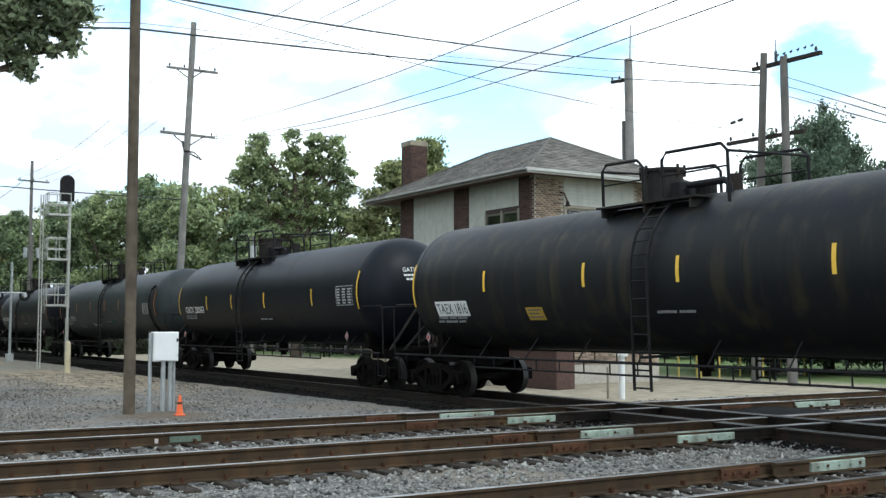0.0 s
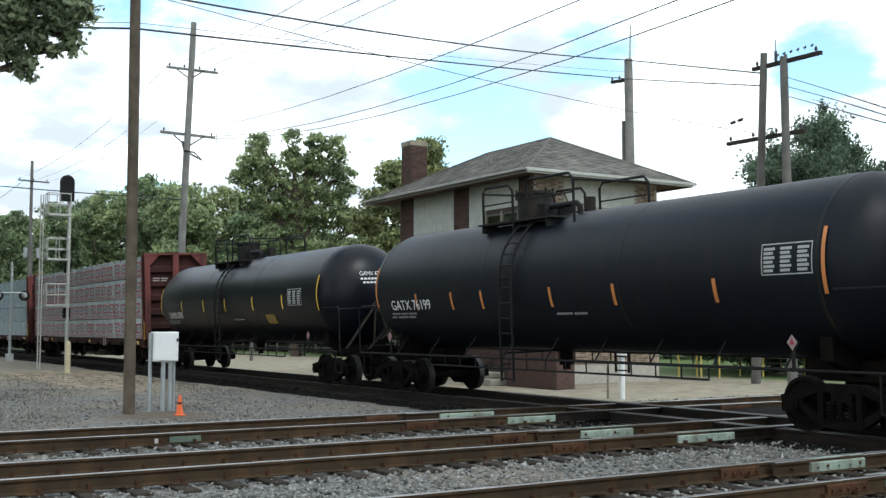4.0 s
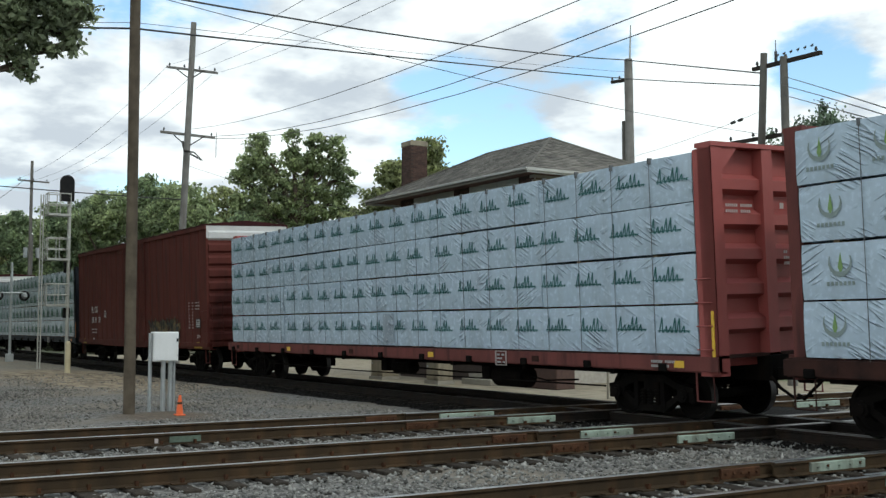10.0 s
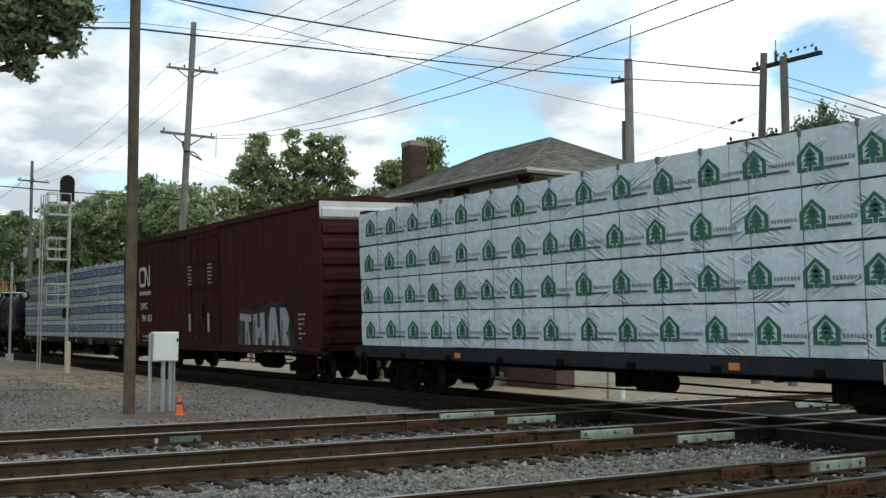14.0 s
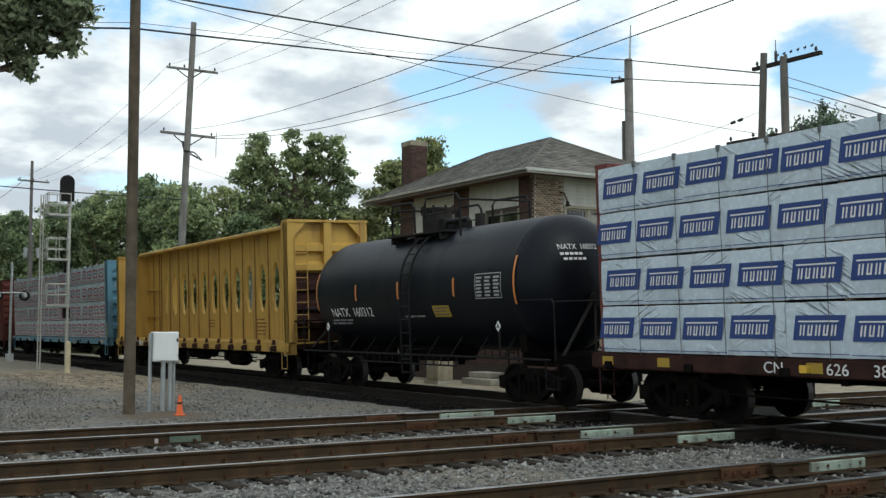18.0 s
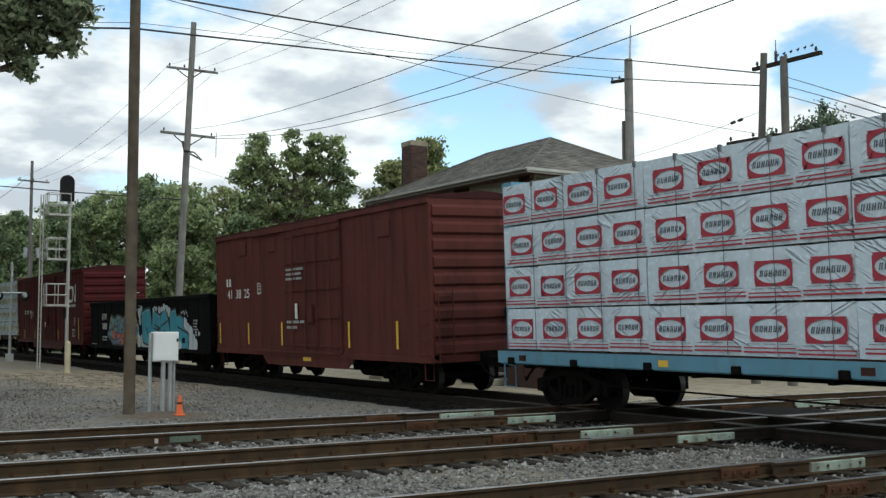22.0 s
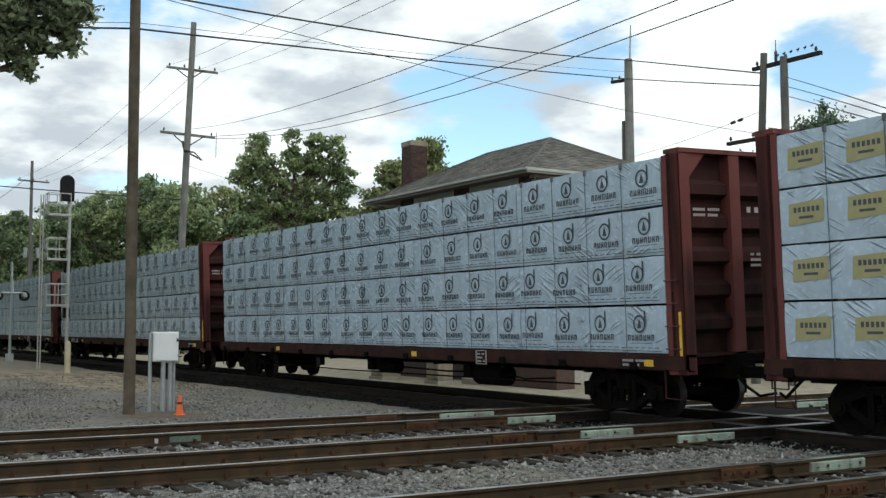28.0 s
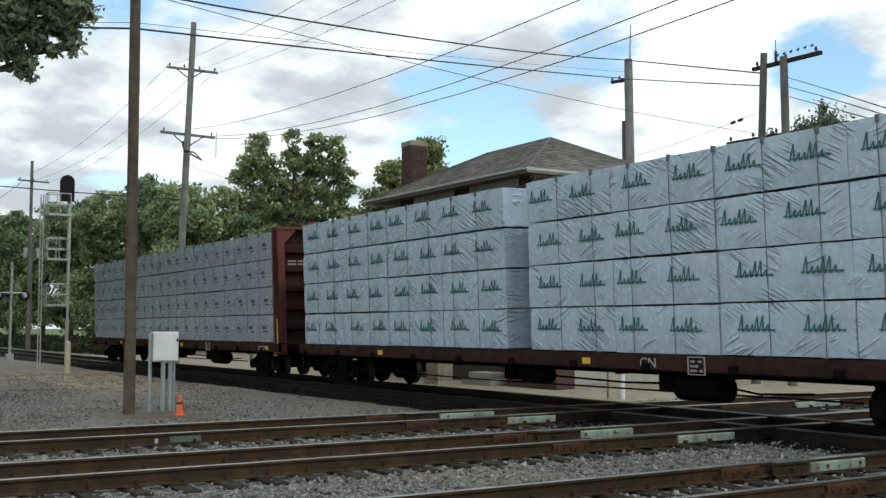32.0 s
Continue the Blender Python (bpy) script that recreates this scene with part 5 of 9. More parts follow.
def tree(label, base, height, r, blobs, count, size, mat, seed, clump=0.45, group="trees behind the track", droop=0.2, spray=14):
    """Trunk, limbs to each part of the crown, and a crown of many leaf clumps."""
    t = thing("tree", label, "tree", pose(*base), group)
    rng = np.random.RandomState(seed)
    tr = Mesh()
    pts = [Vector((0.25 * math.sin(seed + i * 1.3) * i / 5, 0.25 * math.cos(seed * 2 + i) * i / 5, -0.2 + height * 0.75 * i / 5)) for i in range(6)]
    tr.tube(pts, [r * (1 - 0.16 * i) for i in range(6)], 10)
    part("trunk", tr, "bark", t, smooth=True)
    rel = [(b[0] - base[0], b[1] - base[1], b[2] - base[2], b[3], b[4]) for b in blobs]
    for b in rel:
        k = min(4, max(1, int(4 * (b[2] - b[4]) / (height * 0.75))))
        s = pts[k]
        e = Vector(b[:3])
        mid = s.lerp(e, 0.5) + Vector((0, 0, 0.12 * (e - s).length))
        l = Mesh()
        l.cyl(s, mid, r * 0.45, 7, r * 0.3, caps=False)
        l.cyl(mid, e, r * 0.3, 7, r * 0.10, caps=False)
        for j in range(3):
            w = e + Vector(rng.normal(0, 1, 3).tolist()).normalized() * b[3] * 0.8
            l.cyl(mid.lerp(e, 0.4 + 0.2 * j), w, r * 0.14, 5, r * 0.04, caps=False)
        part("limb", l, "bark", t)
    part("crown", leaf_mesh("crown", blob_points(rng, rel, count, clump, spray), size, rng, droop), mat, t)
    return t


def crown_blobs(rng, cx, cy, z0, z1, rad, n):
    out = []
    for i in range(n):
        f = i / max(1, n - 1)
        a = rng.uniform(0, 6.28)
        w = rad * (0.55 + 0.45 * math.sin(math.pi * (0.15 + 0.8 * f)))
        d = w * rng.uniform(0.15, 0.75)
        out.append((cx + d * math.cos(a), cy + d * math.sin(a), z0 + (z1 - z0) * (0.12 + 0.80 * f), rad * rng.uniform(0.32, 0.5), rad * rng.uniform(0.28, 0.45)))
    return out


# the big open-crowned tree beside the tower, in five uneven heads
tree("tall broadleaf tree with ragged open crown", (-68.9, 15.9, -0.3), 16.0, 0.42, [
    (-69.5, 13.1, 14.2, 0.80, 0.75), (-69.9, 12.7, 12.9, 0.95, 0.75), (-69.5, 13.7, 12.8, 1.0, 0.8), (-68.5, 15.3, 14.4, 0.5, 0.8), (-68.7, 15.4, 13.0, 0.9, 0.9), (-67.9, 16.8, 14.2, 0.9, 0.75), (-67.3, 18.0, 14.0, 0.6, 0.9), (-68.3, 16.4, 12.8, 1.2, 0.9), (-67.7, 17.8, 12.7, 1.1, 0.9),
    (-67.2, 18.7, 12.3, 0.7, 0.6), (-70.2, 12.2, 12.0, 0.8, 0.6), (-69.9, 13.3, 11.4, 1.2, 0.9), (-69.2, 14.9, 11.3, 1.3, 1.0), (-68.4, 16.7, 11.1, 1.4, 1.0), (-67.6, 18.4, 11.0, 1.2, 0.9)] + [
    (-69.6, 14.3, 9.9, 1.6, 1.0), (-68.9, 16.0, 9.5, 1.7, 1.0), (-68.1, 17.8, 9.5, 1.6, 1.0), (-67.3, 19.6, 9.0, 1.3, 0.9), (-70.3, 12.6, 10.2, 1.0, 0.8), (-66.9, 20.4, 9.0, 0.9, 0.8), (-69.4, 14.6, 7.6, 2.2, 1.2), (-68.2, 17.6, 7.2, 2.2, 1.2), (-67.2, 20.0, 6.8, 1.8, 1.1), (-69.8, 13.2, 5.4, 2.0, 1.2), (-68.6, 16.4, 4.6, 2.4, 1.4), (-67.4, 19.2, 4.2, 2.2, 1.3)], 38000, 0.150, "leaf", 3, 0.20, spray=30)
tree("broadleaf tree half hidden by the chimney", (-60.2, 19.6, -0.3), 13.0, 0.3, [
    (-59.2, 20.3, 12.9, 1.1, 0.9), (-60.4, 18.9, 11.4, 1.2, 1.0), (-59.0, 20.7, 11.2, 1.1, 1.2), (-60.9, 18.3, 9.6, 1.4, 1.0), (-59.8, 19.8, 9.2, 1.5, 1.2), (-61.6, 17.4, 8.4, 1.3, 0.9), (-60.4, 19.0, 7.2, 1.7, 1.2), (-61.6, 17.6, 6.2, 1.5, 1.0), (-60.0, 19.6, 5.0, 1.8, 1.2)], 20000, 0.16, "leaf_olive", 8, 0.22, spray=26)
_rng = random.Random(21)
for x, y, h, rad, mt in ((-98, 17.5, 15.0, 4.2, "leaf"), (-104, 16.5, 16.6, 4.0, "leaf_dark"), (-104, 12.0, 14.6, 4.4, "leaf"), (-112, 10.8, 14.6, 3.6, "leaf_dark"), (-120, 9.8, 13.4, 4.0, "leaf"),
                         (-128, 8.4, 14.6, 3.6, "leaf_dark"), (-138, 8.0, 14.0, 3.8, "leaf_olive"), (-150, 7.4, 15.4, 4.2, "leaf_dark"), (-94, 21.5, 14.2, 4.4, "leaf_olive"), (-86, 20.0, 11.0, 4.0, "leaf_dark"), (-88, 15.0, 11.6, 3.8, "leaf"), (-82, 24, 9.5, 4.2, "leaf_dark"), (-76, 27, 9.0, 4.2, "leaf"), (-66, 29, 7.5, 4.2, "leaf_dark")):
    tree("broadleaf tree in the dense line behind the track", (x, y, -0.3), h, 0.28, crown_blobs(_rng, x, y, 1.0, h, rad, 15), 17000, 0.21, mt, int(-x * 3), 0.30, spray=26)
tree("overhanging maple branch with broad leaves", (-20.6, -15.6, -0.3), 9.5, 0.3, [
    (-18.0, -11.87, 6.6, 0.42, 0.34), (-18.0, -11.45, 6.7, 0.34, 0.30), (-18.0, -11.05, 6.75, 0.34, 0.28), (-18.0, -10.72, 6.85, 0.22, 0.20), (-18.0, -11.86, 6.2, 0.24, 0.26), (-18.0, -11.5, 6.3, 0.20, 0.24), (-18.0, -11.1, 6.48, 0.22, 0.20), (-18.0, -10.92, 6.22, 0.12, 0.22), (-18.0, -11.64, 5.80, 0.15, 0.27), (-18.0, -11.97, 5.92, 0.09, 0.16), (-18.0, -11.25, 6.12, 0.08, 0.14),
    (-18.3, -12.3, 7.2, 0.75, 0.6), (-18.0, -11.5, 7.05, 0.5, 0.3), (-19.2, -13.6, 7.4, 1.3, 1.2), (-20.4, -15.2, 8.4, 2.2, 1.6), (-20.0, -14.6, 6.4, 1.5, 1.0)], 52000, 0.070, "leaf_overhang", 5, 0.07, group="overhanging tree")


def conifer(label, base, height, spread, count, seed):
    """A broad spruce: whorls of drooping boughs with a pointed, ragged top."""
    t = thing("tree", label, "tree", pose(*base), "evergreens behind the frame poles")
    rng = np.random.RandomState(seed)
    part("trunk", Mesh().cyl((0, 0, -0.2), (0, 0, height * 0.97), 0.26, 10, 0.03), "bark", t, smooth=True)
    cs = []
    boughs = Mesh()
    levels = 17
    for i in range(levels):
        f = i / levels
        z = height * (0.08 + 0.90 * f)
        reach = spread * (1 - f) ** 0.66 * rng.uniform(0.86, 1.06)
        n = int(13 - 8 * f)
        for j in range(n):
            a = rng.uniform(0, 6.28)
            l = reach * rng.uniform(0.72, 1.15)
            e = np.array([l * math.cos(a), l * math.sin(a), z + l * 0.12])
            s = np.array([0, 0, z])
            boughs.cyl(s.tolist(), e.tolist(), 0.05, 4, 0.012, caps=False)
            k = max(8, int(count * l / (levels * 7 * spread * 0.55)))
            w = rng.uniform(0.12, 1.05, k)[:, None]
            cs.append(s + (e - s) * w + rng.normal(0, 0.17, (k, 3)) * (0.7 + w) - np.array([0, 0, 1]) * rng.uniform(0, 0.34, (k, 1)))
    for p in range(3):
        cs.append(np.array([0, 0, height]) + rng.normal(0, 0.1, (40, 3)) * np.array([1, 1, 2.0]))
    tagged(part("bough_frame", boughs, "bark", t), kind="stuff")
    part("crown", leaf_mesh("crown", np.concatenate(cs), 0.092, rng, 1.0), "needle", t)
    return t


conifer("broad dark spruce behind the frame poles", (-31.0, 23.6, -0.3), 11.4, 6.4, 190000, 4)
conifer("dark spruce beside a larger one", (-33.0, 22.6, -0.3), 10.4, 4.6, 90000, 6)
conifer("dark spruce beside a larger one", (-28.4, 27.0, -0.3), 9.2, 5.4, 50000, 7)
conifer("low spruce beyond the stair", (-50.8, 33.0, -0.3), 8.3, 2.4, 9000, 9)
conifer("low spruce beyond the stair", (-49.6, 34.4, -0.3), 7.6, 2.2, 8000, 10)
for x, y, h in ((-54.0, 38.0, 7.4), (-46.5, 37.5, 7.0), (-41.0, 36.0, 6.6)):
    tree("low broadleaf tree beyond the stair", (x, y, -0.3), h, 0.2, crown_blobs(_rng, x, y, 0.6, h, 3.2, 10), 7000, 0.20, "leaf_dark", int(-x * 7), 0.30, spray=26)


# unseen trees added on the near side, inferred from the overhanging branch, to shade the far stretch of the line
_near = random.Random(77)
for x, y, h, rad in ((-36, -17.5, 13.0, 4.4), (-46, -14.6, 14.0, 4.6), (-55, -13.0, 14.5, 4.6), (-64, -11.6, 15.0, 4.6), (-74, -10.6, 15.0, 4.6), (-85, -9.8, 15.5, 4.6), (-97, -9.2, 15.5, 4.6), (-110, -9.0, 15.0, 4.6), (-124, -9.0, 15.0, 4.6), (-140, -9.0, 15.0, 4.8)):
    tree("unseen broadleaf tree added along the near side to shade the line", (x, y, -0.3), h, 0.3, crown_blobs(_near, x, y, 1.5, h, rad, 14), 6500, 0.36, "leaf_dark", int(-x * 5), 0.5, group="trees on the near side")


def undergrowth():
    """Low tangled brush: a band along the line far to the west and a belt under the trees behind the yard."""
    rng = np.random.RandomState(31)
    n = 30000
    west = rng.rand(n) < 0.45
    x = np.where(west, -78.0 - 80.0 * rng.uniform(0, 1, n) ** 1.4, -52.0 - 60.0 * rng.uniform(0, 1, n))
    y = np.where(west, rng.uniform(5.2, 11.0, n), rng.uniform(20.0, 25.0, n))
    top = np.where(west, 0.8, 1.5) + 0.35 * np.sin(x * 0.8 + y) + 0.25 * np.sin(x * 2.1)
    z = -0.3 + np.maximum(0.15, top) * rng.uniform(0, 1, n) ** 0.8
    me = leaf_mesh("undergrowth", np.stack([x, y, z], -1), 0.20, rng, 0.2)
    tagged(part("undergrowth", me, "brush", None, "dark tangled brush under the trees behind the yard"), category="brush", kind="stuff")


def rail_fence():
    """Dark timber post-and-rail fence along the back of the sandy yard."""
    fe = thing("rail_fence", "weathered timber post-and-rail fence behind the sandy yard", "fence", pose(-90.0, 19.4, -0.32))
    post = Mesh().cbox(-0.07, 0.07, -0.07, 0.07, -0.1, 1.15, 0.015).data("post")
    for i in range(21):
        part("post", post, "pole", fe, m=pose(i * 2.4, 0, 0))
    for z in (0.45, 0.78, 1.05):
        part("rail", Mesh().cbox(-0.1, 48.1, -0.11, -0.07, z, z + 0.09, 0.01), "pole", fe)


MAT["brush"] = foliage("brush_leaves", (0.060, 0.070, 0.036), (0.030, 0.036, 0.020))
undergrowth()
rail_fence()

# ---- the train ----
CANT = 2.1   # degrees by which the canted track leans the cars towards the eye


def travel(t):
    """Metres that the train has gone, counted from the middle of the clip."""
    u = t - 16
    return 13.662 * u + 0.0108 * u * u


MOVERS, WHEELSETS = [], []
CACHE = {}


def cached(key, make):
    if key not in CACHE:
        CACHE[key] = make()
    return CACHE[key]


def wheelset_data():
    w = Mesh()
    prof = [(0.70, 0.0), (0.70, 0.16), (0.735, 0.19), (0.745, 0.36), (0.70, 0.39), (0.675, 0.445), (0.83, 0.43), (0.83, 0.37), (0.79, 0.345), (0.775, 0.20), (0.83, 0.15), (0.83, 0.0)]
    for s in (-1, 1):
        v = [(r * math.cos(2 * math.pi * i / 28), s * y, r * math.sin(2 * math.pi * i / 28)) for y, r in prof for i in range(28)]
        f = [(j * 28 + i, j * 28 + (i + 1) % 28, (j + 1) * 28 + (i + 1) % 28, (j + 1) * 28 + i) for j in range(len(prof) - 1) for i in range(28)]
        w.add(v, f)
    w.cyl((0, -1.0, 0), (0, 1.0, 0), 0.085, 12)
    for s in (-1, 1):
        for a in range(3):
            t = a * 2.094
            w.cyl((0.05 * math.cos(t), s * 1.0, 0.05 * math.sin(t)), (0.05 * math.cos(t), s * 1.03, 0.05 * math.sin(t)), 0.018, 6)
    me = w.data("wheelset", True)
    me.materials.append(MAT["wheel"])
    me.materials.append(MAT["tread"])
    for p in me.polygons:
        c = p.center
        if 0.67 < abs(c.y) < 0.83 and math.hypot(c.x, c.z) > 0.425:
            p.material_index = 1
    return me


def side_frame_data():
    f = Mesh()
    f.prism([(-1.12, 0.60), (-0.75, 0.66), (-0.42, 0.80), (0.42, 0.80), (0.75, 0.66), (1.12, 0.60), (1.12, 0.51), (0.72, 0.55), (0.38, 0.67), (-0.38, 0.67), (-0.72, 0.55), (-1.12, 0.51)], "y", -0.085, 0.085)
    f.prism([(-0.98, 0.52), (-0.80, 0.53), (-0.32, 0.26), (0.32, 0.26), (0.80, 0.53), (0.98, 0.52), (0.36, 0.13), (-0.36, 0.13)], "y", -0.075, 0.075)
    for k in (-1, 1):
        f.box(min(k * 1.0, k * 1.12), max(k * 1.0, k * 1.12), -0.08, 0.08, 0.34, 0.56)
        f.box(min(k * 0.70, k * 0.77), max(k * 0.70, k * 0.77), -0.08, 0.08, 0.40, 0.58)
        f.box(min(k * 0.30, k * 0.40), max(k * 0.30, k * 0.40), -0.10, 0.10, 0.20, 0.72)
        f.cyl((k * 0.885, -0.14, 0.457), (k * 0.885, 0.1, 0.457), 0.125, 14)
        f.cyl((k * 0.885, -0.165, 0.457), (k * 0.885, -0.14, 0.457), 0.075, 10)
    for x in (-0.18, 0.0, 0.18):
        f.cyl((x, -0.05, 0.26), (x, -0.05, 0.54), 0.045, 8)
        for q in range(5):
            f.cyl((x, -0.05, 0.27 + q * 0.055), (x, -0.05, 0.297 + q * 0.055), 0.075, 10)
    return f.data("side_frame", False)


def bolster_data():
    b = Mesh()
    b.cbox(-0.19, 0.19, -1.08, 1.08, 0.50, 0.72, 0.04)
    b.cyl((0, 0, 0.7), (0, 0, 0.86), 0.2, 14)
    for x in (-0.36, 0.36):
        b.box(x - 0.05, x + 0.05, -0.75, 0.75, 0.34, 0.44)
        for s in (-1, 1):
            b.box(x * 1.12 - 0.03, x * 1.12 + 0.03, s * 0.75 - 0.1, s * 0.75 + 0.1, 0.26, 0.62)
    return b.data("bolster")


def truck(parent, x):
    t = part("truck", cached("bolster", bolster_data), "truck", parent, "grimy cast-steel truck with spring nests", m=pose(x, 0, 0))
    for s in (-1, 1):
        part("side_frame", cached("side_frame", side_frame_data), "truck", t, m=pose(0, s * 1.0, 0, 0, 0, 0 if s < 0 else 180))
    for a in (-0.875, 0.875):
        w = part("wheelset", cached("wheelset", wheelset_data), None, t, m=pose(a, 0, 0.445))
        WHEELSETS.append((w, parent, a))
    return t


def coupler(parent, x, s):
    c = Mesh()
    c.box(min(x, x + s * 0.55), max(x, x + s * 0.55), -0.09, 0.09, 0.74, 0.94)
    c.cbox(min(x + s * 0.5, x + s * 0.82), max(x + s * 0.5, x + s * 0.82), -0.15, 0.15, 0.70, 0.98, 0.05)
    c.tube([(x + s * 0.1, -0.3, 0.8), (x + s * 0.3, -0.32, 0.62), (x + s * 0.55, -0.25, 0.45), (x + s * 0.8, -0.1, 0.5)], 0.028, 6)
    part("coupler", c, "truck", parent, "knuckle coupler with hanging air hose")


def bars(parent, name, material, x, y, z, rows, pitch=0.09, height=0.05, end=False):
    """Small unreadable stencilling as rows of short bars; rows: lists of word lengths."""
    b = Mesh()
    for i, words in enumerate(rows):
        u = 0.0
        for w in words:
            n = max(1, round(w / (height * 0.95)))
            for j in range(n):
                b.box(u + w * j / n, u + w * (j + 0.68) / n, -0.004, 0.002, -i * pitch - height, -i * pitch)
            u += w + 0.06
    tagged(part(name, b, material, parent, m=pose(x, y, z, 0, 0, 90 if end else 0)), kind="stuff")


def new_car(name, label, front, group="cars of the freight train"):
    c = thing(name, label, "freight car", pose(front + travel(0), 0, 0, CANT, 0, 0), group)
    MOVERS.append((c, front))
    return c


def frame_of(parent, length, mat, sill=0.30, half=1.42, deck=1.07):
    """Side sills, centre sill, cross bearers, steps and brake gear under a car body from x=0 back."""
    for s in (-1, 1):
        m = Mesh()
        m.box(-length, 0, s * half - 0.06, s * half + 0.06, deck - sill, deck - 0.02)
        m.box(-length, 0, s * half - s * 0.10 - 0.08, s * half - s * 0.10 + 0.08, deck - sill - 0.03, deck - sill)
        part("side_sill", m, mat, parent)
        for x in (-0.35, -length + 0.35):
            st = Mesh()
            st.tube([(x - 0.2, s * half, deck - sill), (x - 0.2, s * half, 0.42), (x + 0.2, s * half, 0.42), (x + 0.2, s * half, deck - sill)], 0.02, 5)
            part("sill_step", st, mat, parent)
    m = Mesh()
    m.box(-length - 0.1, 0.1, -0.22, 0.22, 0.72, deck - 0.04)
    for i in range(1, 8):
        x = -length * i / 8
        m.box(x - 0.06, x + 0.06, -half + 0.06, half - 0.06, 0.80, deck - 0.04)
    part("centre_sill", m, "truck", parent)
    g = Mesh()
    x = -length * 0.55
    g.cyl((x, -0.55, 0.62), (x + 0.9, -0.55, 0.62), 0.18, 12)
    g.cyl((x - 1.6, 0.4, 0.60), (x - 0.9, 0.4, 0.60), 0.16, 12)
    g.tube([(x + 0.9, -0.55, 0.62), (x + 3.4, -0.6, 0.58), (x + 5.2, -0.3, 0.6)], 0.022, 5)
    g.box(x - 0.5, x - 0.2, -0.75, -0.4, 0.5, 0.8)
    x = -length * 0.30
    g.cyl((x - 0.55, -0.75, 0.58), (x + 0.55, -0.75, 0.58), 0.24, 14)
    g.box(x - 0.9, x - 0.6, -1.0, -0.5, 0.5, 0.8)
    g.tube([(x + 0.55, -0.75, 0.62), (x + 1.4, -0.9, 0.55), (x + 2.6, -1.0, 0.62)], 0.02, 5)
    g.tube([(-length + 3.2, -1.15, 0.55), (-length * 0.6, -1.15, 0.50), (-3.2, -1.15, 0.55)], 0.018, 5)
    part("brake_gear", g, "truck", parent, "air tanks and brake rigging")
    coupler(parent, 0.05, 1)
    coupler(parent, -length - 0.05, -1)


# ---- bulkhead lumber cars ----
def bulkhead(parent, x, s, mat, half=1.38, top=4.75, sides=True):
    """End bulkhead; s=1: its ribbed outer side looks towards +x."""
    b = Mesh()
    a0, a1 = (x - 0.30, x - 0.22) if s > 0 else (x + 0.22, x + 0.30)
    low, mid, high = {"red_car": ("deck", "sooty_red", "sooty_red"), "yellow_car": ("deck", "deck", mat) if s > 0 else (mat, mat, mat)}.get(mat, (mat, mat, mat))
    b.box(a0, a1, -half, half, 1.0, 2.3)
    bh = part("bulkhead", b, low, parent, "steel end bulkhead with posts and ribs, grimy towards the coupler")
    part("bulkhead_sheet", Mesh().box(a0, a1, -half, half, 2.3, 3.4), mid, bh)
    part("bulkhead_sheet", Mesh().box(a0, a1, -half, half, 3.4, top), high, bh)
    for y0, y1 in ((-half, -half + 0.26), (half - 0.26, half), (-0.13, 0.13)):
        p = Mesh()
        soot = 2.5 if mat == "yellow_car" and s > 0 and y0 > -1 else 0.85
        p.prism([(y0, soot), (y1, soot), (y1, top), (y0, top)], "x", *sorted((x, x - s * 0.22)))
        post = part("post", p, mat, bh)
        if soot > 1:
            part("post_foot", Mesh().prism([(y0, 0.85), (y1, 0.85), (y1, soot), (y0, soot)], "x", *sorted((x, x - s * 0.22))), "deck", bh, "soot-brown foot of the post")
    for y in (-half, half - 0.02) if sides else ():
        sp = Mesh()
        sp.box(min(x - s * 0.42, x), max(x - s * 0.42, x), y, y + 0.02, 0.85, top - 0.02)
        part("side_plate", sp, mat, bh)
    for z in (1.55, 2.15, 2.75, 3.35, 3.95):
        for y0, y1 in ((-half + 0.26, -0.13), (0.13, half - 0.26)):
            r = Mesh().prism([(0, 0), (0.15, 0.08), (0.15, 0.26), (0, 0.36)], "y", y0, y1)
            r.v = [((x - s * 0.22) + s * v[0], v[1], z + v[2]) for v in r.v]
            part("rib", r, low if z < 2.0 else mid if z < 3.0 else high, bh)
    t = Mesh()
    t.box(min(x - s * 0.36, x + s * 0.02), max(x - s * 0.36, x + s * 0.02), -half, half, top, top + 0.08)
    for y in (-half + 0.26, half - 0.26):
        k = 1 if y < 0 else -1
        t.prism([(y, top), (y + k * 0.42, top), (y, top - 0.45)], "x", *sorted((x - s * 0.02, x - s * 0.20)))
    part("top_plate", t, mat, bh)
    if mat != "yellow_car":
        bars(bh, "stencil", "pale_ink", x - s * 0.06, -1.0, 3.78, [[0.3, 0.3], [0.3, 0.25]], 0.10, 0.05, True)
        bars(bh, "stencil", "pale_ink", x - s * 0.06, 0.35, 3.82, [[0.14, 0.14, 0.4]], 0.12, 0.10, True)
        bars(bh, "stencil", "pale_ink", x - s * 0.06, 0.40, 2.98, [[0.1, 0.4], [0.5], [0.3, 0.15]], 0.10, 0.05, True)
    return bh


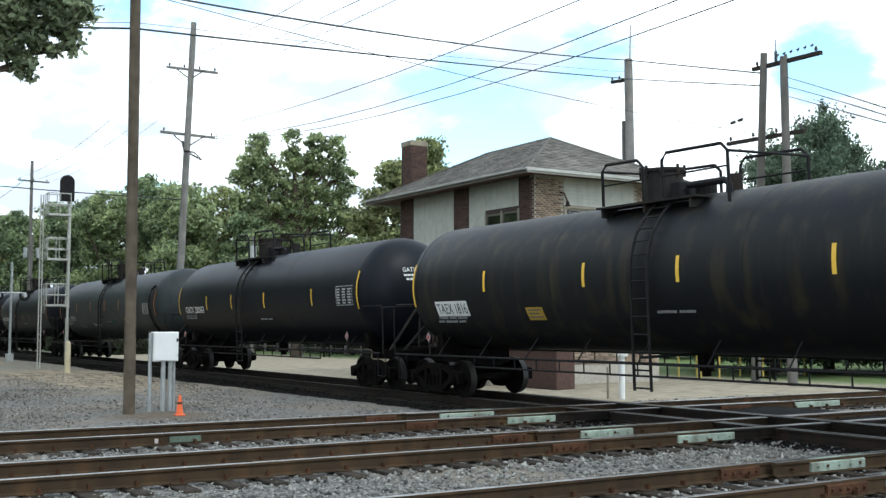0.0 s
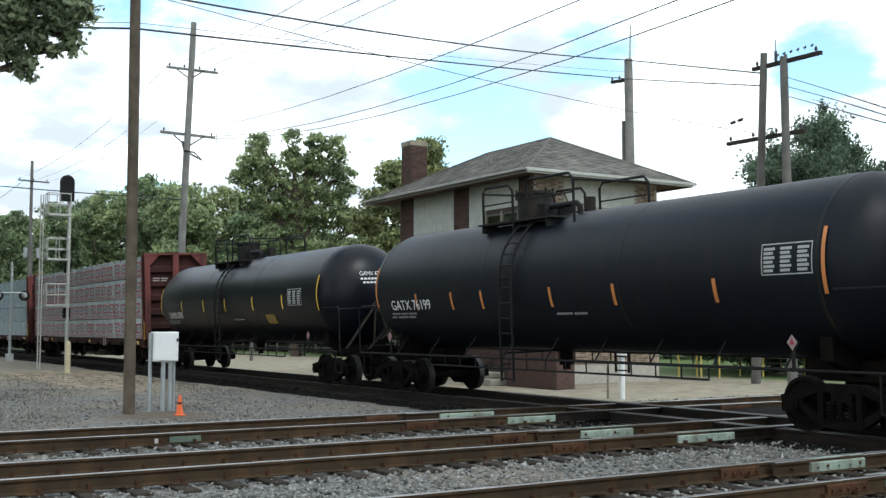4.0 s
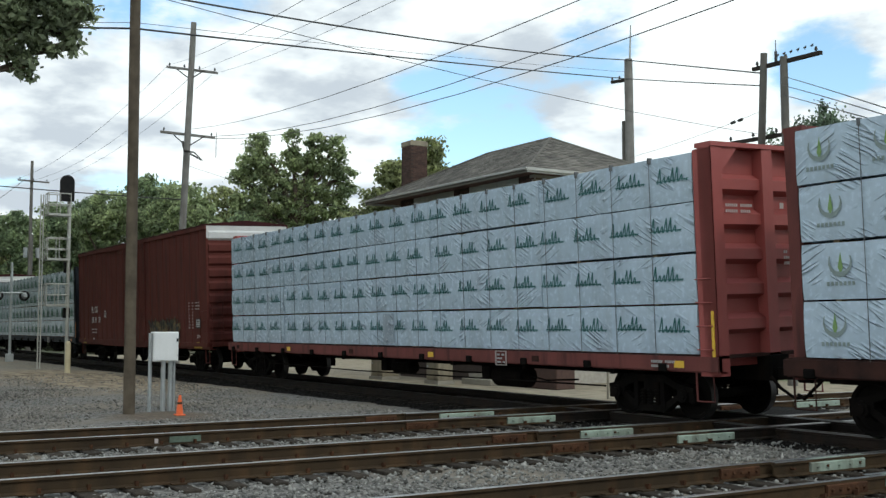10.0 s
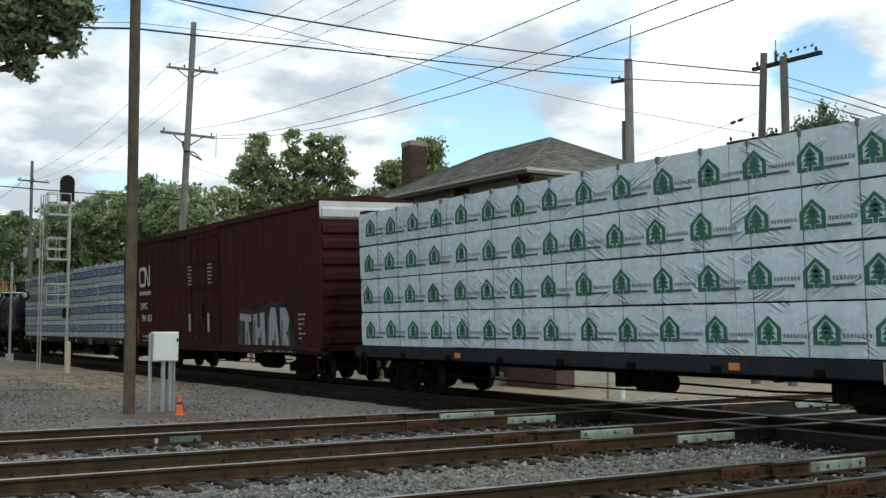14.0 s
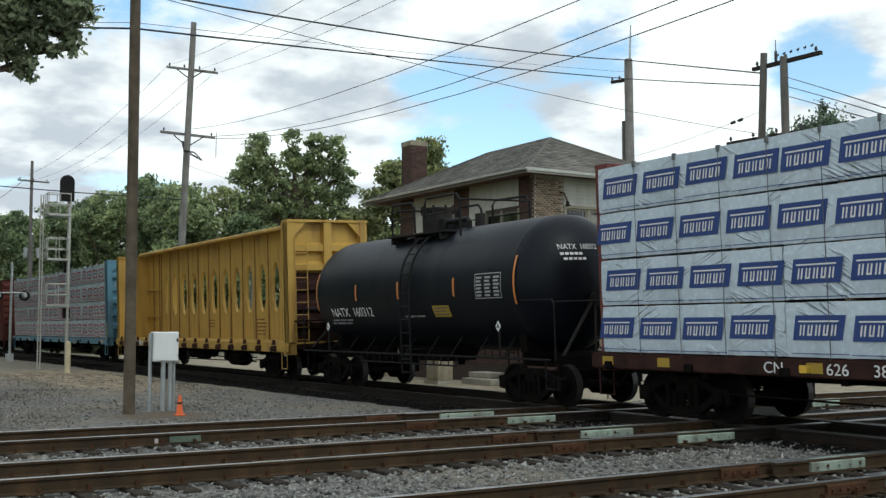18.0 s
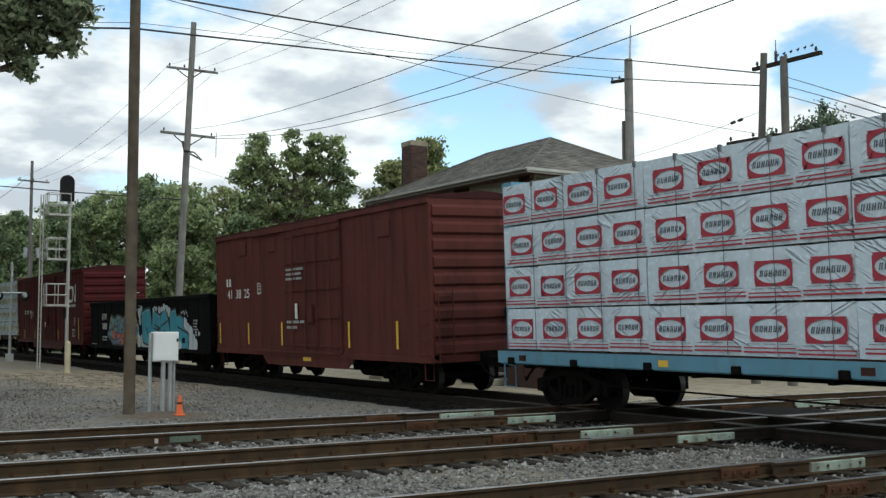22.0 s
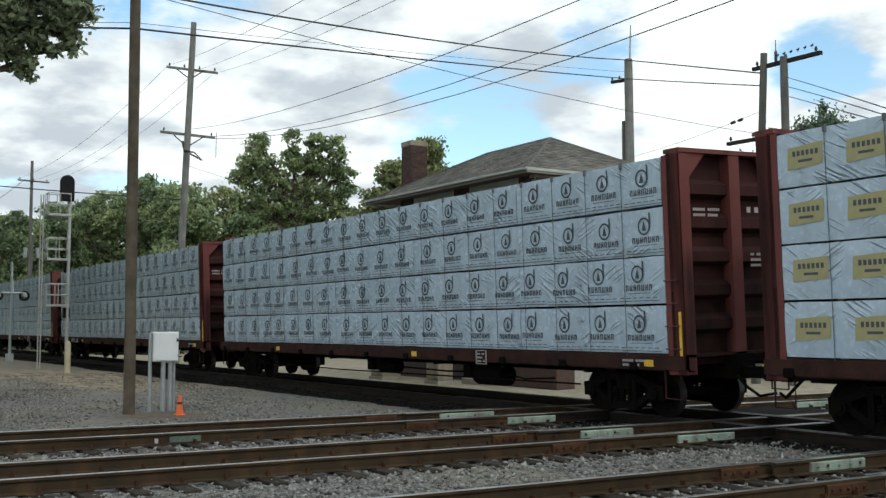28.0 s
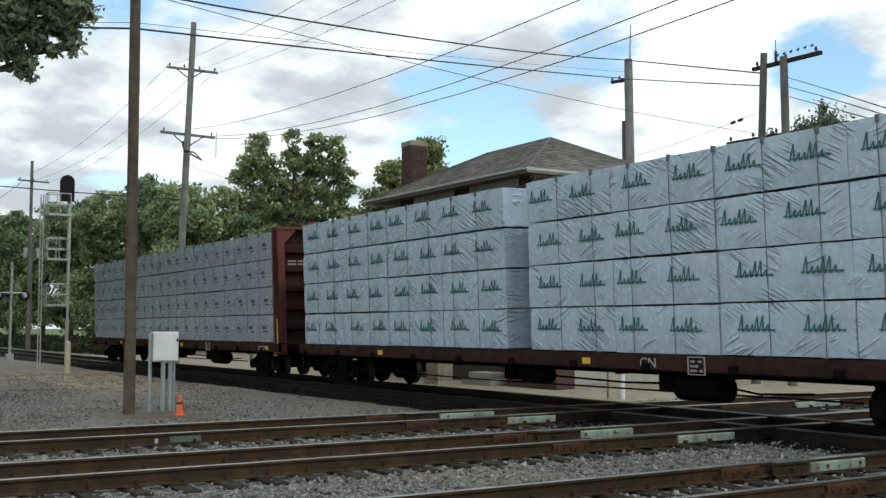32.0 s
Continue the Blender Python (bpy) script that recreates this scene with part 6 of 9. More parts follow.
def centerbeam(label, front, mat, length=22.7, mark=None, orange=False, wide_rear=False):
    c = new_car("lumber_flat_car", label, front)
    frame_of(c, length, {"red_car": "deck", "pink_car": "red_car"}.get(mat, mat), 0.27, 1.36, 1.20)
    d = Mesh()
    d.box(-length, 0, -1.36, 1.36, 1.15, 1.20)
    part("deck", d, "deck", c)
    bulkhead(c, 0, 1, mat)
    bulkhead(c, -length, -1, mat, 1.38 if wide_rear else 1.16, sides=wide_rear)
    for x in (-2.05, -length + 2.05):
        truck(c, x)
    w = Mesh()
    w.box(-length + 0.3, -0.3, -0.05, 0.05, 1.20, 4.55)
    w.box(-length + 0.3, -0.3, -0.22, 0.22, 4.55, 4.68)
    part("centre_beam", w, mat, c)
    if mat in ("red_car", "navy_car"):
        part("top_chord", Mesh().cbox(-length + 0.3, -0.3, -0.27, 0.27, 4.69, 4.885, 0.02), "deck", c)
    rng = random.Random(int(front * 10))
    for i in range(11):
        x = -0.9 - i * (length - 1.8) / 10
        if i % 2 == 0:
            k = Mesh()
            k.box(x - 0.12, x + 0.12, -1.428, -1.42, 0.98, 1.10)
            part("reflector", k, ("orange_mark" if orange else "yellow_mark") if i % 4 == 0 else "deck", c)
        k = Mesh()
        k.cbox(x - 0.5, x - 0.3, -1.47, -1.36, 0.90, 1.05, 0.02)
        part("winch", k, "truck", c)
    if mark:
        spaced(mark, 0.26, "pale_ink", c, -length + 2.8, -1.426, 0.96, 1.2)
    fr = Mesh()
    for a in ((-6.5, -6.10, 1.165, 1.18), (-6.5, -6.10, 0.87, 0.885), (-6.5, -6.485, 0.885, 1.165), (-6.115, -6.10, 0.885, 1.165)):
        fr.box(a[0], a[1], -1.45, -1.425, a[2], a[3])
    part("consolidated_stencil_frame", fr, "pale_ink", c)
    bars(c, "stencil", "grey_ink", -6.43, -1.452, 1.12, [[0.12, 0.1], [0.2], [0.16, 0.08]], 0.08, 0.04)
    bars(c, "stencil", "grey_ink", -1.6, -1.426, 1.10, [[0.3, 0.25], [0.2, 0.2]], 0.08, 0.045)
    e = Mesh()
    e.box(-0.13, -0.065, -1.392, -1.382, 1.15, 1.95)
    part("reflector", e, "orange_mark" if orange else "yellow_mark", c)
    for z in (1.3, 1.7, 2.1, 2.5):
        gr = Mesh()
        gr.tube([(-0.42, -1.39, z), (-0.42, -1.44, z), (-0.1, -1.44, z), (-0.1, -1.39, z)], 0.012, 4)
        part("grab_iron", gr, mat, c)
    return c


def logo_ring(m, cx, cz, rx, rz, t, n=16):
    """A flat ring in the side plane."""
    y = 0.0
    o = [(cx + rx * math.cos(2 * math.pi * i / n), y, cz + rz * math.sin(2 * math.pi * i / n)) for i in range(n)]
    k = [(cx + (rx - t) * math.cos(2 * math.pi * i / n), y, cz + (rz - t) * math.sin(2 * math.pi * i / n)) for i in range(n)]
    m.add(o + k, [(i, (i + 1) % n, n + (i + 1) % n, n + i) for i in range(n)])


def flat_poly(m, pts):
    m.add([(x, 0, z) for x, z in pts], [tuple(range(len(pts)))])


def rect(m, x0, x1, z0, z1):
    flat_poly(m, [(x0, z0), (x1, z0), (x1, z1), (x0, z1)])


def letter_row(m, x, z, n, pitch, rx, rz, slant=0.0):
    """A printed word as a plain row of short bars."""
    for j in range(n):
        c = x + j * pitch
        for a, b in ((-rx, -0.3 * rx), (0.35 * rx, rx)):
            flat_poly(m, [(c + a - slant * rz, z - rz), (c + b - slant * rz, z - rz), (c + b + slant * rz, z + rz), (c + a + slant * rz, z + rz)])
        e = rz if j % 3 == 0 else -0.6 * rz if j % 3 == 1 else 0.2 * rz
        flat_poly(m, [(c - 0.3 * rx, z + e - 0.4 * rz), (c + 0.35 * rx, z + e - 0.4 * rz), (c + 0.35 * rx, z + e), (c - 0.3 * rx, z + e)])


def print_red_oval(cx, k):
    """Red panel with an open oval and dark shapes in it; two red lines along the foot."""
    m = Mesh()
    n = 32
    o, i2 = [], []
    for i in range(n):
        t = 2 * math.pi * i / n
        c, s = math.cos(t), math.sin(t)
        q = min(1 / max(abs(c) / 0.385, 1e-6), 1 / max(abs(s) / 0.205, 1e-6))
        if i % 8 == 4:
            q, c, s = 1.0, math.copysign(0.385, c), math.copysign(0.205, s)
        o.append((cx + q * c, 0, 0.44 + q * s))
        i2.append((cx + 0.345 * math.cos(t), 0, 0.44 + 0.160 * math.sin(t)))
    m.add(o + i2, [(i, (i + 1) % n, n + (i + 1) % n, n + i) for i in range(n)])
    rect(m, cx - 0.53, cx + 0.53, 0.125, 0.145)
    rect(m, cx - 0.53, cx + 0.53, 0.055, 0.085)
    d = Mesh()
    letter_row(d, cx - 0.235, 0.44, 6, 0.094, 0.030, 0.052, 0.2)
    for j in range(3):
        rect(d, cx - 0.46 + j * 0.34, cx - 0.20 + j * 0.34, 0.195, 0.203)
    rect(d, cx - 0.03, cx + 0.03, 0.24, 0.27)
    return [("red_ink", m), ("dark_ink", d)]


def print_leaf(cx, k):
    """Three leaves fanning up over a grey word bar."""
    g, d = Mesh(), Mesh()
    flat_poly(g, [(cx, 0.36), (cx + 0.045, 0.47), (cx + 0.01, 0.70), (cx - 0.045, 0.47)])
    outer = [(cx + 0.215 * math.sin(t), 0.54 - 0.215 * math.cos(t)) for t in (-2.0, -1.5, -1.0, -0.5, 0.0, 0.5, 1.0, 1.5, 2.0)]
    inner = [(cx + 0.185 * math.sin(t), 0.575 - 0.175 * math.cos(t)) for t in (2.0, 1.5, 1.0, 0.5, 0.0, -0.5, -1.0, -1.5, -2.0)]
    for k in range(8):
        flat_poly(d, [outer[k], outer[k + 1], inner[7 - k], inner[8 - k]])
    for j in range(7):
        rect(d, cx - 0.25 + j * 0.075, cx - 0.20 + j * 0.075, 0.20, 0.26)
    return [("leaf_ink", g), ("sage_ink", d)]


def print_script(cx, k):
    """A slanting handwritten word as a joined run of strokes."""
    m = Mesh()
    g = 1.35
    x, z = cx - 0.30 * g, 0.38
    for j in range(7):
        h = (0.20, 0.09, 0.09, 0.19, 0.19, 0.09, 0.03)[j] * g
        flat_poly(m, [(x, z), (x + 0.026, z), (x + 0.08 * g, z + h), (x + 0.06 * g, z + h)])
        flat_poly(m, [(x + 0.06 * g, z + h), (x + 0.08 * g, z + h), (x + 0.085 * g, z), (x + 0.062 * g, z)])
        x += 0.08 * g
    rect(m, cx - 0.32 * g, cx + 0.28 * g, 0.405, 0.422)
    return [("pine_ink", m)]


def print_tree_house(cx, k):
    """A green shelter with a fir standing in it, a word beside and a line beneath."""
    m = Mesh()
    for w in (-1, 1):
        flat_poly(m, [(cx + w * 0.245, 0.20), (cx + w * 0.245, 0.47), (cx, 0.665), (cx, 0.60), (cx + w * 0.165, 0.455), (cx + w * 0.165, 0.20)])
        flat_poly(m, [(cx + w * 0.165, 0.20), (cx + w * 0.165, 0.265), (cx + w * 0.055, 0.265), (cx + w * 0.055, 0.20)])
    for z, r in ((0.285, 0.150), (0.365, 0.145), (0.440, 0.120)):
        flat_poly(m, [(cx - r, z), (cx + r, z), (cx + 0.35 * r, z + 0.09), (cx, z + 0.13), (cx - 0.35 * r, z + 0.09)])
    rect(m, cx - 0.035, cx + 0.035, 0.20, 0.30)
    d = Mesh()
    letter_row(d, cx + 0.32, 0.345, 8, 0.066, 0.018, 0.032, 0.1)
    rect(d, cx + 0.26, cx + 0.70, 0.215, 0.255)
    return [("green_ink", m), ("dark_ink", d)]


def print_blue_band(cx, k):
    """A blue slanted panel with pale letter bars."""
    m, w = Mesh(), Mesh()
    flat_poly(m, [(cx - 0.50, 0.26), (cx + 0.42, 0.26), (cx + 0.50, 0.64), (cx - 0.43, 0.64)])
    for j in range(5):
        x = cx - 0.37 + j * 0.145
        for a in (0.0, 0.062):
            flat_poly(w, [(x + a, 0.33), (x + a + 0.030, 0.33), (x + a + 0.060, 0.495), (x + a + 0.030, 0.495)])
        if j % 2:
            flat_poly(w, [(x + 0.015, 0.33), (x + 0.09, 0.33), (x + 0.095, 0.36), (x + 0.02, 0.36)])
    flat_poly(w, [(cx - 0.38, 0.535), (cx + 0.36, 0.535), (cx + 0.37, 0.56), (cx - 0.375, 0.56)])
    rect(m, cx - 0.53, cx + 0.53, 0.05, 0.062)
    return [("blue_ink", m), ("white_ink", w)]


def print_ring(cx, k):
    """A dark ring with a stem rising on one side and a drop inside, over a heavy word; dashed lines at the foot."""
    m = Mesh()
    logo_ring(m, cx - 0.03, 0.535, 0.165, 0.165, 0.036)
    rect(m, cx + 0.10, cx + 0.137, 0.50, 0.775)
    flat_poly(m, [(cx - 0.085, 0.455), (cx + 0.025, 0.455), (cx + 0.005, 0.54), (cx - 0.03, 0.64), (cx - 0.065, 0.54)])
    letter_row(m, cx - 0.315, 0.285, 7, 0.105, 0.036, 0.055)
    rect(m, cx - 0.30, cx + 0.30, 0.180, 0.190)
    for j in range(6):
        rect(m, cx - 0.52 + j * 0.175, cx - 0.40 + j * 0.175, 0.095, 0.108)
    rect(m, cx - 0.53, cx + 0.53, 0.040, 0.052)
    return [("dark_ink", m)]


def print_yellow_panel(cx, k):
    """A mustard panel with two dark word bars."""
    m, d = Mesh(), Mesh()
    flat_poly(m, [(cx - 0.36, 0.26), (cx + 0.30, 0.30), (cx + 0.32, 0.64), (cx - 0.34, 0.60)])
    for j in range(6):
        rect(d, cx - 0.25 + j * 0.085, cx - 0.195 + j * 0.085, 0.46, 0.54)
    rect(d, cx - 0.15, cx + 0.12, 0.36, 0.40)
    return [("yellow_ink", m), ("dark_ink", d)]


def print_small(cx, k):
    m = Mesh()
    rect(m, cx - 0.2, cx + 0.12, 0.40, 0.50)
    rect(m, cx - 0.1, cx + 0.2, 0.30, 0.34)
    return [("dark_ink", m)]


def pack_data(kind, length, height, depth, seed):
    """A wrapped lumber pack with slightly bulging, uneven sides."""
    rng = random.Random(seed)
    nx, nz = 17, 6
    m = Mesh()
    ph = rng.random() * 6

    def bulge(u, w):
        return 0.006 * math.sin(u * 7.0 + ph) + 0.004 * math.sin(u * 17 + w * 5 + ph * 2) - 0.014 * (abs(2 * w - 1) ** 10) - 0.02 * (abs(2 * u / length - 1) ** 20)
    idx = {}
    for i in range(nx + 1):
        for j in range(nz + 1):
            u, w = length * i / nx, j / nz
            idx[i, j] = len(m.v)
            m.v.append((u, -bulge(u, w) - 0.02, w * height - (0.004 * math.sin(u * 5 + ph) if j == nz else 0)))
    for i in range(nx):
        for j in range(nz):
            m.f.append((idx[i, j], idx[i + 1, j], idx[i + 1, j + 1], idx[i, j + 1]))
    back = {}
    for i in range(nx + 1):
        for j in (0, nz):
            back[i, j] = len(m.v)
            m.v.append((length * i / nx, depth, height * j / nz))
    for i in range(nx):
        m.f.append((idx[i, nz], idx[i + 1, nz], back[i + 1, nz], back[i, nz]))
        m.f.append((idx[i, 0], back[i, 0], back[i + 1, 0], idx[i + 1, 0]))
        m.f.append((back[i, 0], back[i, nz], back[i + 1, nz], back[i + 1, 0]))
    for i in (0, nx):
        m.f.append(tuple(idx[i, j] for j in range(nz + 1)) + (back[i, nz], back[i, 0]))
    me = m.data("lumber_pack", True)
    me.materials.append(MAT[kind])
    return me


def print_data(printer):
    """One printed mark as a thin mesh with a material for each ink."""
    me = Mesh()
    inks, owner = [], []
    for q, (ink, lm) in enumerate(printer(0.0, 0)):
        if ink not in inks:
            inks.append(ink)
        owner += [inks.index(ink)] * len(lm.f)
        me.add([(x, -0.003 * q, z) for x, y, z in lm.v], lm.f)
    data = me.data("printed_mark")
    for ink in inks:
        data.materials.append(MAT[ink])
    for p, k in zip(data.polygons, owner):
        p.material_index = k
    return data


def lumber_load(label, front, wrap, printer, length=22.7, tiers=4, packs=5, group="wrapped lumber loads", slack=0.45, groups=None, step=1.05):
    ld = thing("lumber_load", label, "lumber load", pose(front + travel(0), 0, 0, CANT, 0, 0), group)
    MOVERS.append((ld, front))
    rng = random.Random(int(front * 7) + 3)
    z0, tier, depth = 1.22, 0.880, 1.26
    groups = groups or [(-slack, -length + 0.31, packs)]
    for s in (-1, 1):
        for g0, g1, packs in groups:
            run = g0 - g1
            plen = run / packs
            for k in range(tiers):
                for i in range(packs):
                    x = g0 - (i + 1) * plen + rng.uniform(-0.01, 0.01)
                    z = z0 + k * tier + rng.uniform(-0.008, 0.008)
                    me = cached((wrap, round(plen, 2), (i + k) % 4), lambda: pack_data(wrap, plen - 0.015, tier - 0.035, depth, (i + k) % 4 + 11))
                    y = -1.36 + rng.uniform(-0.012, 0.012)
                    m = pose(x, y, z) if s < 0 else pose(x + plen - 0.015, -y, z, 0, 0, 180)
                    p = part("lumber_pack", me, None, ld, m=m)
                    if s > 0:
                        continue
                    n = max(1, round(plen / step / 1.12))
                    off = rng.choice((0.0, 0.10, -0.12, 0.14))
                    for j in range(n):
                        cx = (j + 0.5) * plen / n + off
                        if 0.36 < cx < plen - 0.36:
                            part("printed_mark", cached(printer, lambda: print_data(printer)), None, p, m=pose(cx, -0.034, rng.uniform(-0.02, 0.02)))
                b = Mesh()
                for i in range(packs * 2):
                    x = g0 - (i + 0.5) * plen / 2
                    b.box(x - 0.05, x + 0.05, min(s * 0.15, s * 1.27), max(s * 0.15, s * 1.27), z0 + k * tier - 0.034, z0 + k * tier)
                tagged(part("dunnage", b, "lumber", ld), kind="stuff")
            count = round(run / step)
            for i in range(1, count):
                st = cached(("strap", s), lambda: Mesh().box(-0.006, 0.006, s * 1.395 if s > 0 else -1.40, s * 1.40 if s > 0 else -1.395, 1.12, z0 + tiers * tier - 0.03).box(-0.022, 0.022, min(s * 1.33, s * 1.41), max(s * 1.33, s * 1.41), z0 + tiers * tier - 0.12, z0 + tiers * tier - 0.01).data("strap"))
                part("strap", st, "strap", ld, m=pose(g0 - run * i / count, 0, 0))
    return ld


def torn_wrap(ld, x, z, w, h, wrap):
    """A flat dark sheet painted as the shaded opening of a tear, with the loose sheet curling out over it."""
    dark_sheet = Mesh()
    flat_poly(dark_sheet, [(x - w * 0.5, z), (x + w * 0.55, z + 0.02), (x + w * 0.35, z + h * 0.4), (x, z + h * 0.55), (x - w * 0.2, z + h)])
    part("tear", dark_sheet, "strap", ld, "flat dark sheet for the shade inside a tear", m=pose(0, -1.412, 0))
    f = Mesh()
    n = 6
    for j in range(n + 1):
        u = j / n
        for q in range(4):
            r = q / 3
            f.v.append((x - w * 0.2 + w * 0.9 * u, -1.415 - 0.16 * r * math.sin(2.6 * u + 0.3) - 0.05 * r, z + h * (1 - 0.35 * u) - r * (h * 0.55 - 0.15 * math.sin(5 * u))))
    f.f = [(4 * j + q, 4 * j + 4 + q, 4 * j + 5 + q, 4 * j + 1 + q) for j in range(n) for q in range(3)]
    part("wrap_flap", f, wrap, ld, "loose flap of torn wrap", smooth=True)


OVAL0, OVALW = -14.95, 1.21


def yellow_centerbeam(front, length=19.1):
    c = new_car("lumber_flat_car", "empty yellow centre-beam flat car, rust-streaked, with oval holes", front)
    frame_of(c, length, "yellow_car", 0.27, 1.40, 1.22)
    d = Mesh()
    d.box(-length, 0, -1.40, 1.40, 1.17, 1.22)
    part("deck", d, "yellow_car", c)
    bulkhead(c, 0, 1, "yellow_car", 1.40, 4.92)
    bulkhead(c, -length, -1, "yellow_car", 1.40, 4.80)
    for x in (-2.0, -length + 2.0):
        truck(c, x)
    top = Mesh()
    top.prism([(-0.46, 4.90), (0.46, 4.90), (0.46, 4.98), (0.38, 5.02), (-0.38, 5.02), (-0.46, 4.98)], "x", -length + 0.3, -0.3)
    part("top_chord", top, "yellow_car", c)
    # panels between the posts; the middle eleven have a tall oval opening
    a, b = -length + 0.3, -0.3
    edges = [a, a + 0.9, a + 1.75] + [OVAL0 - OVALW * 1.5 + i * OVALW for i in range(13)] + [-1.25, b]
    edges = sorted(set(round(e, 3) for e in edges))
    for i, (x0, x1) in enumerate(zip(edges, edges[1:])):
        m = Mesh()
        w = x1 - x0
        if 3 <= i <= 14:
            cx, cz, rx, rz, k = x0 + w / 2, 3.03, 0.32, 0.85, 28
            if i == 3:
                rx = 0.22
            o, q = [], []
            bend = [math.atan2(dz, dx) % (2 * math.pi) for dx, dz in ((w / 2, 1.89), (-w / 2, 1.89), (-w / 2, -1.93), (w / 2, -1.93))]
            turns = sorted([2 * math.pi * j / k for j in range(k)] + bend)
            k = len(turns)
            for t in turns:
                co, si = math.cos(t), math.sin(t)
                sc = 1 / max(abs(co) / (w / 2), abs(si) / (1.89 if si > 0 else 1.93))
                o.append((cx + sc * co, cz + sc * si))
                q.append((cx + rx * co, cz + rz * si))
            rings = [(x, y, z) for loop, y in ((o, -0.05), (q, -0.05), (q, 0.05), (o, 0.05)) for x, z in loop]
            m.add(rings, [(a * k + j, a * k + (j + 1) % k, (a + 1) % 4 * k + (j + 1) % k, (a + 1) % 4 * k + j) for a in range(4) for j in range(k)])
        else:
            m.box(x0, x1, -0.05, 0.05, 1.10, 4.92)
        part("panel", m, "yellow_car", c)
        if i:
            p = Mesh()
            p.prism([(-0.095, 1.10), (0.095, 1.10), (0.07, 4.90), (-0.07, 4.90)], "x", x0 - 0.022, x0 + 0.022)
            part("post", p, "rust_yellow", c)
    for i in (0, 1, 2, 15):
        for z in (2.1, 3.3):
            part("rib", Mesh().box(edges[i] + 0.05, edges[i + 1] - 0.05, -0.14, -0.05, z, z + 0.07), "yellow_car", c)
    for i in range(15):
        k = Mesh()
        x = -1.0 - i * 1.222
        k.cyl((x, -1.46, 1.02), (x, -1.58, 1.02), 0.08, 10)
        k.box(x - 0.06, x + 0.18, -1.53, -1.46, 0.94, 1.12)
        k.prism([(x - 0.12, 1.15), (x + 0.12, 1.15), (x + 0.04, 1.30), (x - 0.04, 1.30)], "y", -1.50, -1.44)
        part("winch", k, "deck", c, "rusty strap winch on the side sill")
    ld = Mesh()
    for y in (-1.15, -0.75):
        ld.tube([(0.06, y, 1.2), (0.06, y, 4.5)], 0.018, 5)
    for i in range(9):
        ld.tube([(0.06, -1.15, 1.3 + i * 0.38), (0.06, -0.75, 1.3 + i * 0.38)], 0.014, 5)
    part("end_ladder", ld, "yellow_car", c)
    wp = Mesh()
    wp.box(0.02, 0.5, -1.2, 0.9, 1.85, 1.90)
    part("brake_platform", wp, "truck", c)
    bars(c, "owner_mark", "white_ink", -length + 2.2, -1.47, 1.16, [[0.14, 0.14, 0.14, 0.06], []], 0.2, 0.19)
    bars(c, "car_number", "white_ink", -length + 3.4, -1.47, 1.16, [[0.14, 0.14, 0.14, 0.14]], 0.2, 0.19)
    bars(c, "stencil", "rust_yellow", -10.9, -0.056, 1.95, [[0.8], [0.85], [0.5, 0.2]], 0.12, 0.045)
    bars(c, "stencil", "rust_yellow", -5.8, -0.056, 1.95, [[0.7], [0.9], [0.85], [0.8], [0.4, 0.3]], 0.13, 0.05)
    return c


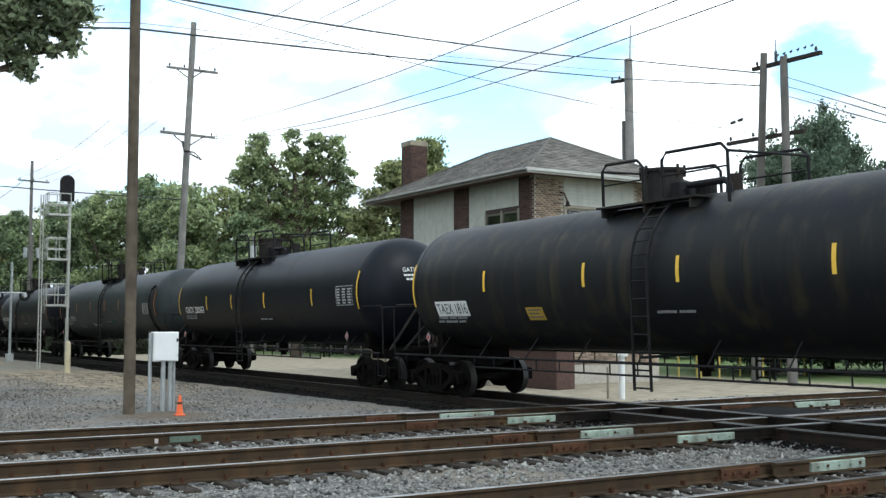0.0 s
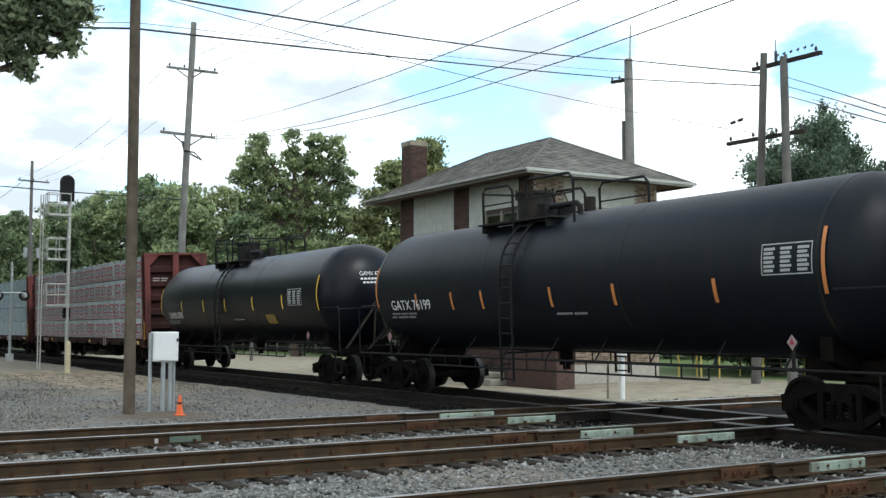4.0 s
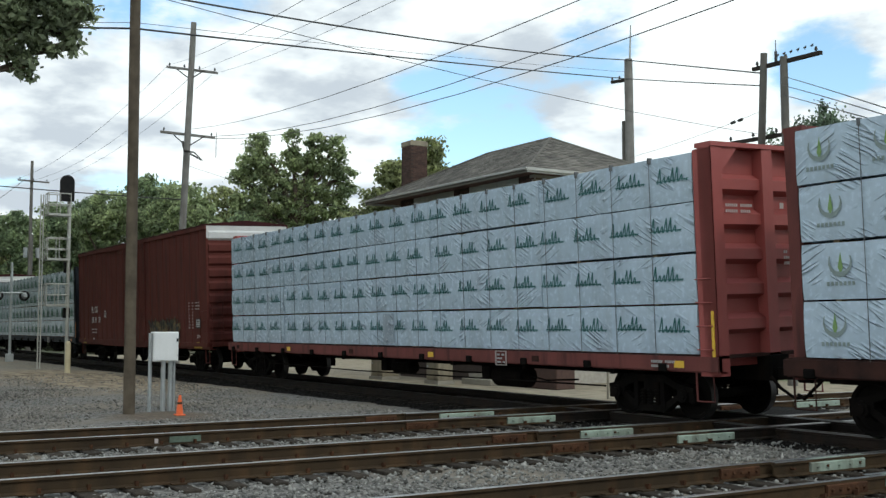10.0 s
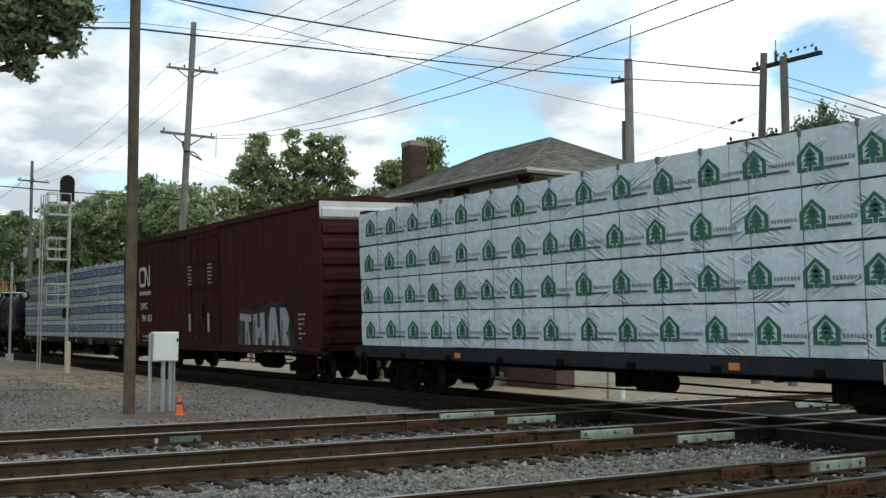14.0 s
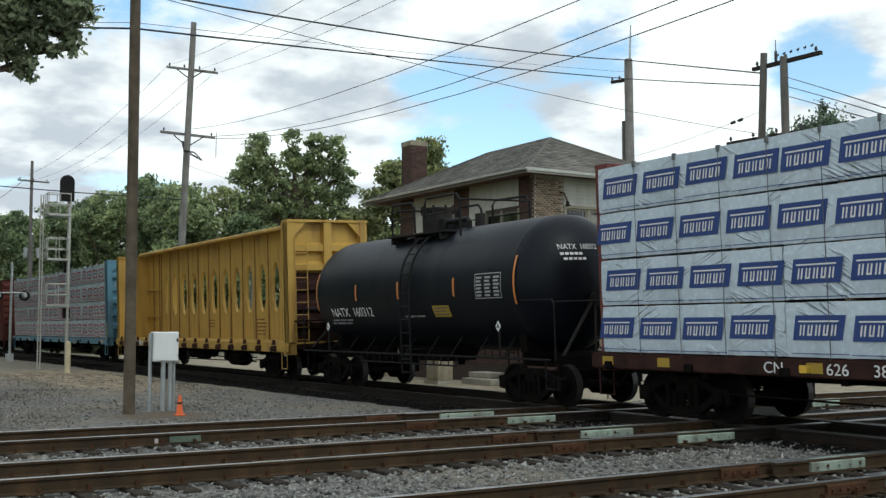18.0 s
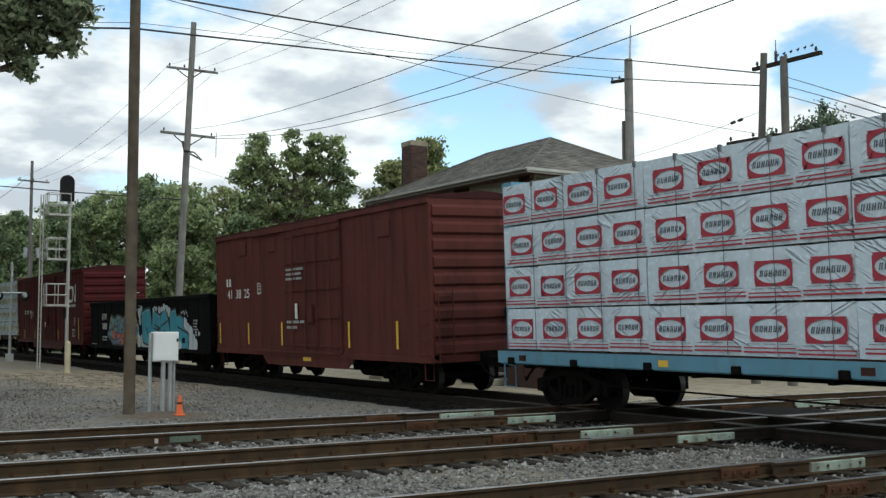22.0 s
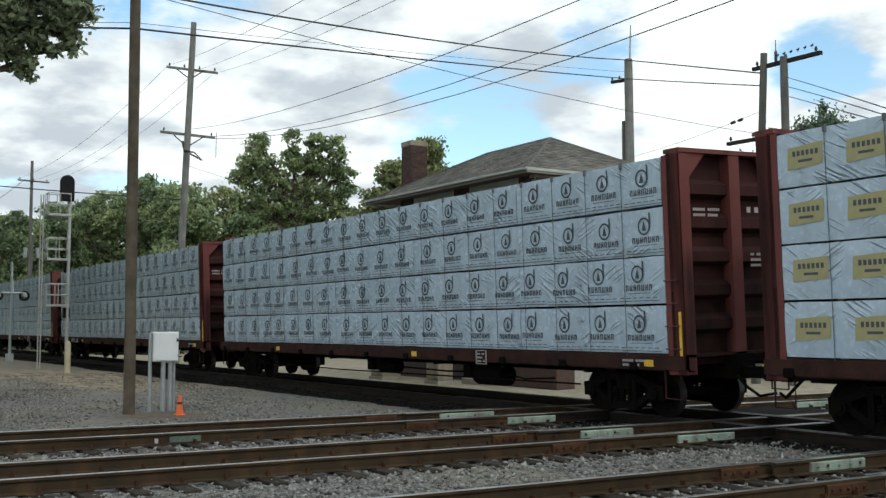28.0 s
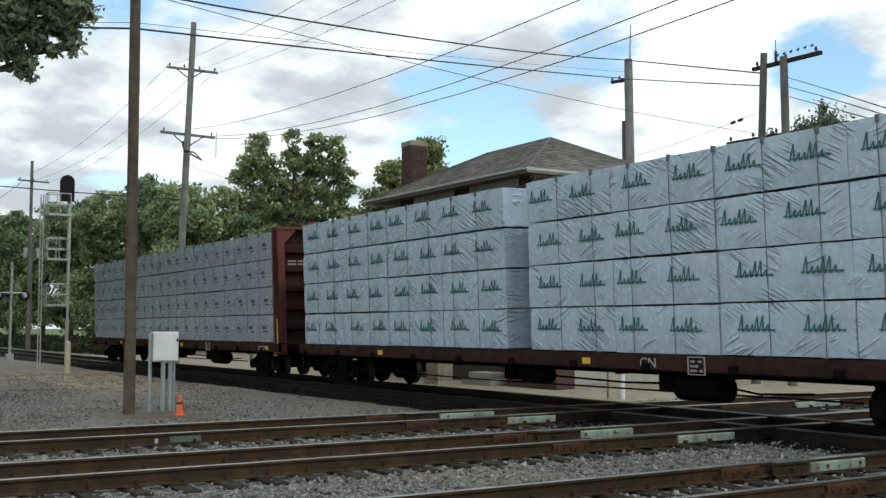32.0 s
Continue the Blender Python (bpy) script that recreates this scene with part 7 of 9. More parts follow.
# ---- box cars ----
def boxcar(label, front, mat, length, top, half=1.55, bottom=1.0, door=(0.42, 0.58), pale_end=False, ribs=22, roof="box_dark", skirt=0.12):
    c = new_car("boxcar", label, front)
    frame_of(c, length, mat, 0.2, half - 0.10, 1.12)
    for x in (-2.25, -length + 2.25):
        truck(c, x)
    b = Mesh()
    b.box(-length, 0, -half, half, bottom, top - 0.06)
    part("body", b, mat, c)
    r = Mesh()
    r.prism([(-half - 0.03, top - 0.06), (half + 0.03, top - 0.06), (half + 0.03, top), (0, top + 0.14), (-half - 0.03, top)], "x", -length - 0.02, 0.02)
    part("roof", r, roof, c)
    for i in range(16):
        rb = cached(("roof_rib", half, top), lambda: Mesh().prism([(-half, top), (half, top), (half, top + 0.03), (0, top + 0.17), (-half, top + 0.03)], "x", -0.04, 0.04).data("roof_rib"))
        part("roof_rib", rb, roof, c, m=pose(-length * (i + 0.5) / 16, 0, 0))
    d0, d1 = -length * door[1], -length * door[0]
    for s in (-1, 1):
        y = s * half
        for i in range(ribs + 1):
            x = -length * i / ribs
            if d0 - 0.1 < x < d1 + 0.1:
                continue
            p = cached(("post", half, top, bottom, s), lambda: Mesh().prism([(-0.06, s * half), (0.06, s * half), (0.04, s * (half + 0.022)), (-0.04, s * (half + 0.022))], "z", bottom + 0.12, top - 0.12).data("side_post"))
            part("side_post", p, mat, c, m=pose(min(max(x, -length + 0.06), -0.06), 0, 0))
        for z in ((top - 0.18, top - 0.06), (bottom, bottom + 0.14)):
            part("side_rail", Mesh().box(-length, 0, min(y, y + s * 0.06), max(y, y + s * 0.06), *z), mat, c)
        dm = Mesh()
        dm.box(d0, d1, min(y, y + s * 0.07), max(y, y + s * 0.07), bottom + 0.16, top - 0.22)
        dr = part("door", dm, mat, c, "sliding plug door with lock rods")
        for k in range(5):
            z = bottom + 0.3 + k * (top - bottom - 0.75) / 4
            q = Mesh()
            q.box(d0 + 0.05, d1 - 0.05, min(y + s * 0.07, y + s * 0.11), max(y + s * 0.07, y + s * 0.11), z, z + 0.06)
            part("door_rib", q, mat, dr)
        for k in (0.18, 0.42, 0.62, 0.85):
            x = d0 + (d1 - d0) * k
            part("lock_rod", Mesh().cyl((x, y + s * 0.12, bottom + 0.2), (x, y + s * 0.12, top - 0.3), 0.02, 5), mat, dr)
        rods = Mesh()
        rods.box(d0 + (d1 - d0) * 0.47, d0 + (d1 - d0) * 0.55, min(y + s * 0.08, y + s * 0.16), max(y + s * 0.08, y + s * 0.16), bottom + 1.0, bottom + 1.5)
        part("lock_handle", rods, mat, dr)
        for z in (bottom + 0.10, top - 0.24):
            part("door_track", Mesh().box(d0 - 2.6, d1, min(y + s * 0.02, y + s * 0.1), max(y + s * 0.02, y + s * 0.1), z, z + 0.06), mat, c)
    for s in (-1, 1):
        y = s * half
        sk = Mesh()
        sk.prism([(-4.0, bottom + 0.02), (-4.45, bottom - skirt), (-length + 4.45, bottom - skirt), (-length + 4.0, bottom + 0.02)], "y", min(y, y + s * 0.03), max(y, y + s * 0.03))
        part("side_skirt", sk, mat, c)
    # corrugated ends
    n = 9
    for x, s in ((0, 1), (-length, -1)):
        for k in range(n):
            z0 = bottom + 0.15 + k * (top - bottom - 0.3) / n
            h = (top - bottom - 0.3) / n
            e = Mesh()
            e.prism([(0, 0.02), (0.07, h * 0.2), (0.07, h * 0.65), (0, h * 0.85)], "y", -half + 0.06, half - 0.06)
            e.v = [(x + s * a, q, z0 + w) for a, q, w in e.v]
            part("end_rib", e, "galv_roof" if pale_end and k == n - 1 else mat, c)
        if pale_end:
            pl = Mesh()
            pl.box(min(x, x + s * 0.012), max(x, x + s * 0.012), -half, half, top - 0.52, top - 0.06)
            part("end_panel", pl, "galv_roof", c, "pale height-warning panel")
        ld = Mesh()
        for y in (-half + 0.12, -half + 0.52):
            ld.tube([(x + s * 0.12, y, bottom), (x + s * 0.12, y, 2.6)], 0.016, 5)
        for k in range(5):
            ld.tube([(x + s * 0.12, -half + 0.12, bottom + 0.15 + k * 0.36), (x + s * 0.12, -half + 0.52, bottom + 0.15 + k * 0.36)], 0.013, 5)
        part("end_ladder", ld, mat, c)
        lad = Mesh()
        for k in range(4):
            q = x - s * 0.1
            lad.tube([(q, -half - 0.02, bottom + 0.2 + k * 0.36), (q, -half - 0.09, bottom + 0.2 + k * 0.36), (q - s * 0.42, -half - 0.09, bottom + 0.2 + k * 0.36), (q - s * 0.42, -half - 0.02, bottom + 0.2 + k * 0.36)], 0.013, 5)
        part("side_ladder", lad, mat, c)
    bw = Mesh()
    bw.cyl((0.14, 0.7, 2.0), (0.19, 0.7, 2.0), 0.26, 16)
    part("brake_wheel", bw, "truck", c)
    return c


def marks(c, xs, y, z0, z1, ink, w=0.09, m=None):
    for x in xs:
        k = Mesh()
        k.box(x - w / 2, x + w / 2, y - 0.006, y, z0, z1)
        part("reflector", k, ink, c)


def graffiti(c, x0, x1, z0, z1, y, inks, seed, n=40):
    """Overlapping sprayed blobs and strokes with dark outlines, one flat mesh a colour."""
    rng = random.Random(seed)
    for q, ink in enumerate(inks):
        m = Mesh()
        for i in range(n):
            cx, cz = rng.uniform(x0, x1), z0 + (z1 - z0) * (0.47 + rng.uniform(-0.42, 0.42))
            size = 1.0 if q < 2 else 0.62
            a, l, w = rng.choice((1.2, 1.6, 1.9, 0.5, 2.6)) + rng.uniform(-0.3, 0.3), size * rng.uniform(0.14, 0.36), size * rng.uniform(0.04, 0.11)
            bend = rng.uniform(-0.5, 0.5)
            pts = []
            for j in range(12):
                t = 2 * math.pi * j / 12
                r = rng.uniform(0.9, 1.1)
                u, v = l * r * math.cos(t), w * r * math.sin(t)
                v += bend * u * u / max(l, 0.05)
                pts.append((cx + u * math.cos(a) - v * math.sin(a), max(z0, cz + u * math.sin(a) + v * math.cos(a))))
            flat_poly(m, pts)
            m.v[-12:] = [(p[0], y - 0.0003 * (q * 9 + i % 9), p[2]) for p in m.v[-12:]]
        tagged(part("graffiti", m, ink, c, "sprayed graffiti"), kind="stuff")


# ---- tank cars ----
def tank_panel(c, name, x0, x1, z0, z1, radius, zc, material, label="", lift=0.008):
    """A painted rectangle that follows the round of the tank."""
    m = Mesh()
    n = 6
    for j in range(n + 1):
        z = z0 + (z1 - z0) * j / n
        y = -math.sqrt((radius + lift) ** 2 - (z - zc) ** 2)
        m.v += [(x0, y, z), (x1, y, z)]
    m.f = [(2 * j, 2 * j + 1, 2 * j + 3, 2 * j + 2) for j in range(n)]
    part(name, m, material, c, label)


def tank_car(label, rear, front, mat, number=None, ink="white_ink", mark_ink="yellow_mark", radius=1.48, zc=2.62, dome=0.5, spots=(0.18, 0.34, 0.49, 0.64, 0.82), plate=False, panels=(), block=None, refl=(2.47, 2.93), num=(0.60, 2.12, 1.9), pipes=False, scribbles=(), head=(-0.47, 3.14), placard=(1.45, "faint_ink", "red_ink"), skid=None):
    length = front - rear
    c = new_car("tank_car", label, front)
    k = 0.94 * radius / 1.48
    prof = []
    for i in range(9):
        t = math.pi / 2 * i / 8
        prof.append((-length - k * math.cos(t), max(0.01, radius * math.sin(t))))
    prof += [(-length + length * i / 6, radius) for i in range(1, 6)]
    for i in range(9):
        t = math.pi / 2 * (1 - i / 8)
        prof.append((k * math.cos(t), max(0.01, radius * math.sin(t))))
    body = Mesh()
    body.spin(prof, 56, 0, zc)
    part("tank", body, mat, c, smooth=True)
    for x in (-0.02, -length + 0.02, -length * 0.33, -length * 0.66):
        s = cached(("seam", radius, zc), lambda: Mesh().spin([(-0.03, radius), (-0.03, radius + 0.003), (0.03, radius + 0.003), (0.03, radius)], 48, 0, zc).data("weld_band", True))
        part("weld_band", s, mat, c, m=pose(x, 0, 0))
    for x in (-0.05, -length + 0.05):
        truck(c, x)
    for x, s in ((0, 1), (-length, -1)):
        b = Mesh()
        b.box(min(x - s * 1.3, x + s * 1.35), max(x - s * 1.3, x + s * 1.35), -0.32, 0.32, 0.78, 1.12)
        b.prism([(-1.0, 1.14), (-0.3, 0.86), (0.3, 0.86), (1.0, 1.14), (1.02, 1.52), (-1.02, 1.52)], "x", x - s * 0.30 - 0.12, x - s * 0.30 + 0.12)
        b.box(min(x + s * 1.2, x + s * 1.35), max(x + s * 1.2, x + s * 1.35), -1.35, 1.35, 0.95, 1.10)
        part("stub_sill", b, "truck", c)
        coupler(c, x + s * 1.2, s)
        r = Mesh()
        for y in (-1.38, 1.38):
            r.tube([(x + s * 1.3, y, 1.0), (x + s * 1.3, y, 2.15), (x + s * 1.2, y * 0.98, 2.25), (x + s * 0.2, y * 1.02, 2.25)], 0.02, 5)
        r.tube([(x + s * 1.3, -1.38, 2.2), (x + s * 1.3, 1.38, 2.2)], 0.02, 5)
        part("end_railing", r, "black", c)
        for y in (-1, 1):
            part("brace", Mesh().tube([(x + s * 1.25, y * 1.15, 1.08), (x + s * 0.98, y * 0.10, 2.22)], 0.038, 6), "brace", c)
            part("brace", Mesh().tube([(x + s * 1.28, y * 0.30, 1.10), (x + s * 1.0, y * 0.06, 2.18)], 0.028, 6), "brace", c)
            if not pipes:
                continue
            hp = Mesh()
            hp.tube([(x - s * 0.42, y * math.sqrt((radius + 0.06) ** 2 - (z - zc) ** 2), z) for z in (zc - 1.15, zc - 0.8, zc - 0.4, zc, zc + 0.35, zc + 0.65)] + [(x - s * 0.25, y * math.sqrt((radius + 0.02) ** 2 - 0.64), zc + 0.80)], 0.045, 6)
            part("grab_pipe", hp, "black", c)
        part("brace_hub", Mesh().cyl((x + s * 0.86, 0, 2.24), (x + s * 1.06, 0, 2.24), 0.15, 10), "brace", c)
        for y in (-1.3, 1.3):
            st = Mesh()
            st.tube([(x + s * 1.25, y, 1.0), (x + s * 1.25, y, 0.42), (x + s * 0.85, y, 0.42), (x + s * 0.85, y, 1.0)], 0.02, 5)
            part("sill_step", st, "black", c)
        hs = Mesh()
        n = 12
        for j in range(n + 1):
            a = math.radians(-17 + 40 * j / n)
            for dx in (-0.035, 0.035):
                hs.v.append((x + s * 0.10 + dx, -(radius + 0.012) * math.cos(a), zc + (radius + 0.012) * math.sin(a)))
        hs.f = [(2 * j, 2 * j + 1, 2 * j + 3, 2 * j + 2) for j in range(n)]
        part("head_reflector", hs, mark_ink, c)
    walk_b = Mesh()
    for y in (-1.42, 1.42):
        walk_b.tube([(1.2, y, 1.02), (-length - 1.2, y, 1.02)], 0.025, 6)
        for i in range(9):
            x = -length * (i + 0.5) / 9
            walk_b.tube([(x, y, 1.02), (x, y * 0.75, 1.45)], 0.016, 5)
        walk_b.tube([(-2.4, y, 0.80), (-length + 2.4, y, 0.80)], 0.022, 6)
        for i in range(15):
            x = -2.4 - (length - 4.8) * i / 14
            walk_b.tube([(x, y, 1.02), (x, y, 0.80)], 0.016, 5)
    part("running_rail", walk_b, "black", c)
    # middle: ladder, platform, manway and guard rails
    x = -length * dome
    for s in (-1, 1):
        l = Mesh()
        for dx in (-0.22, 0.22):
            pts = []
            for j in range(10):
                a = math.radians(56 * j / 9)
                rr = radius + 0.11
                pts.append((x + dx, s * rr * math.cos(a), zc + rr * math.sin(a)))
            l.tube([(x + dx, s * (radius + 0.11), 0.55)] + pts, 0.030, 6)
        for j in range(7):
            z = 0.6 + j * 0.32
            l.tube([(x - 0.22, s * (radius + 0.11), z), (x + 0.22, s * (radius + 0.11), z)], 0.018, 5)
        for j in range(6):
            a = math.radians(56 * (j + 0.5) / 6)
            l.tube([(x - 0.22, s * rr * math.cos(a), zc + rr * math.sin(a)), (x + 0.22, s * rr * math.cos(a), zc + rr * math.sin(a))], 0.018, 5)
        for z in (1.15, 2.2):
            l.tube([(x, s * (radius + 0.11), z), (x, s * math.sqrt(radius ** 2 - (z - zc) ** 2) * 0.98, z)], 0.025, 5)
        part("ladder", l, "black", c)
    zt = zc + radius
    pf = Mesh()
    for s in (-1, 1):
        pf.box(x - 1.75, x + 0.95, min(s * 0.62, s * 1.05), max(s * 0.62, s * 1.05), zt - 0.13, zt - 0.09)
        for dx in (-1.6, -0.4, 0.8):
            pf.box(x + dx - 0.02, x + dx + 0.02, min(s * 0.5, s * 1.03), max(s * 0.5, s * 1.03), zt - 0.30, zt - 0.13)
    part("platform", pf, "brace", c, "thin steel walkway round the manway")
    for s in (-1, 1):
        y = s * 1.02
        for a, b, top in ((-1.55, -0.40, 0.72), (0.12, 1.72, 0.74)):
            rl = Mesh()
            low = zt - 0.08 if b < 1 else zt - 0.30
            rl.tube([(x + a, y, zt - 0.08), (x + a, y, zt + top - 0.12), (x + a + 0.12, y, zt + top), (x + b - 0.14, y, zt + top - 0.02), (x + b, y, zt + top - 0.16), (x + b, y, low)], 0.032, 6)
            part("guard_rail", rl, "black", c)
            part("middle_rail", Mesh().tube([(x + a, y, zt + 0.32), (x + b, y, zt + 0.32)], 0.018, 5), "black", c)
    part("guard_rail", Mesh().tube([(x - 1.55, -1.02, zt + 0.60), (x - 1.55, 1.02, zt + 0.60)], 0.026, 6), "black", c)
    part("guard_rail", Mesh().tube([(x + 1.72, -1.02, zt + 0.58), (x + 1.72, 1.02, zt + 0.58)], 0.026, 6), "black", c)
    mw = Mesh()
    mx = x - 0.95
    mw.cyl((mx, 0, zt - 0.1), (mx, 0, zt + 0.56), 0.40, 20)
    mw.cyl((mx, 0, zt + 0.56), (mx, 0, zt + 0.62), 0.44, 20)
    for i in range(8):
        t = i * math.pi / 4
        mw.cyl((mx + 0.42 * math.cos(t), 0.42 * math.sin(t), zt + 0.45), (mx + 0.42 * math.cos(t), 0.42 * math.sin(t), zt + 0.68), 0.03, 5)
    part("manway", mw, "brace", c, "bolted round manway housing")
    part("valve", Mesh().cyl((x + 0.2, 0, zt - 0.1), (x + 0.2, 0, zt + 0.26), 0.20, 14), "black", c)
    part("valve", Mesh().cyl((x + 0.75, 0.2, zt - 0.1), (x + 0.75, 0.2, zt + 0.34), 0.13, 12), "brace", c)
    part("vapour_pipe", Mesh().tube([(x + 0.0, -0.35, zt - 0.12), (x + 0.0, -0.35, zt + 0.12), (x + 0.1, -0.35, zt + 0.18), (x + 1.0, -0.35, zt + 0.18), (x + 1.1, -0.35, zt + 0.10), (x + 1.1, -0.35, zt - 0.12)], 0.065, 8), "black", c)
    part("valve_box", Mesh().cbox(x - 0.45, x - 0.2, -0.3, 0.3, zt - 0.05, zt + 0.3, 0.02), "black", c)
    ov = Mesh()
    ov.cyl((x, 0, zc - radius - 0.32), (x, 0, zc - radius + 0.1), 0.16, 12)
    ov.cyl((x, 0, zc - radius - 0.42), (x, 0, zc - radius - 0.30), 0.09, 10)
    part("bottom_outlet", ov, "truck", c)
    if skid:
        sk = Mesh()
        sk.prism([(skid[0], 1.25), (skid[0] + 0.35, 0.80), (skid[1] - 0.35, 0.80), (skid[1], 1.25)], "y", -0.42, 0.42)
        sk.box(skid[0] + 0.7, skid[0] + 1.2, -0.62, -0.42, 0.70, 1.15)
        part("outlet_skid", sk, "truck", c, "heavy black skid round the bottom outlet")
    for px, pw, pz in panels:
        tank_panel(c, "warning_panel", px, px + pw, pz, pz + 0.27, radius, zc, "dull_yellow", "dull yellow warning panel")
        for i in range(3):
            tank_panel(c, "panel_line", px + 0.06, px + pw - 0.06 - 0.1 * (i % 2), pz + 0.05 + i * 0.075, pz + 0.075 + i * 0.075, radius, zc, "dark_ink", "", 0.011)
    if block:
        bx, bz, bw, bh = block
        for a0, a1, b0, b1 in ((bx, bx + bw, bz, bz + 0.02), (bx, bx + bw, bz + bh - 0.02, bz + bh), (bx, bx + 0.02, bz, bz + bh), (bx + bw - 0.02, bx + bw, bz, bz + bh)):
            tank_panel(c, "block_edge", a0, a1, b0, b1, radius, zc, "grey_ink")
        for i in range(6):
            z = bz + 0.05 + i * (bh - 0.09) / 6
            for a in range(3):
                tank_panel(c, "block_line", bx + 0.05 + a * bw / 3, bx + (0.9 + 0.1 * (i % 2) + a) * bw / 3 - 0.06, z, z + 0.045, radius, zc, "grey_ink", "", 0.010)
    for fx in spots:
        m = Mesh()
        for j in range(5):
            a = math.asin((refl[0] + (refl[1] - refl[0]) * j / 4 - zc) / radius)
            for dx in (-0.042, 0.042):
                m.v.append((-length * fx + dx, -(radius + 0.008) * math.cos(a), zc + (radius + 0.008) * math.sin(a)))
        m.f = [(2 * j, 2 * j + 1, 2 * j + 3, 2 * j + 2) for j in range(4)]
        part("reflector", m, mark_ink, c)
    if number:
        def curved(ob, z):
            for v in ob.data.vertices:
                zz = z + v.co.y - zc
                v.co.z = v.co.z - (radius - math.sqrt(max(0.01, radius ** 2 - zz * zz)))
        dx, z0, wide = num
        if plate:
            tank_panel(c, "number_plate", -length + dx - 0.05, -length + dx + wide + 0.05, z0 - 0.06, z0 + 0.29, radius, zc, "white_ink", "white panel behind the car number")
            ink = "dark_ink"
        ob = lettering(number, 0.34, ink, c, side_m(-length + dx, -radius - 0.016, z0))
        fit = wide / max(v.co.x for v in ob.data.vertices)
        for v in ob.data.vertices:
            v.co.x *= fit
        curved(ob, z0)

        def on_head(ob, y0, z1):
            for v in ob.data.vertices:
                yy, zz = v.co.x + y0, v.co.y + z1
                v.co = (k * math.sqrt(max(0.01, 1 - (yy ** 2 + (zz - zc) ** 2) / radius ** 2)) + 0.012 + v.co.z, yy, zz)
        on_head(lettering(number, 0.165, "white_ink", c, None, stretch=0.9), *head)
        for q, (a, b) in enumerate(((0.02, 0.55), (0.08, 0.62))):
            line = Mesh()
            for j in range(5):
                u = a + (b - a) * j / 5
                line.add([(u, 0, 0), (u + (b - a) / 6.5, 0, 0), (u + (b - a) / 6.5, 0.055, 0), (u, 0.055, 0)], [(0, 1, 2, 3)])
            on_head(tagged(part("stencil", line, "white_ink", c), kind="stuff"), head[0], head[1] - 0.12 - 0.11 * q)
    for q, (u, w) in enumerate(((-0.55, -1.46), (-length + 0.55, -1.46))):
        pz, sheet, field = placard
        pl = part("placard_holder", Mesh().cbox(u - 0.02, u + 0.02, w - 0.02, w + 0.02, 1.0, pz, 0.005), "brace", c)
        part("placard", Mesh().prism([(u, pz - 0.12), (u + 0.10, pz), (u, pz + 0.12), (u - 0.10, pz)], "y", w - 0.035, w - 0.022), sheet, pl, "faded diamond placard")
        part("placard_field", Mesh().prism([(u - 0.05, pz - 0.03), (u + 0.05, pz - 0.03), (u, pz + 0.07)], "y", w - 0.041, w - 0.036), field, pl)
    for q, (sx, sz, sw, sh, ink2) in enumerate(scribbles):
        rng = random.Random(q * 7 + int(sx * 10))
        m = Mesh()
        pts = []
        for j in range(26):
            u, z = sx + sw * j / 25 + rng.uniform(-0.05, 0.05), sz + sh * rng.random() * (1 if j % 2 else 0.35)
            pts.append((u, -math.sqrt((radius + 0.006) ** 2 - (z - zc) ** 2), z))
        m.tube(pts, 0.011, 4)
        tagged(part("chalk_tag", m, ink2, c, "scrawled chalk tag"), kind="stuff")
    for xx, zz, rows in ((-length + num[0], num[1] - 0.07, [[0.4, 0.3, 0.4], [0.25, 0.5, 0.3]]), (-length * 0.42 - 0.7, 1.98, [[0.5, 0.4]]), (-length * 0.12, 2.95, [[0.3, 0.2, 0.3], [0.8], [0.2, 0.5], [0.8]])):
        if block and zz > 2.5:
            continue
        z2 = zz - zc
        bars(c, "stencil", "dim_ink", xx, -math.sqrt(radius ** 2 - z2 * z2) - 0.012 - abs(z2) * 0.06, zz, rows, 0.085, 0.05)
    return c


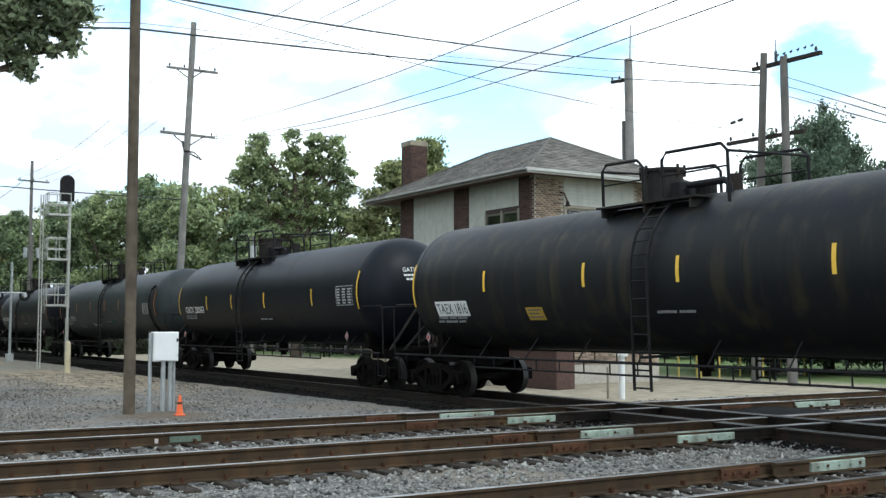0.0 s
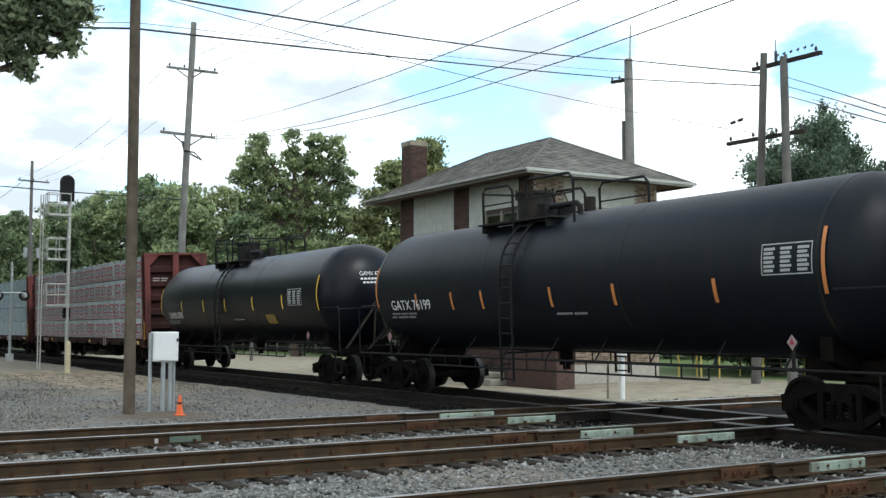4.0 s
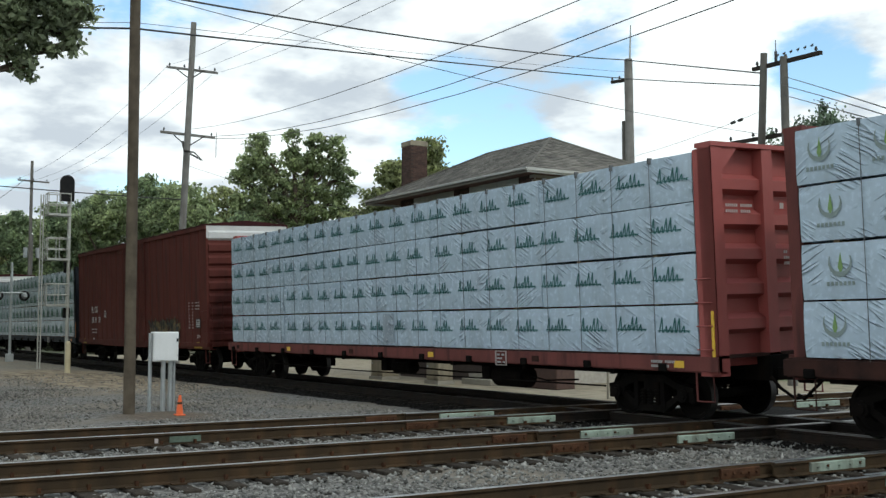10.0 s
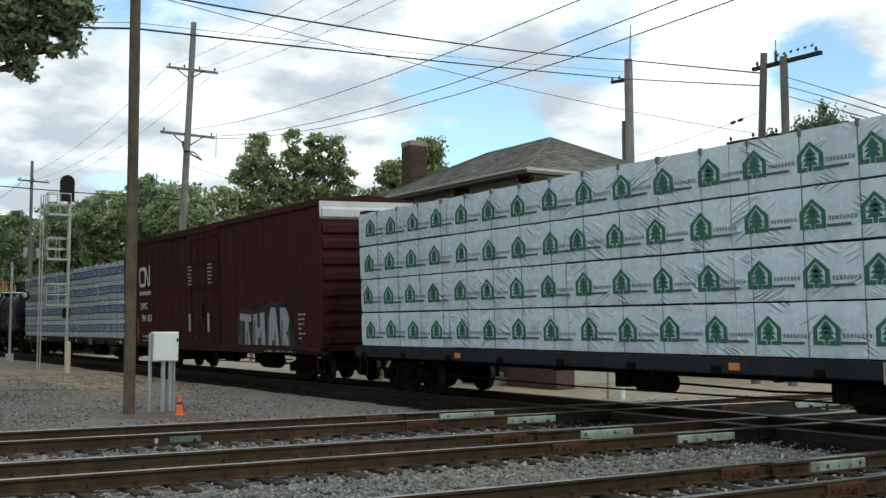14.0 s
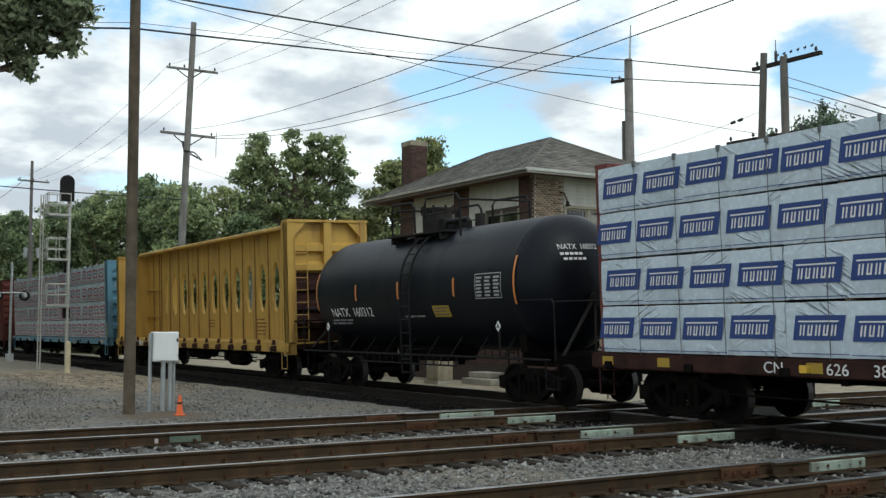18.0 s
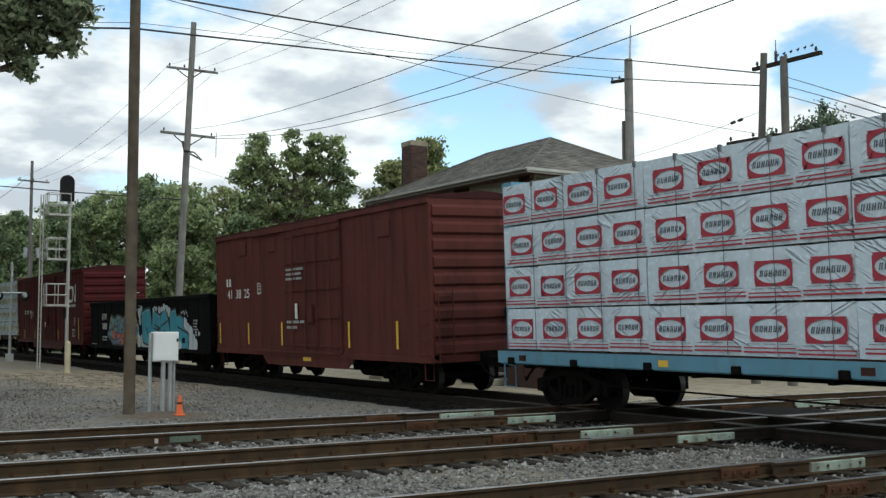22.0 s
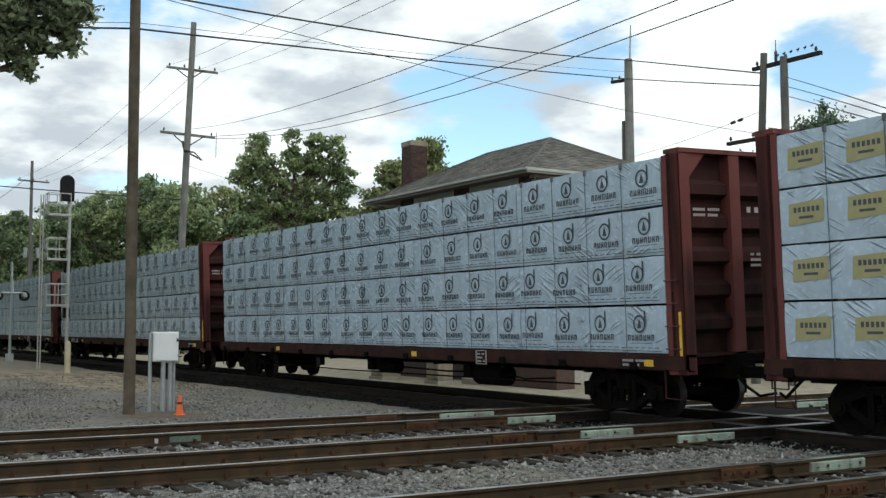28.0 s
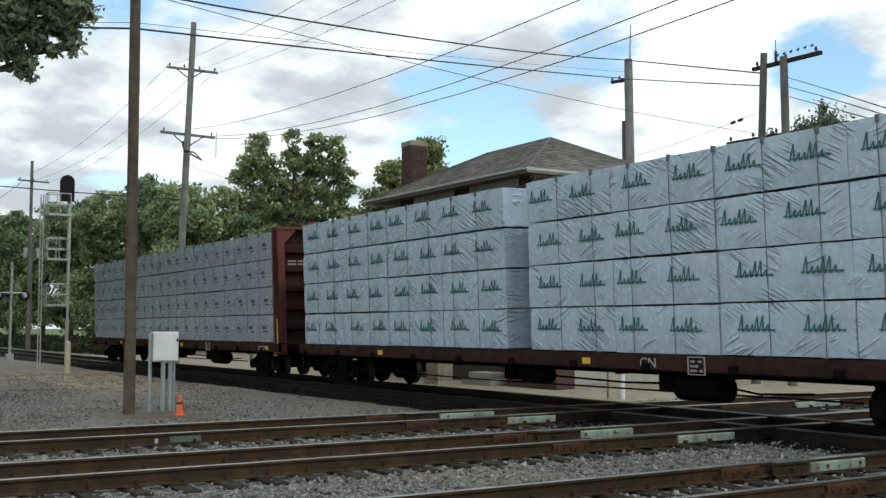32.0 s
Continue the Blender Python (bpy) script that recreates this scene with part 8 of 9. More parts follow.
# ---- gondola ----
def gondola(front, length=16.8, half=1.50, top=2.86, bottom=0.82):
    c = new_car("gondola_car", "black open gondola covered with turquoise block graffiti", front)
    frame_of(c, length, "gon", 0.2, half - 0.1, 1.0)
    for x in (-2.2, -length + 2.2):
        truck(c, x)
    for s in (-1, 1):
        y = s * half
        w = Mesh().box(-length, 0, min(y, y - s * 0.06), max(y, y - s * 0.06), bottom, top)
        part("side_wall", w, "gon", c)
        part("top_chord", Mesh().cbox(-length - 0.05, 0.05, min(y - s * 0.1, y + s * 0.06), max(y - s * 0.1, y + s * 0.06), top - 0.12, top + 0.04, 0.02), "gon", c)
        part("bottom_rail", Mesh().box(-length, 0, min(y, y + s * 0.05), max(y, y + s * 0.05), bottom - 0.08, bottom + 0.06), "gon", c)
        for i in range(15):
            x = -0.08 - i * (length - 0.16) / 14
            p = cached(("gon_post", s), lambda: Mesh().prism([(-0.07, s * half), (0.07, s * half), (0.05, s * (half + 0.018)), (-0.05, s * (half + 0.018))], "z", bottom + 0.05, top - 0.1).data("side_post"))
            part("side_post", p, "gon", c, m=pose(x, 0, 0))
    for x in (-0.06, -length):
        part("end_wall", Mesh().box(x, x + 0.06, -half + 0.06, half - 0.06, bottom, top), "gon", c)
        for z in (1.2, 1.7, 2.2):
            part("end_rib", Mesh().box(x - 0.07, x + 0.13, -half + 0.06, half - 0.06, z, z + 0.14), "gon", c)
    part("floor", Mesh().box(-length, 0, -half + 0.06, half - 0.06, 1.0, 1.08), "deck", c)
    ld = Mesh()
    for i in range(5):
        ld.tube([(-length + 0.15, -half - 0.02, 0.9 + i * 0.36), (-length + 0.15, -half - 0.09, 0.9 + i * 0.36), (-length + 0.6, -half - 0.09, 0.9 + i * 0.36), (-length + 0.6, -half - 0.02, 0.9 + i * 0.36)], 0.013, 5)
    part("side_ladder", ld, "gon", c)
    Y = -half - 0.022

    def shape(pts, ink, lift, name="graffiti"):
        m = Mesh()
        flat_poly(m, pts)
        return part(name, m, ink, c, m=pose(0, Y - lift, 0))

    def grown(pts, d):
        n = len(pts)
        cx, cz = sum(p[0] for p in pts) / n, sum(p[1] for p in pts) / n
        return [(x + d * (x - cx) / max(0.05, math.hypot(x - cx, z - cz)), z + d * (z - cz) / max(0.05, math.hypot(x - cx, z - cz))) for x, z in pts]

    def cloud(x, z, r, lift=0.002):
        shape([(x + r * (1 + 0.08 * math.sin(3 * t)) * math.cos(t), max(bottom + 0.03, z + r * math.sin(t))) for t in [2 * math.pi * j / 18 for j in range(18)]], "pale_spray", lift)

    step = 0.0
    for x, z, r in ((-8.6, 2.30, 0.22), (-8.35, 2.48, 0.14), (-8.7, 1.08, 0.30), (-8.2, 1.15, 0.32), (-7.75, 1.0, 0.26), (-7.35, 0.95, 0.18), (-5.88, 2.40, 0.15), (-5.55, 2.36, 0.17), (-5.02, 2.40, 0.18), (-4.65, 2.30, 0.20), (-2.75, 1.84, 0.24), (-2.45, 1.58, 0.30), (-2.12, 1.48, 0.28), (-1.95, 1.15, 0.36), (-1.62, 1.05, 0.26), (-2.3, 1.05, 0.3)):
        step += 0.00025
        cloud(x, z, r, 0.002 + step)
    for x, z, r in ((-2.95, 2.28, 0.06), (-2.75, 2.22, 0.05), (-2.5, 2.24, 0.05), (-1.17, 1.47, 0.09), (-8.95, 2.45, 0.05), (-6.46, 2.52, 0.06), (-1.45, 1.42, 0.04), (-2.62, 2.32, 0.04), (-6.62, 2.40, 0.12), (-6.28, 2.44, 0.10), (-5.25, 2.50, 0.15), (-4.85, 2.44, 0.13), (-8.85, 1.45, 0.16), (-8.50, 1.95, 0.16), (-5.95, 1.0, 0.2), (-1.50, 1.52, 0.06), (-1.62, 1.40, 0.05), (-3.12, 2.25, 0.05), (-2.85, 2.30, 0.03), (-6.10, 2.50, 0.04), (-8.62, 2.60, 0.04), (-2.40, 2.12, 0.04)):
        step += 0.00025
        cloud(x, z, r, 0.002 + step)
    letters = ([(-8.15, 1.10), (-8.30, 2.30), (-7.80, 2.42), (-7.13, 2.47), (-6.95, 1.90), (-6.73, 1.10), (-7.20, 1.05), (-7.60, 1.02)],
               [(-6.73, 2.31), (-6.30, 2.30), (-5.77, 2.14), (-5.74, 1.75), (-5.92, 1.50), (-5.74, 0.95), (-6.30, 0.90), (-6.81, 1.01), (-6.85, 1.60)],
               [(-5.69, 2.20), (-5.08, 2.40), (-4.77, 2.00), (-4.60, 1.60), (-4.54, 1.29), (-4.69, 0.98), (-5.30, 0.95), (-5.80, 1.13), (-5.72, 1.60)],
               [(-4.43, 0.90), (-4.53, 2.10), (-4.30, 2.34), (-3.80, 2.39), (-3.73, 2.11), (-3.30, 2.14), (-2.91, 2.03), (-2.97, 1.71), (-2.32, 1.47), (-2.39, 0.92), (-3.72, 0.90)])
    for pts in letters:
        shape(grown(pts, 0.085), "spray_black", 0.006)
    for pts in letters:
        shape(pts, "cyan", 0.009)
    for a, b, w in (((-7.71, 1.72), (-7.15, 1.05), 0.08), ((-7.52, 1.72), (-7.25, 1.35), 0.06), ((-6.52, 1.82), (-6.08, 1.71), 0.08), ((-6.62, 1.68), (-6.12, 1.59), 0.07), ((-6.10, 1.66), (-5.78, 1.62), 0.20), ((-5.62, 1.74), (-4.80, 1.97), 0.08), ((-5.86, 1.35), (-5.15, 1.58), 0.08), ((-4.21, 1.36), (-3.82, 0.92), 0.09), ((-4.21, 1.36), (-4.16, 0.92), 0.07), ((-3.60, 1.72), (-2.35, 1.47), 0.08)):
        d = Vector((b[0] - a[0], b[1] - a[1])).normalized() * w / 2
        shape([(a[0] - d.y, a[1] + d.x), (a[0] + d.y, a[1] - d.x), (b[0] + d.y, b[1] - d.x), (b[0] - d.y, b[1] + d.x)], "spray_black", 0.012)
    for x, z, rx, rz in ((-6.46, 1.23, 0.14, 0.24), (-4.80, 1.34, 0.14, 0.20), (-3.41, 1.02, 0.28, 0.15), (-5.40, 0.97, 0.32, 0.10)):
        shape([(x + rx * math.cos(t), z + rz * math.sin(t)) for t in [2 * math.pi * j / 16 for j in range(16)]], "pale_spray", 0.013)
    for pts in letters:
        for (ax, az), (bx, bz) in list(zip(pts, pts[1:]))[1:4]:
            d = Vector((bx - ax, bz - az)).normalized() * 0.012
            mx, mz = (ax + bx) / 2, (az + bz) / 2
            ax, az, bx, bz = mx + (ax - mx) * 0.7, mz + (az - mz) * 0.7 - 0.05, mx + (bx - mx) * 0.7, mz + (bz - mz) * 0.7 - 0.05
            shape([(ax - d.y, az + d.x), (ax + d.y, az - d.x), (bx + d.y, bz - d.x), (bx - d.y, bz + d.x)], "pale_spray", 0.0125)
    shape([(-3.07, 1.11), (-2.73, 1.11), (-2.73, 1.31), (-3.07, 1.31)], "gon", 0.014, "stencil_panel")
    # the smaller many-coloured piece: dark letter blocks, slim slanted fills, black strokes over them
    rng = random.Random(12)

    def sliver(x, z, l, w, a, ink, lift):
        p = []
        for u, v in ((-1, -0.7), (-0.2, -1), (0.9, -0.6), (1.1, 0.2), (0.3, 1), (-0.8, 0.8)):
            u, v = u * l * rng.uniform(0.85, 1.15), v * w * rng.uniform(0.8, 1.2)
            p.append((x + u * math.cos(a) - v * math.sin(a), max(bottom + 0.04, z + u * math.sin(a) + v * math.cos(a))))
        shape(p, ink, lift)

    # interlocking letters: leaning cells of many colours on a black ground, black lines between them
    cells = ("spray_yellow spray_teal spray_teal spray_slate", "spray_teal spray_teal spray_pink spray_blue", "spray_blue spray_teal spray_red spray_blue", "spray_teal spray_blue spray_pink spray_slate", "spray_slate spray_teal spray_orange spray_orange", "spray_blue spray_blue spray_orange spray_red", "spray_orange spray_red spray_red spray_slate", "spray_yellow spray_blue spray_slate spray_blue", "spray_blue spray_slate spray_slate spray_slate", "spray_yellow spray_slate spray_blue spray_yellow")
    grid = []
    for i in range(11):
        hi = 2.12 + 0.10 * math.sin(i * 2.3) - (0.30 if i in (0, 10) else 0)
        base = 0.92 + (0.28 if i in (0, 10) else 0)
        grid.append([(-13.40 + i * 0.455 + rng.uniform(-0.11, 0.11), base + (hi - base) * k / 4 + (rng.uniform(-0.11, 0.11) if 0 < k < 4 else rng.uniform(-0.02, 0.09))) for k in range(5)])
    shape([(x, z + 0.07) for x, z in (g[4] for g in grid)] + [(x, max(bottom + 0.02, z - 0.06)) for x, z in (g[0] for g in reversed(grid))], "spray_black", 0.003)
    for i, col in enumerate(cells):
        for k, ink in enumerate(reversed(col.split())):
            quad = [grid[i][k], grid[i + 1][k], grid[i + 1][k + 1], grid[i][k + 1]]
            mids = [((a[0] + b[0]) / 2 + rng.uniform(-0.05, 0.05), (a[1] + b[1]) / 2 + rng.uniform(-0.05, 0.05)) for a, b in zip(quad, quad[1:] + quad[:1])]
            ring = [p for pair in zip(quad, mids) for p in pair]
            shape(grown(ring, -0.025), ink, 0.008 + 0.00012 * (i * 4 + k))
            if (i + k) % 3 == 0:
                cx, cz = sum(p[0] for p in quad) / 4, sum(p[1] for p in quad) / 4
                shape([(cx - 0.13, cz - 0.05), (cx + 0.02, cz - 0.09), (cx + 0.12, cz + 0.04), (cx - 0.03, cz + 0.03)], "spray_black", 0.0135 + 0.0001 * i)
    for i in range(26):
        u = rng.random()
        sliver(-13.4 + u * 4.6, 0.98 + rng.random() * 1.15, rng.uniform(0.05, 0.12), rng.uniform(0.02, 0.05), rng.uniform(0.4, 2.7), ("spray_yellow", "pale_spray", "spray_red", "cyan")[i % 4], 0.0155 + 0.0001 * i)
    for i in range(24):
        u = rng.random()
        sliver(-13.4 + u * 4.6, 1.0 + rng.random() * 1.05, rng.uniform(0.14, 0.3), rng.uniform(0.014, 0.026), rng.choice((1.45, 1.7, 0.35, 2.8)) + rng.uniform(-0.2, 0.2), "spray_black", 0.0185 + 0.0001 * i)
    for s2, z2 in ((-13.55, 1.42), (-8.85, 1.66)):
        shape([(s2 - 0.12, z2), (s2 + 0.16, z2 + 0.22), (s2 + 0.22, z2 - 0.30)], "spray_blue", 0.021)
    for words, z, s in (("ATW", 2.05, 0.42), ("70008", 1.62, 0.40)):
        lettering(words, s, "white_ink", c, side_m(-length + 2.12, Y - 0.004, z), stretch=0.85)
    bars(c, "stencil", "grey_ink", -length + 2.2, Y - 0.004, 1.3, [[0.3, 0.5], [0.25, 0.4]], 0.13, 0.07)
    bars(c, "stencil", "grey_ink", -1.73, Y - 0.02, 1.98, [[0.1, 0.3], [0.1, 0.25], [0.1, 0.2], [0.1, 0.35]], 0.11, 0.06)
    bars(c, "stencil", "grey_ink", -length + 0.2, Y - 0.004, 0.95, [[0.9]], 0.1, 0.04)
    return c


# ---- car side details ----
def railway_badge(c, x, y, z, s):
    """Large white band mark: an open rounded bracket joined to a zigzag."""
    t = 0.20 * s
    for k, pts in enumerate(([(1.0, 1.0), (0.15, 1.0), (0.0, 0.85), (0.0, 0.15), (0.15, 0.0), (1.0, 0.0), (1.12, 0.12), (1.12, 1.0)], [(1.12, 0.9), (1.25, 1.0), (1.75, 0.05), (1.9, 0.0), (2.0, 0.12), (2.0, 1.12)])):
        m = Mesh()
        P = [Vector((a * s, b * s)) for a, b in pts]
        for a, b in zip(P, P[1:]):
            d = (b - a).normalized()
            q = Vector((-d.y, d.x)) * t / 2
            e = d * t * 0.3
            flat_poly(m, [tuple(a - e + q), tuple(a - e - q), tuple(b + e - q), tuple(b + e + q)])
        part("railway_badge", m, "white_ink", c, m=pose(x, y - 0.002 * k, z))


def stencil_box(c, x, y, z, w=0.42, h=0.4):
    m = Mesh()
    for a in ((0, w, 0, 0.03), (0, w, h - 0.03, h), (0, 0.03, 0.03, h - 0.03), (w - 0.03, w, 0.03, h - 0.03)):
        rect(m, *a)
    part("stencil_frame", m, "white_ink", c, m=pose(x, y, z))
    bars(c, "stencil", "grey_ink", x + 0.07, y, z + h - 0.08, [[0.12, 0.1], [0.24], [0.12, 0.1]], 0.1, 0.05)

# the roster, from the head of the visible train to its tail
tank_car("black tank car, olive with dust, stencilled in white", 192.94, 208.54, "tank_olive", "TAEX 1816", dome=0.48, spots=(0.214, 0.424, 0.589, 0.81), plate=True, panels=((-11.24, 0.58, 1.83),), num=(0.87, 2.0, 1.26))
tank_car("clean black tank car with white stencilling", 175.12, 189.72, "tank_black", "GATX 200283", dome=0.565, spots=(0.191, 0.436, 0.632, 0.80), block=(-1.18, 2.29, 1.0, 0.54), refl=(2.32, 2.80), num=(0.62, 2.22, 1.98))
tank_car("faded grey tank car with orange edge marks", 155.21, 171.71, "tank_grey", "GATX 301074", "grey_ink", "orange_mark", dome=0.49, spots=(0.166, 0.32, 0.463, 0.62, 0.787), panels=((-4.69, 0.57, 1.85),), block=(-1.59, 2.26, 0.88, 0.45), num=(1.0, 2.04, 2.0), pipes=True, scribbles=((-10.28, 1.70, 1.3, 0.30, "grey_ink"), (-12.9, 1.66, 0.75, 0.2, "dim_ink"), (-6.96, 1.88, 0.85, 0.2, "green_ink")))
tank_car("dull black tank car with orange edge marks", 137.6, 151.47, "tank_black", "GATX 76199", "white_ink", "orange_mark", dome=0.58, spots=(0.155, 0.34, 0.48, 0.66, 0.75, 0.865), block=(-1.1, 2.5, 1.0, 0.5), refl=(2.1, 2.5))
tank_car("glossy blue-black tank car with yellow marks", 119.48, 133.78, "tank_blue", "GAMX 6396", dome=0.545, spots=(0.17, 0.339, 0.515, 0.667, 0.835), panels=((-3.95, 0.70, 1.82),), block=(-2.0, 2.35, 1.0, 0.5), refl=(2.25, 2.68), num=(0.68, 2.04, 1.62))
centerbeam("oxide-red bulkhead flat car carrying wrapped lumber", 116.73, "red_car", 22.43, mark="GTW  62", wide_rear=True)
lumber_load("white-wrapped lumber packs printed with red ovals", 116.73, "wrap_plain", print_red_oval, 22.43)
centerbeam("dark-red bulkhead flat car carrying grey lumber packs", 92.56, "red_car", mark="ATW  300  493")
TORN = lumber_load("grey-wrapped lumber packs printed with pale leaves, torn in places", 92.56, "wrap", print_leaf, groups=[(-0.42, -9.72, 4), (-10.55, -22.30, 5)], step=1.15)
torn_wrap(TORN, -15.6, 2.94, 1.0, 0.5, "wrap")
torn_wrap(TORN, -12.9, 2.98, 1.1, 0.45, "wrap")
centerbeam("bright faded-red bulkhead flat car carrying wrapped lumber", 68.47, "pink_car")
SAG = lumber_load("grey-wrapped lumber packs printed with green script", 68.47, "wrap", print_script)
# thin grey sheet on the packs, imitating the shade of a recess
part("wrap_hole", Mesh().box(-11.62, -11.05, -1.402, -1.396, 1.30, 2.04), "wrap_grey", SAG, "grey sheet for the shaded gap of a set-back pack end")
bx = boxcar("brown-red boxcar with olive graffiti low on its side", 44.12, "box_brown", 18.7, 5.40, door=(0.397, 0.591), pale_end=True)
Y = -1.55 - 0.026
spaced("FL  OX", 0.42, "white_ink", bx, -16.24, Y, 2.40, stretch=0.9)
spaced("50  51   29", 0.38, "white_ink", bx, -16.2, Y, 1.94, stretch=0.95)
bars(bx, "stencil", "pale_ink", -16.18, Y, 1.64, [[0.12, 0.25], [0.1, 0.3]], 0.14, 0.05)
bars(bx, "stencil", "pale_ink", -15.6, Y, 1.64, [[0.35], [0.3]], 0.14, 0.05)
bars(bx, "stencil", "white_ink", -15.95, Y, 1.2, [[0.22], []], 0.2, 0.1)
stencil_box(bx, -13.93, Y, 2.20, 0.27, 0.28)
bars(bx, "stencil", "pale_ink", -2.0, Y, 2.62, [[0.13], [0.13], [0.11], [0.06], [0.12], [0.10], [0.16], [0.2], [0.16]], 0.115, 0.04)
bars(bx, "stencil", "pale_ink", -1.6, Y, 2.62, [[0.12], [0.14], [0.10], [0.13], [0.11], [0.13], [0.12], [0.13], [0.13]], 0.115, 0.04)
bars(bx, "stencil", "pale_ink", -1.25, Y, 2.62, [[0.2, 0.2], [0.2, 0.22], [0.18, 0.2]], 0.115, 0.04)
part("stencil_patch", Mesh().box(-1.21, -0.70, Y - 0.004, Y, 1.66, 2.02), "spray_black", bx, "black patch with white data lines")
bars(bx, "stencil", "white_ink", -1.16, Y - 0.004, 1.98, [[0.16, 0.2], [0.16, 0.2], [0.4], [0.4]], 0.075, 0.03)
lettering("B216", 0.17, "pale_ink", bx, side_m(-1.11, Y, 1.31))
graffiti(bx, -6.8, -3.0, 1.02, 1.98, Y, ("spray_black", "spray_khaki", "spray_olive", "spray_black", "spray_tan", "spray_dusk", "spray_black", "spray_tan"), 4, 38)
for x, w in ((-1.0, 0.42), (-17.6, 0.3)):
    part("warning_plate", Mesh().box(x - w, x + w, Y - 0.006, Y, 0.94, 1.05).box(x - w * 0.4, x + w * 0.4, Y - 0.006, Y, 1.05, 1.16), "dull_yellow", bx)
bars(bx, "stencil", "faint_ink", -9.6, Y - 0.1, 3.85, [[0.5], [0.45], [0.5]], 0.13, 0.08)
centerbeam("slate-black bulkhead flat car carrying wrapped lumber", 23.88, "navy_car", 22.9, orange=True)
lumber_load("white-wrapped lumber packs printed with green tree signs", 23.88, "wrap_pale", print_tree_house, 22.9)
bx = boxcar("dark maroon boxcar with silver block graffiti", -0.78, "box_dark", 18.4, 5.36, door=(0.44, 0.62), pale_end=True)
railway_badge(bx, -18.4 * 0.955, Y, 3.45, 0.68)
bars(bx, "slogan", "white_ink", -17.6, Y, 3.2, [[0.16, 0.16, 0.16, 0.2, 0.16, 0.2, 0.16]], 0.2, 0.16)
lettering("DWC", 0.40, "white_ink", bx, side_m(-17.5, Y, 2.45))
spaced("794  853", 0.40, "white_ink", bx, -17.4, Y, 1.95)
bars(bx, "stencil", "grey_ink", -17.3, Y, 1.38, [[0.35, 0.5], [0.35, 0.4]], 0.2, 0.09)
marks(bx, (-17.9,), Y, 1.1, 2.1, "orange_mark", 0.08)
def tag(pts, ink, lift):
    m = Mesh()
    flat_poly(m, pts)
    tagged(part("graffiti", m, ink, bx, "silver block graffiti with black edges", m=pose(0.0, Y - lift, 0)), kind="stuff")


tag([(-6.35, 0.93), (-6.5, 1.5), (-6.42, 2.15), (-5.9, 2.34), (-5.0, 2.22), (-4.4, 2.30), (-3.7, 2.48), (-2.9, 2.46), (-2.25, 2.25), (-2.0, 1.9), (-2.1, 1.5), (-1.65, 0.93)], "spray_black", 0.001)
for k, pts in enumerate(([(-6.25, 1.93), (-6.2, 2.16), (-5.25, 2.10), (-5.22, 1.88), (-5.5, 1.88), (-5.32, 1.02), (-5.8, 1.0), (-5.78, 1.90)], [(-5.1, 0.96), (-5.05, 2.12), (-4.72, 2.12), (-4.72, 1.68), (-4.5, 1.70), (-4.5, 2.14), (-4.14, 2.18), (-4.08, 0.94), (-4.46, 0.94), (-4.5, 1.38), (-4.7, 1.36), (-4.66, 0.96)],
                         [(-3.98, 0.94), (-3.84, 1.9), (-3.6, 2.32), (-3.22, 2.30), (-2.98, 0.95), (-3.28, 0.95), (-3.34, 1.3), (-3.54, 1.3), (-3.62, 0.94)], [(-2.86, 0.96), (-2.9, 2.30), (-2.45, 2.28), (-2.22, 1.98), (-2.3, 1.66), (-2.46, 1.52), (-2.02, 0.95), (-2.42, 0.95), (-2.62, 1.36), (-2.6, 0.96)])):
    tag(pts, "silver_spray", 0.003)
    x0 = min(p[0] for p in pts)
    tag([(x0 + 0.03, 0.97), (x0 + 0.16, 0.97), (x0 + 0.22, 1.9), (x0 + 0.10, 1.9)], "dark_silver", 0.005)
    tag([(x0 + 0.62, 1.0), (x0 + 0.72, 1.0), (x0 + 0.70, 1.6), (x0 + 0.60, 1.5)], "dark_silver", 0.006)
tag([(-6.45, 1.25), (-6.3, 1.0), (-6.2, 1.55)], "green_ink", 0.004)
tag([(-2.0, 1.35), (-1.85, 1.15), (-1.98, 1.65)], "green_ink", 0.004)
bars(bx, "stencil", "pale_ink", -11.1, Y - 0.1, 3.95, [[0.4], [0.42], [0.35], [0.42], [0.4], [0.36]], 0.13, 0.05)
bars(bx, "stencil", "pale_ink", -9.0, Y - 0.1, 3.95, [[0.5], [0.52], [0.45], [0.5], [0.4], [0.5]], 0.13, 0.05)
for x in (-11.0, -9.0):
    part("lock_handle", Mesh().cbox(x, x + 0.14, Y - 0.14, Y - 0.1, 1.55, 2.2, 0.01), "pale_ink", bx)
bars(bx, "stencil", "pale_ink", -1.55, Y, 2.1, [[0.25, 0.2], [0.15, 0.2], [0.2, 0.15], [0.2], [0.25, 0.15], [0.2]], 0.14, 0.05)
c = centerbeam("dark-red bulkhead flat car carrying wrapped lumber", -21.04, "red_car")
for words, x in (("CN", -18.45), ("626", -17.24), ("38", -16.42)):
    lettering(words, 0.25, "white_ink", c, side_m(x, -1.426, 0.965), stretch=1.1)
for x in (-22.38, -20.88, -17.60):
    part("reflector", Mesh().box(x, x + 0.30, -1.428, -1.421, 0.98, 1.14), "dull_yellow", c)
lumber_load("white-wrapped lumber packs printed with blue bands", -21.04, "wrap_pale", print_blue_band)
